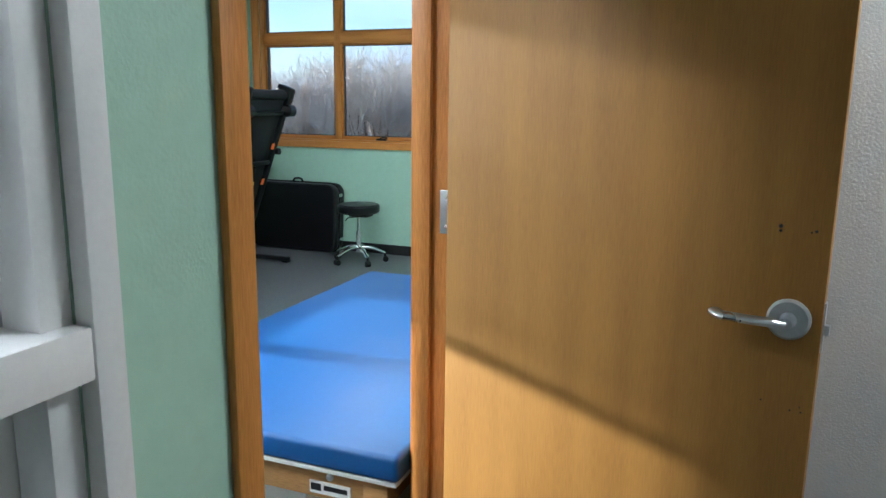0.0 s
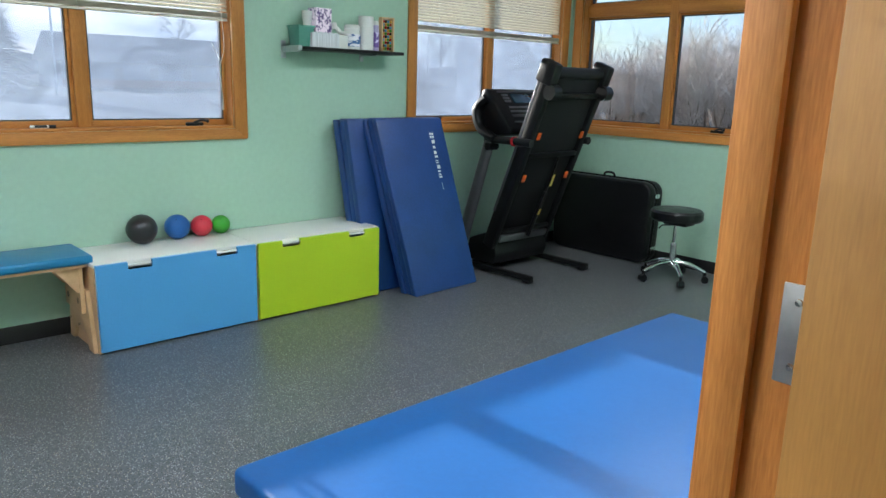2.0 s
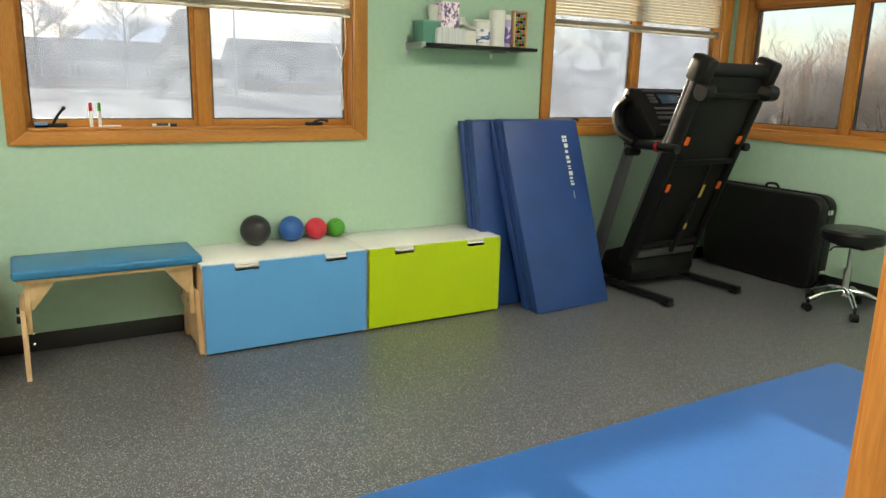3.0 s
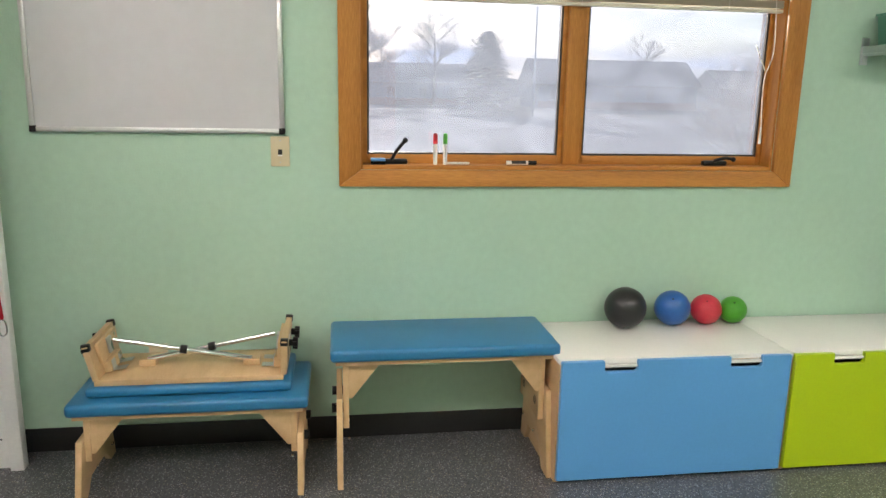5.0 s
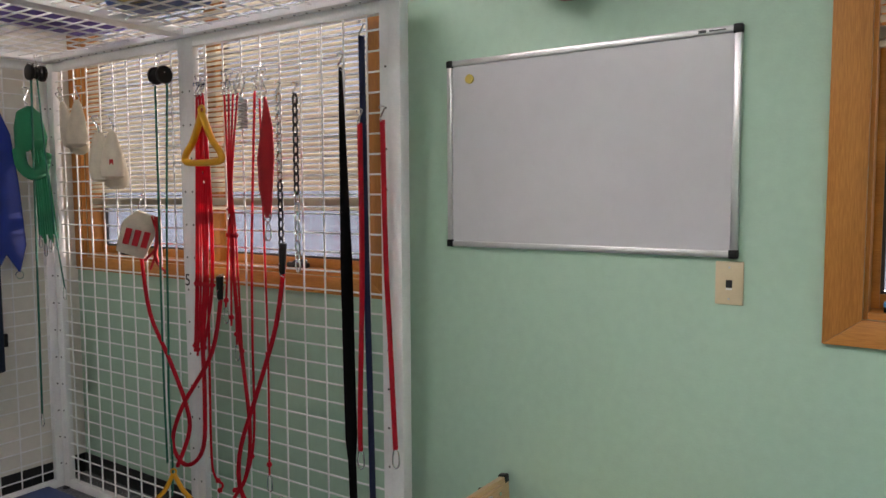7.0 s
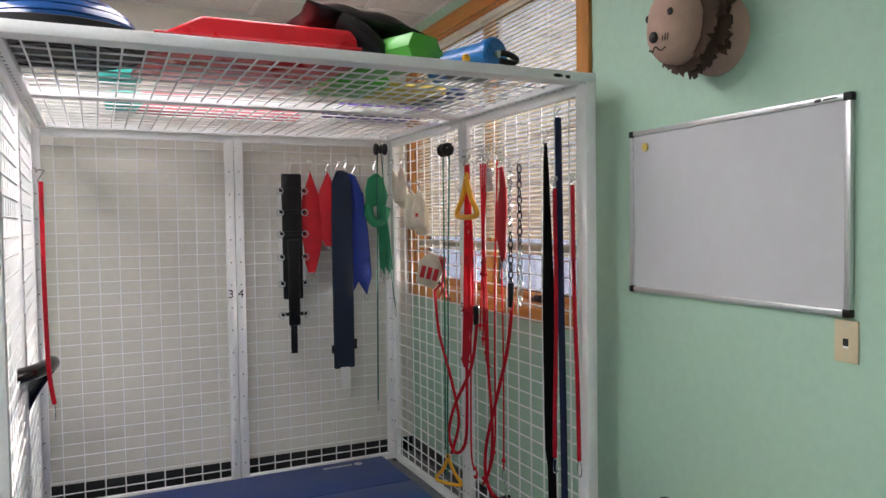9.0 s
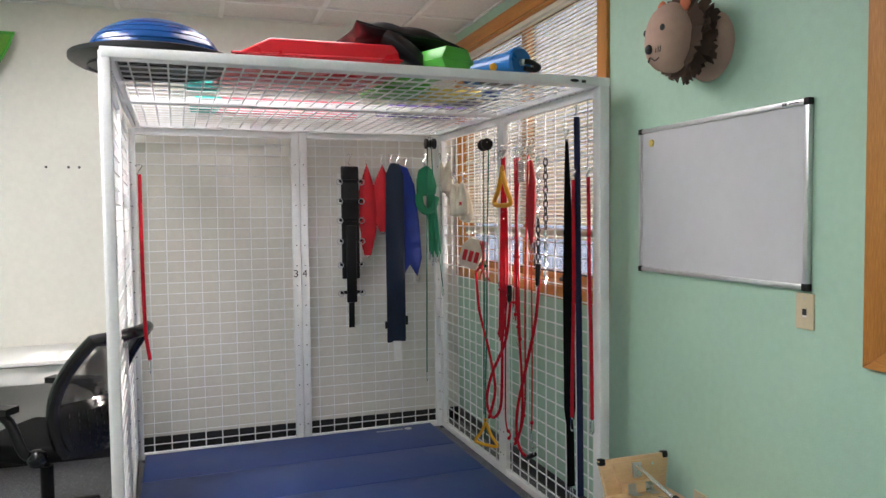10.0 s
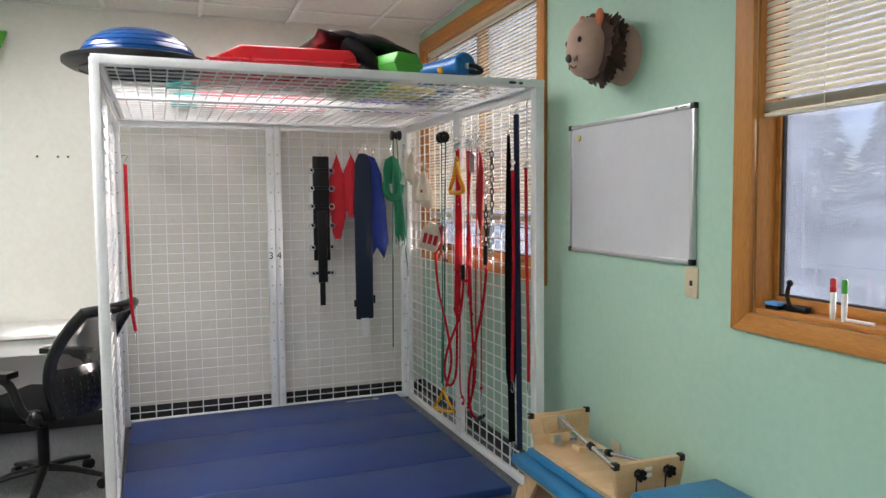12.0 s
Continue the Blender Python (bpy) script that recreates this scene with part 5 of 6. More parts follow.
for k, (y, z, t) in enumerate(((0.105, 1.865, 20), (0.185, 1.875, 12), (0.215, 1.850, 4), (0.285, 1.878, -4), (0.455, 1.735, 24), (0.50, 1.72, 12), (0.545, 1.73, -2), (0.52, 1.69, 6))):
    weight_bag(y, z, t, k)
gl = thing("hand_splint", pose(XR + 0.06, 0.735, 1.36, -16, 12, 58), "white hand splint with red straps and red ties", "splint")
part("splint_pad", Shape().slab([(-0.06, -0.16), (0.055, -0.17), (0.075, -0.05), (0.05, 0.02), (-0.02, 0.03), (-0.065, -0.03)], -0.012, 0.012, Matrix(((0, 0, 1, 0), (1, 0, 0, 0), (0, 1, 0, 0), (0, 0, 0, 1)))), CANVAS, gl, "", 0.008)
for k in range(3):
    part("red_strap", Shape().box(0.0125, 0.016, -0.045 + 0.036 * k, -0.02 + 0.036 * k, -0.12, -0.05), REDS, gl, bevel=0.002)
for k in range(4):
    part("red_tie", Shape().tube(curve([(0.0, 0.04 + 0.01 * k, 0.02), (0.025, 0.09, -0.08 - 0.02 * k), (0.015, 0.06 + 0.03 * k, -0.17 - 0.03 * (k % 2))], 4), 0.016, 6, 0.3), REDS, gl)
part("hook", hook(Shape(), (0, -0.02, 0.04), 0.05), CHROME, gl)

# ---- things lying on the cage roof ----
ZT = HZ + 0.006
bo = thing("balance_dome", pose(1.965, 1.66, ZT), "blue rubber balance dome on a black platform", "balance trainer")
part("platform", Shape().turned([(0.20, 0.0), (0.29, 0.008), (0.318, 0.026), (0.318, 0.044), (0.300, 0.050), (0, 0.050)], 40), BLACKP, bo)
dome = [(0.248 * math.cos(i * math.pi / 144), 0.050 + 0.142 * math.sin(i * math.pi / 144)) for i in range(73)]
dome = [(max(0.0, r_ - (0.0045 if i % 9 == 0 and 0 < i < 60 else 0)), z_) for i, (r_, z_) in enumerate(dome)]
part("dome", Shape().turned(dome, 48), BOSUB, bo, "ribbed blue rubber dome")
rs = Shape()
for r in (0.10, 0.15, 0.20, 0.25):
    rs.tube([(r * math.cos(k * 0.2094), r * math.sin(k * 0.2094), 0.0) for k in range(31)], 0.004, 5)
part("underside_ribs", rs, BLACKP, bo)
wd = thing("red_wedge", pose(1.32, 1.58, ZT, 0, 0, 6), "large glossy red vinyl wedge cushion", "wedge cushion")
part("wedge", Shape().slab([(0.40, 0.0), (0.39, 0.03), (0.25, 0.105), (-0.28, 0.120), (-0.30, 0.0)], -0.30, 0.30, Matrix(((1, 0, 0, 0), (0, 0, 1, 0), (0, 1, 0, 0), (0, 0, 0, 1)))), REDV, wd, "", 0.012, 3)
part("piping", Shape().tube([(0.40, 0.302, 0.035), (-0.30, 0.302, 0.055)], 0.006, 8), REDV, wd)
cu = thing("black_cushion", pose(0.955, 1.62, ZT + 0.178, 0, -5, 4), "soft black vinyl cushion lying over the wedges", "cushion")
k = 25
grid = [(2 * i / (k - 1) - 1, 2 * j / (k - 1) - 1) for i in range(k) for j in range(k)]
rg = random.Random(8)
s = Shape()
for sgn in (1, -1):
    quads = [(i * k + j, (i + 1) * k + j, (i + 1) * k + j + 1, i * k + j + 1) for i in range(k - 1) for j in range(k - 1)]
    s.add([(0.245 * u * (1 - 0.07 * (1 - v * v)), 0.21 * v * (1 - 0.07 * (1 - u * u)),
            sgn * 0.058 * ((1 - u * u) * (1 - v * v)) ** 0.42 - 0.035 * abs(u) ** 3 * (u < 0) + 0.006 * math.sin(9 * u + 5 * v)) for u, v in grid], quads if sgn > 0 else [q[::-1] for q in quads])
part("cushion_cover", s, BLACKV, cu)
rim = [(1, t) for t in (-1, -0.5, 0, 0.5, 1)] + [(t, 1) for t in (0.5, 0, -0.5, -1)] + [(-1, t) for t in (0.5, 0, -0.5, -1)] + [(t, -1) for t in (-0.5, 0, 0.5, 1)]
part("seam_piping", Shape().tube([(0.247 * u * (1 - 0.07 * (1 - v * v)), 0.212 * v * (1 - 0.07 * (1 - u * u)), -0.035 * abs(u) ** 3 * (u < 0) + 0.006 * math.sin(9 * u + 5 * v)) for u, v in rim], 0.005, 6), BLACKV, cu)
part("cushion_slump", Shape().tube(curve([(0.08, 0.12, -0.03), (-0.02, 0.17, -0.09), (-0.08, 0.19, -0.15)], 4), [0.11, 0.11, 0.105, 0.10, 0.09, 0.08, 0.065, 0.05, 0.03], 12, 0.5), BLACKV, cu)
gw = thing("green_box", pose(0.775, 1.93, ZT, 0, 0, 24), "green plastic case with a lid lying on the cage roof", "plastic case")
hexa = [(-0.062, 0.0), (0.062, 0.0), (0.088, 0.052), (0.088, 0.060), (0.062, 0.108), (-0.062, 0.108), (-0.088, 0.060), (-0.088, 0.052)]
part("case_body", Shape().slab(hexa, -0.42, 0.0, Matrix(((1, 0, 0, 0), (0, 0, 1, 0), (0, 1, 0, 0), (0, 0, 0, 1)))), GREENV, gw, "", 0.006)
part("lid_seam", Shape().box(-0.090, 0.090, -0.423, 0.003, 0.053, 0.058), GREENV, gw, "raised lid seam", 0.002)
part("lid_catch", Shape().box(-0.104, -0.088, -0.05, -0.01, 0.045, 0.068), GREENV, gw, "", 0.003)
ro = thing("blue_roller", pose(0.467, 1.9, 2.189), "blue bolster drum with a yellow knob and black handle", "bolster")
DRUM = mat("bright_blue_plastic", (0.01, 0.13, 0.38), 0.3)
part("roller_body", Shape().turned([(0.0, 0.0), (0.052, 0.0), (0.060, 0.008), (0.060, 0.03), (0.052, 0.036), (0.052, 0.30), (0.0, 0.30)], 28, Matrix.Scale(1.14, 4) @ look((0, 0, 0), (-0.35, 1.0, 0.0)).to_3x3().to_4x4()), DRUM, ro, "")
part("hub", Shape().rod((-0.004, 0.012, 0.0), (0.010, -0.02, 0.0), 0.014, n=14), STEEL, ro, "steel axle hub")
part("yellow_knob", Shape().ball((0.147, 0.030, -0.033), 0.017, 0.012, 0.017, n=14), YELLOW, ro, "round yellow knob")
part("black_grip", Shape().tube(curve([(0.0, 0.03, 0.0), (-0.03, 0.04, -0.006), (-0.065, 0.035, -0.022), (-0.05, 0.03, -0.035), (0.0, 0.028, -0.030)], 4), 0.012, 8), BLACKP, ro, "black handle")
part("cradle", Shape().box(-0.05, 0.12, -0.20, -0.02, -0.068, -0.038), BLACKP, ro)
flat = (("teal_cushion", 1.78, 1.20, 0.16, 0.16, 0.07, TEALP, "round-edged teal foam cushion on the cage roof"), ("teal_cushion", 1.76, 0.55, 0.15, 0.30, 0.06, TEALP, "teal foam cushion on the cage roof"),
        ("pink_roll", 1.30, 0.38, 0.85, 0.12, 0.10, PINKF, "long pink foam bar on the cage roof"), ("purple_mat", 0.52, 0.60, 0.5, 0.30, 0.05, PURPLE, "purple foam mat on the cage roof"),
        ("yellow_mat", 0.60, 1.25, 0.30, 0.30, 0.04, YELF, "yellow foam mat on the cage roof"), ("blue_mat", 0.42, 1.16, 0.20, 0.34, 0.05, MATBLUE, "blue foam mat on the cage roof"), ("green_mat", 0.88, 1.30, 0.26, 0.34, 0.05, GREENV, "green foam mat on the cage roof"))
for nm, x, y, sx, sy, sz, mt, lb in flat:
    solid(nm, Shape().box(-sx / 2, sx / 2, -sy / 2, sy / 2, 0, sz), mt, pose(x, y, ZT, 0, 0, 5), lb, "foam mat", bevel=0.02, segs=3)

# ---- whiteboard, plates, plush head on the west wall ----
wb = thing("whiteboard", pose(0, 2.12, 1.28), "aluminium framed whiteboard with a yellow magnet", "whiteboard")
BW, BH = 0.915, 0.603
part("panel", Shape().box(0.002, 0.012, 0.008, BW - 0.008, 0.008, BH - 0.008), BOARD, wb, "smudged white enamel panel")
for s in (Shape().box(0.001, 0.020, 0.015, BW - 0.015, 0, 0.018), Shape().box(0.001, 0.020, 0.015, BW - 0.015, BH - 0.018, BH), Shape().box(0.001, 0.020, 0, 0.018, 0.015, BH - 0.015), Shape().box(0.001, 0.020, BW - 0.018, BW, 0.015, BH - 0.015)):
    part("frame_bar", s, ALU, wb, bevel=0.003)
for y in (-0.002, BW - 0.022):
    for z_ in (-0.002, BH - 0.022):
        part("corner_cap", Shape().box(0.0, 0.0225, y, y + 0.024, z_, z_ + 0.024), BLACKP, wb, "black corner cap", 0.004)
part("magnet", Shape().rod((0.012, 0.085, 0.54), (0.018, 0.085, 0.54), 0.015, n=18), YELF, wb, "round yellow magnet")
part("maker_mark", Shape().box(0.02, 0.0206, BW - 0.11, BW - 0.09, BH - 0.013, BH - 0.005).box(0.02, 0.0206, BW - 0.082, BW - 0.04, BH - 0.011, BH - 0.007), INK, wb)


def wall_plate(y, z_, switch, label):
    th = thing("wall_plate", pose(0, y, z_), label, "wall plate", "almond wall plates")
    part("plate", Shape().box(0.0, 0.007, -0.036, 0.036, -0.058, 0.058), PLATE, th, bevel=0.003)
    if switch:
        part("jack", Shape().box(0.006, 0.0085, -0.008, 0.008, -0.012, 0.008), INK, th, "small black data jack")
        part("jack_label", Shape().box(0.006, 0.008, -0.008, 0.008, -0.018, -0.013), PAPER, th)
    else:
        for k in (-0.022, 0.022):
            part("socket", Shape().box(0.006, 0.0085, -0.015, 0.015, k - 0.014, k + 0.014), PLATE, th, bevel=0.004)
    for k in (-0.042, 0.042):
        part("screw", Shape().rod((0.006, 0, k), (0.0085, 0, k), 0.003, n=8), STEEL, th)
    return th


wall_plate(3.015, 1.212, True, "almond wall plate with a small black jack")
wall_plate(2.515, 0.385, False, "almond power outlet behind the bench")
lion = Shape()
lion.turned([(0.128, 0), (0.128, 0.010), (0.122, 0.026), (0.10, 0.052), (0.075, 0.085), (0.07, 0.14)], 36, pose(0, 2.553, 2.145, 0, 90, 0))
lion.ball((0.172, 2.553, 2.165), 0.096, 0.092, 0.126, n=32)
lion.v = [(x + (0.14 * (2.17 - z_) if x > 0.19 and z_ < 2.17 else 0), y, z_) for x, y, z_ in lion.v]
lm = mesh_of(lion, PLUSH)
for mt in (FELT, INK, EAR):
    lm.materials.append(mt)
mane = Shape()
rg = random.Random(3)
for ring, (xb, rr, ln_) in enumerate(((0.10, 0.072, 0.066), (0.128, 0.080, 0.064), (0.152, 0.088, 0.050))):
    for k in range(11):
        t = 2 * math.pi * (k + 0.37 * ring) / 11
        c_, s_ = math.cos(t), math.sin(t)
        L = ln_ * rg.uniform(0.8, 1.2)
        p0 = Vector((xb, 2.553 + rr * c_, 2.165 + 1.08 * rr * s_))
        side = Vector((0.25 * rg.uniform(-1, 1), -s_, c_)) * 0.034
        out = Vector((rg.uniform(-0.55, -0.1) + 0.3 * (ring == 2), c_, s_)) * L
        th_ = Vector((0.005, 0, 0))
        rim = [p0 - side, p0 + side, p0 + out + side, p0 + out * 0.86 + side * 0.35, p0 + out * 1.02 + side * 0.2, p0 + out * 1.04 - side * 0.4, p0 + out * 0.84 - side * 0.5, p0 + out * 0.98 - side]
        m_ = len(rim)
        mane.add(rim + [q + th_ for q in rim], [tuple(range(m_)), tuple(range(2 * m_ - 1, m_ - 1, -1))] + [(q, q + m_, (q + 1) % m_ + m_, (q + 1) % m_) for q in range(m_)])
feat = Shape().ball((0.270, 2.553, 2.116), 0.013, 0.017, 0.018, n=12)
for y in (2.503, 2.603):
    feat.ball((0.248, y, 2.186), 0.009, 0.010, 0.013, n=12)
feat.tube(curve([(0.250, 2.585, 2.084), (0.258, 2.571, 2.074), (0.264, 2.553, 2.088), (0.258, 2.535, 2.074), (0.250, 2.521, 2.084)], 4), 0.0022, 5)
for k in range(3):
    feat.rod((0.262 - 0.003 * k, 2.584 + 0.008 * k, 2.100), (0.260 - 0.003 * k, 2.584 + 0.008 * k, 2.122), 0.0018, n=5)
ears = Shape().ball((0.165, 2.485, 2.280), 0.014, 0.026, 0.036, n=12).ball((0.165, 2.621, 2.280), 0.014, 0.026, 0.036, n=12)
bm = bmesh.new()
bm.from_mesh(lm)
for k, sh_ in ((1, mane), (2, feat), (3, ears)):
    vs = [bm.verts.new(p) for p in sh_.v]
    for f in sh_.f:
        bm.faces.new([vs[i] for i in f]).material_index = k
bm.to_mesh(lm)
bm.free()
lion_ob = new("plush_lion_head", lm)
tagged(lion_ob, "wall mounted beige plush lion head with brown felt mane", "plush toy")


# ---- low benches ----
def leg_set(th, length, depth, h, xs=0.0):
    """Two plywood end panels with corner braces and adjusting slots."""
    for y, sg in ((0.045, 1), (length - 0.045 - 0.022, -1)):
        m = Matrix(((1, 0, 0, 0), (0, 0, 1, 0), (0, 1, 0, 0), (0, 0, 0, 1)))
        lg = part("leg_panel", Shape().slab([(0.05, h), (depth - 0.05, h), (depth - 0.045, h * 0.45), (0.045, h * 0.45)], y, y + 0.022, m), BIRCH, th, bevel=0.002)
        part("foot_panel", Shape().slab([(0.03, h * 0.72), (depth - 0.03, h * 0.72), (depth + 0.03, 0.0), (depth - 0.05, 0.0), (depth - 0.10, h * 0.18), (0.10, h * 0.18), (0.05, 0.0), (-0.01, 0.0)], y - sg * 0.024, y - sg * 0.024 + 0.022, m), BIRCH, lg, bevel=0.002)
        for x in (0.10, depth - 0.10):
            part("knob", Shape().rod((x, y - sg * 0.012 - (0.03 if sg > 0 else -0.052), h * 0.58), (x, y - sg * 0.0, h * 0.58), 0.018, n=12), BLACKP, lg, "black clamp knob")
            part("bolt", Shape().rod((x, y + (0.0 if sg < 0 else 0.022) - 0.004, h * 0.30), (x, y + (0.0 if sg < 0 else 0.022) + 0.004, h * 0.30), 0.007, n=8), CHROME, lg)
        y2 = y + (0.022 if sg > 0 else 0)
        for x in (depth - 0.066, 0.05):
            part("corner_brace", Shape().slab([(y2, h), (y2 + sg * 0.12, h), (y2 + sg * 0.012, h - 0.14), (y2, h - 0.14)] if sg > 0 else [(y2, h), (y2, h - 0.14), (y2 + sg * 0.012, h - 0.14), (y2 + sg * 0.12, h)], x, x + 0.016, Matrix(((0, 0, 1, 0), (1, 0, 0, 0), (0, 1, 0, 0), (0, 0, 0, 1)))), BIRCH, lg, bevel=0.001)


def bench(m, length, depth, h, label):
    th = thing("therapy_bench", m, label, "bench", "padded plywood benches")
    part("cushion", Shape().box(0, depth, 0, length, h, h + 0.048), TEALV, th, "teal blue padded vinyl top", 0.016, 3)
    part("seat_board", Shape().box(0.02, depth - 0.02, 0.02, length - 0.02, h - 0.016, h - 0.001), BIRCH, th)
    leg_set(th, length, depth, h - 0.017)
    return th


bench(pose(0.035, 3.20, 0), 0.86, 0.365, 0.484, "plywood bench with a teal blue padded top")
bench(pose(0.045, 2.29, 0), 0.83, 0.375, 0.322, "low plywood bench with a teal blue padded top")
ub = thing("therapy_bench", pose(0.045, 2.345, 0.371), "folded plywood bench lying upside down on another bench", "bench", "padded plywood benches")
part("cushion", Shape().box(0.0, 0.32, 0, 0.715, 0, 0.036), TEALV, ub, "teal blue padded vinyl top", 0.014, 3)
part("seat_board", Shape().box(0.02, 0.30, 0.03, 0.685, 0.037, 0.058), BIRCH, ub, bevel=0.002)


def star_knob(x, y0, y1, z, parent):
    """A five-lobed black clamp knob on a threaded stud along y."""
    lobes = Shape().rod((x, y0, z), (x, y1, z), 0.013, n=14)
    e0, e1 = y0 + (y1 - y0) * 0.45, y1
    for k in range(5):
        t = 2 * math.pi * k / 5
        lobes.rod((x + 0.015 * math.cos(t), e0, z + 0.015 * math.sin(t)), (x + 0.015 * math.cos(t), e1, z + 0.015 * math.sin(t)), 0.009, n=10)
    return part("knob", lobes, BLACKP, parent, "black star-shaped clamp knob")


for y, lean, sg in ((0.035, 9, 1), (0.685, -3, -1)):
    up_ = Matrix(((1, 0, 0, 0), (0, 0, 1, 0), (0, 1, 0, 0), (0, 0, 0, 1)))
    lp_ = part("leg_panel", Shape().slab([(0.005, 0.0), (0.275, 0.0), (0.298, 0.136), (-0.018, 0.136)], -0.011, 0.011, up_), BIRCH, ub, bevel=0.002)
    lp_.matrix_basis = pose(0.02, y, 0.055, lean, 0, 0)
    y_in = (0.012, 0.026) if sg > 0 else (-0.026, -0.012)
    part("foot_panel", Shape().slab([(0.05, 0.045), (0.23, 0.045), (0.245, 0.115), (0.235, 0.124), (0.045, 0.124), (0.035, 0.115)], *y_in, up_), BIRCH, lp_, bevel=0.004)
    part("hinge_block", Shape().box(0.07, 0.21, sg * 0.0125 if sg > 0 else -0.040, 0.040 if sg > 0 else -0.0125, 0.004, 0.044), BIRCH, lp_, bevel=0.002)
    for x in (-0.016, 0.272):
        part("foot_cap", Shape().box(x, x + 0.025, -0.014, 0.014, 0.116, 0.142), BLACKP, lp_, "black rubber foot cap", 0.004)
    for x in (0.10, 0.18):
        y2 = sg * 0.0405
        part("hinge", Shape().box(x - 0.018, x + 0.018, min(y2, y2 + sg * 0.0025), max(y2, y2 + sg * 0.0025), 0.004, 0.042)
             .box(x - 0.018, x + 0.018, min(y2, y2 + sg * 0.045), max(y2, y2 + sg * 0.045), 0.0036, 0.006)
             .rod((x - 0.018, y2 + sg * 0.003, 0.006), (x + 0.018, y2 + sg * 0.003, 0.006), 0.004, n=8), STEEL, lp_, "zinc-plated steel hinge")
        part("bolt", Shape().rod((x - 0.03, sg * 0.026, 0.105), (x - 0.03, sg * 0.029, 0.105), 0.006, n=10), CHROME, lp_)
        star_knob(x * 1.6 - 0.09, -sg * 0.012, -sg * 0.045, 0.098, lp_)
        part("slot", Shape().box(x * 1.6 - 0.093, x * 1.6 - 0.087, *((-0.0125, -0.0112) if sg > 0 else (0.0112, 0.0125)), 0.02, 0.09), INK, lp_, "dark adjusting slot")
    part("strut_bracket", Shape().box(0.125, 0.165, *((0.027, 0.036) if sg > 0 else (-0.036, -0.027)), 0.06, 0.118), STEEL, lp_, "steel strut bracket", 0.002)
    for z_ in (0.075, 0.10):
        part("paper_label", Shape().box(0.132, 0.164, *((-0.0122, -0.0112) if sg > 0 else (0.0112, 0.0122)), z_, z_ + 0.014), PAPER, lp_, "small white label")
for (x, a_, b_) in ((0.175, (0.07, 0.168), (0.56, 0.078)), (0.15, (0.645, 0.168), (0.18, 0.078))):
    so = part("strut", Shape().rod((x, *a_), (x, a_[0] + (b_[0] - a_[0]) * 0.52, a_[1] + (b_[1] - a_[1]) * 0.52), 0.0085, n=12)
              .rod((x, a_[0] + (b_[0] - a_[0]) * 0.5, a_[1] + (b_[1] - a_[1]) * 0.5), (x, *b_), 0.011, n=12), CHROME, ub, "chrome telescopic strut")
    mid_ = tuple(a_[k] + (b_[k] - a_[k]) * 0.5 for k in (0, 1))
    sl = (b_[1] - a_[1]) / (b_[0] - a_[0]) * 0.012
    part("strut_collar", Shape().rod((x, mid_[0] - 0.012, mid_[1] - sl), (x, mid_[0] + 0.012, mid_[1] + sl), 0.016, n=12), BLACKP, so)
    part("strut_block", Shape().box(x - 0.020, x + 0.020, b_[0] - 0.03, b_[0] + 0.03, 0.0585, 0.082), BIRCH, so, bevel=0.002)

# ---- desk and office chair behind the cage ----
dk_ = thing("desk", pose(2.42, S + 0.02, 0), "white laminate desk against the back wall", "desk")
part("desktop", Shape().box(0, 1.40, 0, 0.56, 0.725, 0.75), WHITEP, dk_, "", 0.003)
part("drawer_front", Shape().box(0.02, 1.38, 0.50, 0.52, 0.615, 0.712), WHITEP, dk_, "", 0.002)
part("back_panel", Shape().box(0.02, 1.38, 0.01, 0.03, 0.25, 0.724), WHITEP, dk_)
for x in (0.62, 1.36):
    part("side_panel", Shape().box(x, x + 0.03, 0.02, 0.50, 0, 0.724), WHITEP, dk_)
oc = thing("office_chair", pose(2.54, 0.93, 0, 0, 0, 0), "black mesh office chair with armrests", "office chair")
CH = pose(0, 0, 0, 0, 0, 62)
seat_m = Shape().slab([(-0.24, -0.25), (0.24, -0.25), (0.26, 0.10), (0.20, 0.24), (-0.20, 0.24), (-0.26, 0.10)], 0.43, 0.51)
ob = part("seat", seat_m, BLACKF, oc, "black fabric seat", 0.03, 3)
ob.matrix_basis = CH
CHAIRP = mat("glossy_black_plastic", (0.006, 0.006, 0.007), 0.22, var=0.2, spec=0.5, bump=0.05)
cols_, rows_ = 15, 17
vs = []
for j in range(rows_):
    t = j / (rows_ - 1)
    w_ = 0.19 + 0.05 * math.sin(t * 2.6)
    for i in range(cols_):
        u = 2 * i / (cols_ - 1) - 1
        vs.append((u * w_, 0.235 - 0.05 * math.sin(t * 3.0) + 0.05 * (1 - u * u) + 0.03 * t + 0.16 * t * t, 0.47 + 0.52 * t))
frame_pts = [vs[j * cols_] for j in range(rows_)] + [vs[(rows_ - 1) * cols_ + i] for i in range(1, cols_)] + [vs[j * cols_ + cols_ - 1] for j in range(rows_ - 2, -1, -1)]
for nm, s, mt, lb in (("back_frame", Shape().tube(frame_pts + [frame_pts[0]], 0.030, 12), CHAIRP, "glossy black back frame"),):
    ob = part(nm, s, mt, oc, lb)
    ob.matrix_basis = CH
MESHB = bpy.data.materials.new("open_back_mesh")
MESHB.use_nodes = True
mn, ml = MESHB.node_tree.nodes, MESHB.node_tree.links
mn["Principled BSDF"].inputs["Base Color"].default_value = (0.012, 0.012, 0.013, 1)
tr_ = mn.new("ShaderNodeBsdfTransparent")
mx_ = mn.new("ShaderNodeMixShader")
wv = mn.new("ShaderNodeTexVoronoi")
wv.inputs["Scale"].default_value = 700
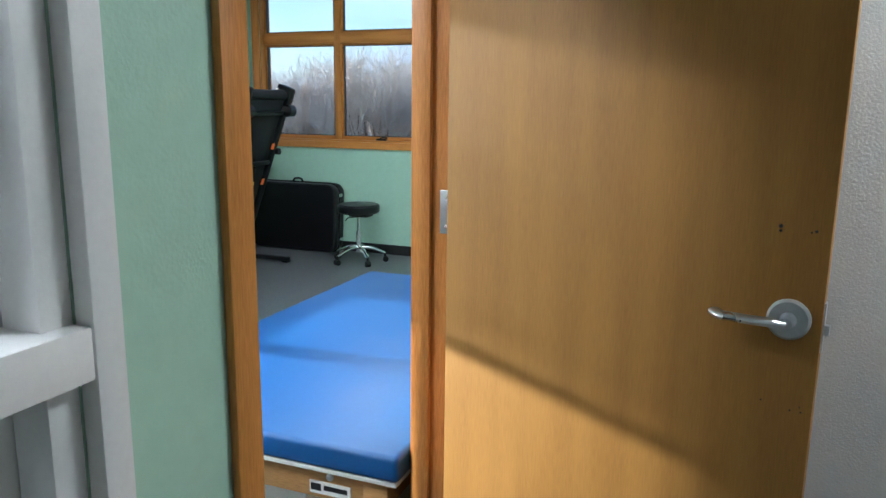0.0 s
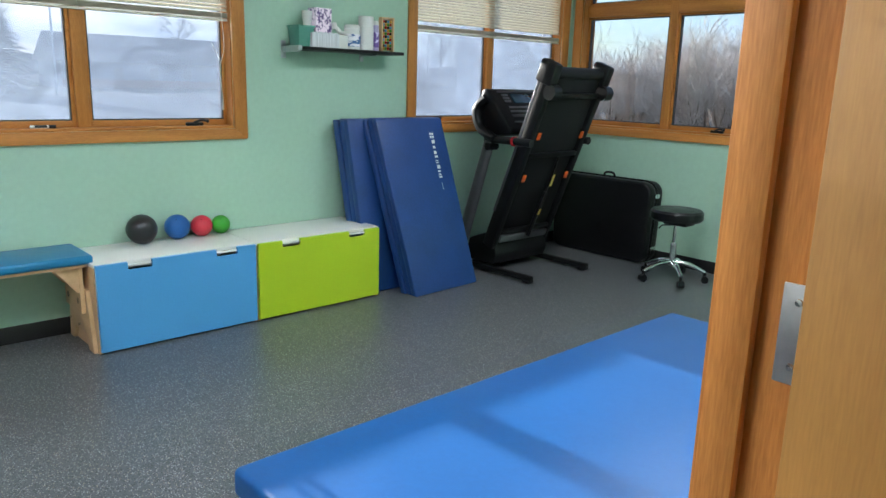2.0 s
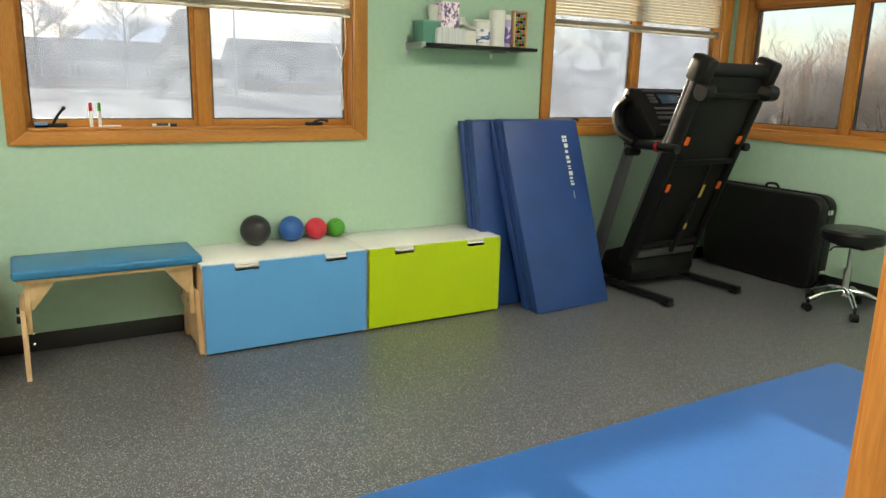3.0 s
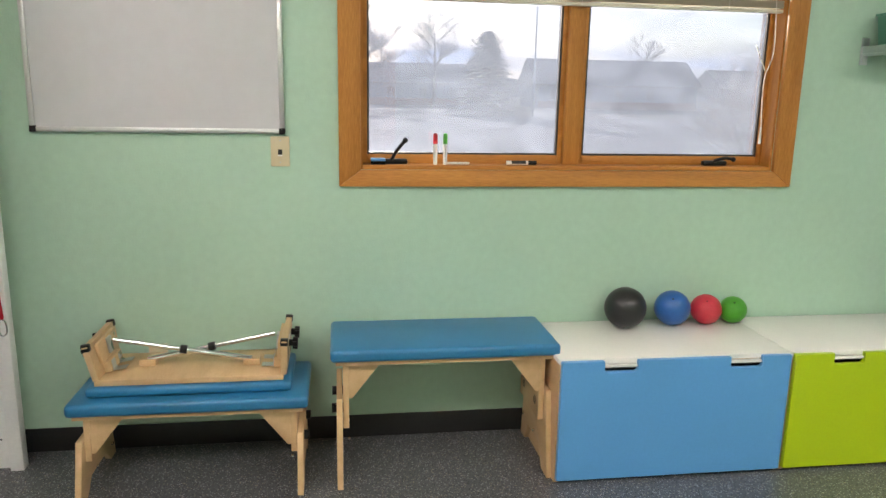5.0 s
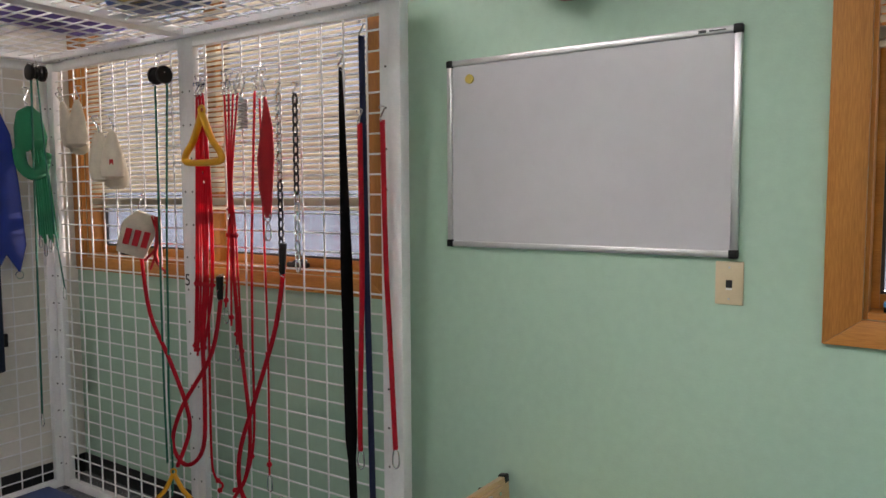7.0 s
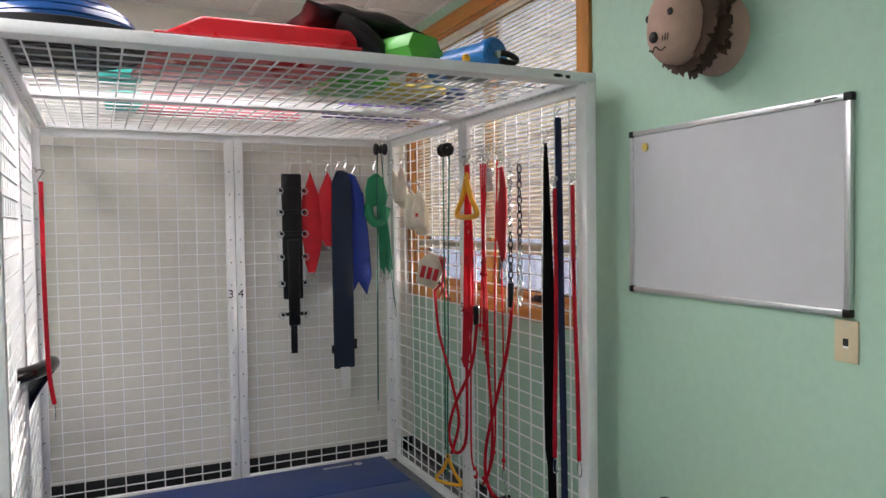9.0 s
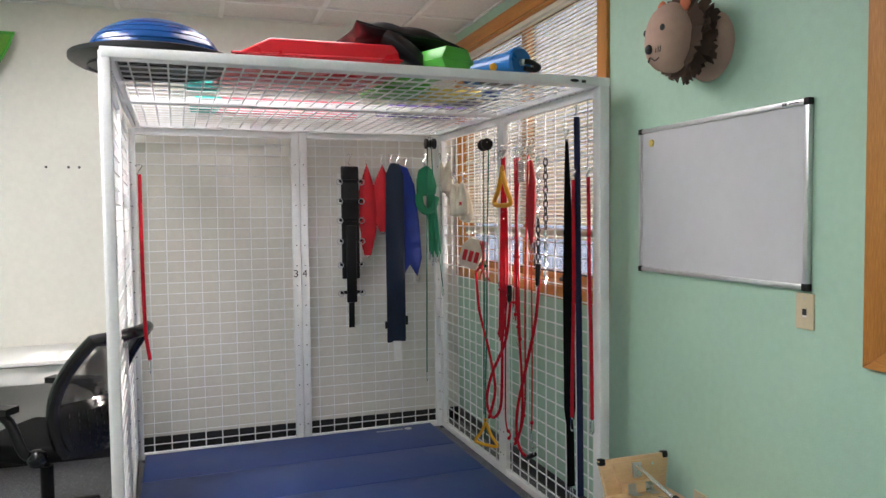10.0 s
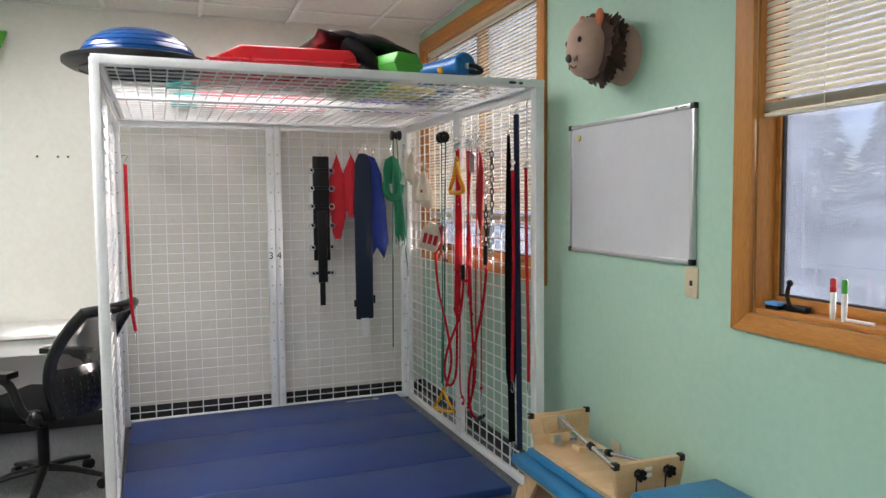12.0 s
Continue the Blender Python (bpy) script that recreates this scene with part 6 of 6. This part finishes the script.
tc_ = mn.new("ShaderNodeTexCoord")
gt = mn.new("ShaderNodeMath")
gt.operation = "GREATER_THAN"
gt.inputs[1].default_value = 0.42
ml.new(tc_.outputs["Object"], wv.inputs["Vector"])
ml.new(wv.outputs["Distance"], gt.inputs[0])
ml.new(gt.outputs[0], mx_.inputs["Fac"])
ml.new(tr_.outputs[0], mx_.inputs[1])
ml.new(mn["Principled BSDF"].outputs[0], mx_.inputs[2])
ml.new(mx_.outputs[0], mn["Material Output"].inputs["Surface"])
ob = part("back_mesh", Shape().add(vs, [(j * cols_ + i, j * cols_ + i + 1, (j + 1) * cols_ + i + 1, (j + 1) * cols_ + i) for j in range(rows_ - 1) for i in range(cols_ - 1)]), MESHB, oc, "see-through black mesh")
ob.matrix_basis = CH
lumbar, n_r = [], 9
for j in range(n_r):
    q = j / (n_r - 1)
    for i in range(cols_):
        u = 2 * i / (cols_ - 1) - 1
        x, y, z_ = vs[min(j, rows_ - 1) * cols_ + i]
        bulge = math.sin(math.pi * (0.08 + 0.84 * q)) * (1 - u * u)
        lumbar.append((x * (0.92 + 0.10 * math.sin(math.pi * q)), y + 0.022 + 0.075 * bulge, z_ - 0.03))
back = [(x * 0.97, y - 0.016, z_) for x, y, z_ in lumbar]
nl = len(lumbar)
quads = [(j * cols_ + i, j * cols_ + i + 1, (j + 1) * cols_ + i + 1, (j + 1) * cols_ + i) for j in range(n_r - 1) for i in range(cols_ - 1)]
ob = part("lumbar_support", Shape().add(lumbar + back, quads + [tuple(nl + k for k in q[::-1]) for q in quads]), CHAIRP, oc, "bulging black plastic lumbar shell with slots")
ob.matrix_basis = CH
slots = Shape()
for i in range(1, cols_ - 1):
    for j in range(1, n_r - 2):
        x, y, z_ = lumbar[j * cols_ + i]
        slots.ball((x, y + 0.001, z_ + 0.012), 0.0045, 0.003, 0.011, n=6)
tagged(part("slot", slots, INK, ob), kind="stuff")
for sg in (-1, 1):
    ob = part("arm_pivot", Shape().ball((sg * 0.262, 0.16, 0.47), 0.042, 0.042, 0.042, n=16), CHAIRP, oc, "round glossy arm pivot")
    ob.matrix_basis = CH
for sg in (-1, 1):
    ob = part("armrest", Shape().tube(curve([(sg * 0.22, 0.14, 0.46), (sg * 0.29, 0.12, 0.50), (sg * 0.30, 0.06, 0.64), (sg * 0.30, -0.02, 0.675)], 5), 0.022, 10).box(sg * 0.30 - 0.04, sg * 0.30 + 0.04, -0.20, 0.08, 0.675, 0.705), BLACKP, oc, "", 0.0)
    ob.matrix_basis = CH
part("gas_lift", Shape().rod((0, 0, 0.10), (0, 0, 0.34), 0.030, n=16).rod((0, 0, 0.34), (0, 0, 0.43), 0.016, n=12), BLACKP, oc)
part("tilt_mechanism", Shape().box(-0.10, 0.10, -0.12, 0.12, 0.39, 0.43), BLACKP, oc, bevel=0.01)
for k in range(5):
    t = 2 * math.pi * k / 5 + 0.3
    c_, s_ = math.cos(t), math.sin(t)
    lg = part("base_arm", Shape().tube([(0, 0, 0.12), (0.16 * c_, 0.16 * s_, 0.105), (0.31 * c_, 0.31 * s_, 0.07)], [0.03, 0.024, 0.018], 10, 0.7), BLACKP, oc)
    part("castor", Shape().rod((0.31 * c_ - 0.02 * s_, 0.31 * s_ + 0.02 * c_, 0.028), (0.31 * c_ + 0.02 * s_, 0.31 * s_ - 0.02 * c_, 0.028), 0.028, n=14), BLACKP, lg)
gt_ = thing("leaf_canopy", pose(2.82, -0.10, 2.622, 0, 0, 0), "green leaf-shaped fabric canopy fixed by the wall", "canopy")
edge = curve([(0, 0, 0), (0.045, 0.01, -0.11), (0.17, 0.03, -0.30), (0.36, 0.05, -0.46), (0.56, 0.03, -0.30), (0.72, 0.01, -0.11), (0.78, 0, 0)], 5)
part("leaf_cloth", Shape().slab([(p[0], p[2]) for p in edge], -0.006, 0.006, pose(0, 0, 0, 90, 0, 0)), mat("green_leaf_fabric", (0.13, 0.36, 0.03), 0.6, var=0.15, through_light=0.35), gt_, "translucent green cloth")
part("leaf_rim", Shape().tube([(p[0], 0, p[2]) for p in edge], 0.009, 8), GREENV, gt_, "darker green rim")
part("top_spar", Shape().rod((-0.01, 0, 0), (0.79, 0, 0), 0.011, n=10), GREENV, gt_)

# ---- old screw holes in the back wall ----
for x in (2.692, 2.568, 2.508):
    solid("screw_hole", Shape().turned([(0.008, 0), (0.007, 0.0015), (0.003, 0.002), (0, 0.002)], 10, pose(0, 0, 0, -90, 0, 0)), SASHDARK, pose(x, S, 1.847), "small dark screw hole in the cream wall", "screw hole", "screw holes in the wall")

# ---- small things on the window sill ----
zs = 1.162
er = thing("eraser", pose(-0.03, 3.395, zs), "small blue whiteboard eraser on the sill", "eraser")
part("felt_block", Shape().box(-0.02, 0.02, -0.028, 0.028, 0, 0.012), BLACKF, er, bevel=0.002)
part("eraser_top", Shape().box(-0.021, 0.021, -0.029, 0.029, 0.0125, 0.024), BOXBLUE, er, "", 0.003)
for y, mt, nm in ((3.625, REDV, "red"), (3.665, GREENV, "green")):
    mk = thing("marker", pose(-0.02, y, zs), "white whiteboard marker with a " + nm + " cap standing up", "marker", "whiteboard markers")
    part("barrel", Shape().turned([(0.008, 0), (0.0085, 0.08), (0.007, 0.085)], 14), PAPER, mk)
    part("cap", Shape().turned([(0.009, 0.083), (0.009, 0.118), (0.006, 0.125), (0, 0.125)], 14), mt, mk, nm + " cap")
mk = thing("marker", pose(-0.02, 3.98, zs + 0.009, 0, 0, 0), "white marker with black writing lying on the sill", "marker", "whiteboard markers")
part("barrel", Shape().rod((0, -0.06, 0), (0, 0.03, 0), 0.0085, n=14), PAPER, mk)
part("cap", Shape().rod((0, 0.03, 0), (0, 0.065, 0), 0.009, n=14), BLACKP, mk)
part("barrel_print", Shape().rod((0, -0.04, 0.0004), (0, 0.02, 0.0004), 0.0087, n=14), INK, mk)
mk = thing("marker", pose(-0.02, 3.715, zs + 0.006), "thin white pen lying on the sill", "marker", "whiteboard markers")
part("barrel", Shape().rod((0, -0.04, 0), (0, 0.05, 0), 0.005, n=10), PAPER, mk)

# ---- outside ----
GRASS = mat("winter_grass", (0.070, 0.062, 0.045), 0.95, var=0.35, vs=0.25, gs=3, col2=(0.11, 0.10, 0.075), bump=0.5, bs=8)
ASPHALT = mat("car_park_asphalt", (0.055, 0.056, 0.06), 0.9, var=0.2, vs=0.4, gs=6)
BARK = mat("bare_twig_bark", (0.16, 0.11, 0.085), 0.9, var=0.35, vs=3, gs=20)
TWIG = mat("grey_brown_twigs", (0.62, 0.53, 0.46), 0.9, var=0.35, vs=1.5, gs=20)
NEEDLE = mat("dark_spruce_needles", (0.030, 0.050, 0.026), 0.9, var=0.4, vs=2, gs=20)
SIDING = mat("grey_blue_siding", (0.30, 0.32, 0.35), 0.7, var=0.1, vs=0.5, gs=6)
BRICK = mat("red_brown_brick", (0.30, 0.13, 0.09), 0.9, var=0.25, vs=2, gs=9)
SHINGLE = mat("grey_roof_shingles", (0.14, 0.14, 0.15), 0.9, var=0.25, vs=1, gs=14)
DARKW = mat("dark_window_panes", (0.03, 0.035, 0.045), 0.15, var=0.2)
HILL = mat("distant_wooded_hill", (0.12, 0.12, 0.14), 1.0, var=0.25, vs=0.02, gs=0.4)
GZ = -0.12

setting("ground", Shape().box(-900, -0.9, -900, 900, -1.0, GZ).box(-0.9, 900, 9.3, 900, -1.0, GZ).box(-0.9, 900, -900, -3.1, -1.0, GZ).box(7.0, 900, -3.1, 9.3, -1.0, GZ).box(-0.9, 7, -3.1, 9.3, -1.0, -0.2),
        GRASS, "flat tan winter grass reaching the horizon", "ground")
setting("road", Shape().box(-48, -13, -60, 80, GZ - 0.2, GZ + 0.02), ASPHALT, "grey asphalt car park beyond the lawn", "road")


def twigs(shape, p, d, length, r, depth, rng, spread=0.7, kids=4, n=3):
    q = p + d * length
    q2 = p + d * length * 0.5 + Vector((rng.uniform(-1, 1), rng.uniform(-1, 1), 0)) * length * 0.06
    shape.tube([p, q2, q], [r, r * 0.8, r * 0.55], n, caps=False)
    if depth:
        for k in range(kids):
            nd = (d + Vector((rng.uniform(-1, 1), rng.uniform(-1, 1), rng.uniform(-0.35, 0.75))) * spread).normalized()
            twigs(shape, p.lerp(q, rng.uniform(0.35, 1.0)), nd, length * rng.uniform(0.55, 0.85), r * 0.58, depth - 1, rng, spread, kids, n)


def link_raw(name, shape, material, parent):
    me = bpy.data.meshes.new(name)
    me.from_pydata(shape.v, [], shape.f)
    me.materials.append(material)
    ob = new(name, me)
    ob.parent = parent
    return ob


def shrub(seed, height):
    rng = random.Random(seed)
    th = thing("bare_shrub", pose(0, 0, 0), "dense leafless grey-brown shrub on the lawn", "shrub", "bare shrubs outside")
    stems, fine = Shape(), Shape()
    for k in range(24):
        d = Vector((rng.uniform(-0.8, 0.8), rng.uniform(-0.8, 0.8), 1.0)).normalized()
        p = Vector((rng.uniform(-0.35, 0.35), rng.uniform(-0.35, 0.35), 0))
        q = p + d * height * rng.uniform(0.35, 0.55)
        stems.tube([p, q], [0.02, 0.011], 5)
        for j in range(4):
            nd = (d + Vector((rng.uniform(-1, 1), rng.uniform(-1, 1), rng.uniform(-0.4, 0.6))) * 0.7).normalized()
            twigs(fine, p.lerp(q, rng.uniform(0.35, 1)), nd, height * 0.27, 0.010, 3, rng, 0.85, 4)
    part("stem", stems, BARK, th)
    link_raw("twig_crown", fine, TWIG, th)
    return th


def bare_tree(seed, height):
    rng = random.Random(seed)
    th = thing("bare_tree", pose(0, 0, 0), "tall leafless deciduous tree in the distance", "tree", "bare trees outside")
    trunk, crown = Shape(), Shape()
    trunk.tube(curve([(0, 0, 0), (0.1, 0.05, height * 0.3), (0, 0.1, height * 0.6), (0.1, 0, height * 0.9)], 3), [0.22, 0.2, 0.19, 0.17, 0.14, 0.12, 0.1, 0.08, 0.06, 0.04], 8)
    for k in range(16):
        z = height * rng.uniform(0.3, 0.9)
        a = rng.uniform(0, 6.28)
        twigs(crown, Vector((0.05, 0.05, z)), Vector((math.cos(a), math.sin(a), 0.9)).normalized(), height * 0.2, 0.06, 3, rng, 0.6, 4)
    part("trunk", trunk, BARK, th)
    link_raw("limbs", crown, BARK, th)
    return th


def spruce(height):
    rng = random.Random(5)
    th = thing("spruce_tree", pose(0, 0, 0), "dark green conical spruce beyond the car park", "tree", "spruces outside")
    part("trunk", Shape().tube([(0, 0, 0), (0, 0, height)], [0.18, 0.02], 8), BARK, th)
    s = Shape()
    for k in range(2600):
        z = rng.uniform(0.04, 1.0)
        r = (1 - z) * height * 0.30 * rng.uniform(0.35, 1.08)
        a = rng.uniform(0, 6.28)
        p = Vector((r * math.cos(a), r * math.sin(a), z * height - 0.15 * r))
        q = p + Vector((math.cos(a), math.sin(a), -0.4)) * rng.uniform(0.2, 0.5)
        w = Vector((-math.sin(a), math.cos(a), 0.1)) * rng.uniform(0.08, 0.2)
        s.add([p - w, p + w, q], [(0, 1, 2)])
    link_raw("needles", s, NEEDLE, th)
    return th


def house(m, w, dpt, h, roof, label, wins=4):
    th = thing("house", m, label, "house", "houses across the car park")
    part("wall", Shape().box(0, dpt, -w / 2, w / 2, 0, h), SIDING, th)
    s = Shape().add([(-0.5, -w / 2 - 0.5, h), (dpt + 0.5, -w / 2 - 0.5, h), (dpt / 2, -w / 2 - 0.5, h + roof), (-0.5, w / 2 + 0.5, h), (dpt + 0.5, w / 2 + 0.5, h), (dpt / 2, w / 2 + 0.5, h + roof)],
                    [(0, 1, 2), (3, 5, 4), (0, 2, 5, 3), (1, 4, 5, 2), (0, 3, 4, 1)])
    part("brick_base", Shape().box(dpt, dpt + 0.05, -w / 2, w / 2, 0, 0.9), BRICK, th, "red-brown brick base")
    part("roof", s, SHINGLE, th)
    for i in range(wins):
        y = -w / 2 + w * (i + 0.5) / wins
        wd = part("window", Shape().box(dpt, dpt + 0.06, y - 0.6, y + 0.6, 1.0, 2.4), FRAMEW, th)
        part("pane", Shape().box(dpt + 0.06, dpt + 0.08, y - 0.5, y - 0.05, 1.1, 2.3).box(dpt + 0.06, dpt + 0.08, y + 0.05, y + 0.5, 1.1, 2.3), DARKW, wd)
    return th


base = shrub(1, 2.6)
base.matrix_basis = pose(-0.6, 16.5, GZ)
alt = shrub(2, 2.6)
alt.matrix_basis = pose(-7.5, 12.2, GZ)
for i, (x, y, sc, o) in enumerate(((-2.4, 16.0, 1.1, alt), (-4.2, 15.2, 1.05, base), (-5.6, 13.8, 1.0, alt), (1.0, 17.6, 0.8, alt), (-8.6, 10.8, 1.0, base), (-3.3, 18.0, 1.3, base))):
    c2 = copy_thing(o, pose(x, y, GZ, 0, 0, 70 * i))
    c2.scale = (sc, sc, sc)
t1 = bare_tree(7, 9)
t1.matrix_basis = pose(-80, 14, GZ)
for x, y, sc, r in ((-86, 6, 1.15, 40), (-95, 9, 1.0, 100), (-92, 44, 0.9, 160), (-84, -10, 1.2, 210), (-70, 62, 1.0, 20), (-100, 24, 0.9, 300), (-75, 75, 1.1, 80), (-60, -30, 1.0, 140)):
    c2 = copy_thing(t1, pose(x, y, GZ, 0, 0, r))
    c2.scale = (sc, sc, sc)
sp = spruce(6.6)
sp.matrix_basis = pose(-50, 14, GZ)
sp.scale = (1.7, 1.7, 0.9)
for x, y, sc, r in ((-26, -17, 0.85, 50), (-30, -24, 1.1, 120), (-24, -23, 0.8, 200), (-34, -20, 1.0, 260)):
    c2 = copy_thing(sp, pose(x, y, GZ, 0, 0, r))
    c2.scale = (sc * 1.4, sc * 1.4, sc)
house(pose(-92, 37, GZ), 20, 9, 2.8, 3.2, "low grey-blue house with a gabled roof", 5)
house(pose(-104, 66, GZ), 18, 9, 2.8, 2.8, "low grey house with a shingle roof", 5)
house(pose(-100, 12, GZ), 16, 9, 2.8, 2.6, "low grey house with a shingle roof", 4)
house(pose(-90, -26, GZ), 16, 8, 2.8, 2.8, "low grey house with a shingle roof", 4)
lp = thing("street_lamp", pose(-50, 17.5, GZ), "tall grey car park light pole", "street lamp")
part("pole", Shape().tube([(0, 0, 0), (0, 0, 8.4)], [0.09, 0.06], 8), STEEL, lp)
part("lamp_head", Shape().box(-0.15, 0.15, -0.1, 0.5, 8.35, 8.5), STEEL, lp, bevel=0.02)
s = Shape()
rng = random.Random(11)
pts = []
for i in range(140):
    a = radians(20 + 200 * i / 139)
    pts.append((math.cos(a) * 420, math.sin(a) * 420 , 9 + 7 * noise.noise((i * 0.09, 0, 3)) + 2.5 * rng.random()))
s.add([(x, y, -2) for x, y, z in pts] + pts, [(i, i + 1, i + 141, i + 140) for i in range(139)])
solid("distant_treeline", s, HILL, Matrix(), "hazy line of distant bare woods", "woods", kind="stuff")
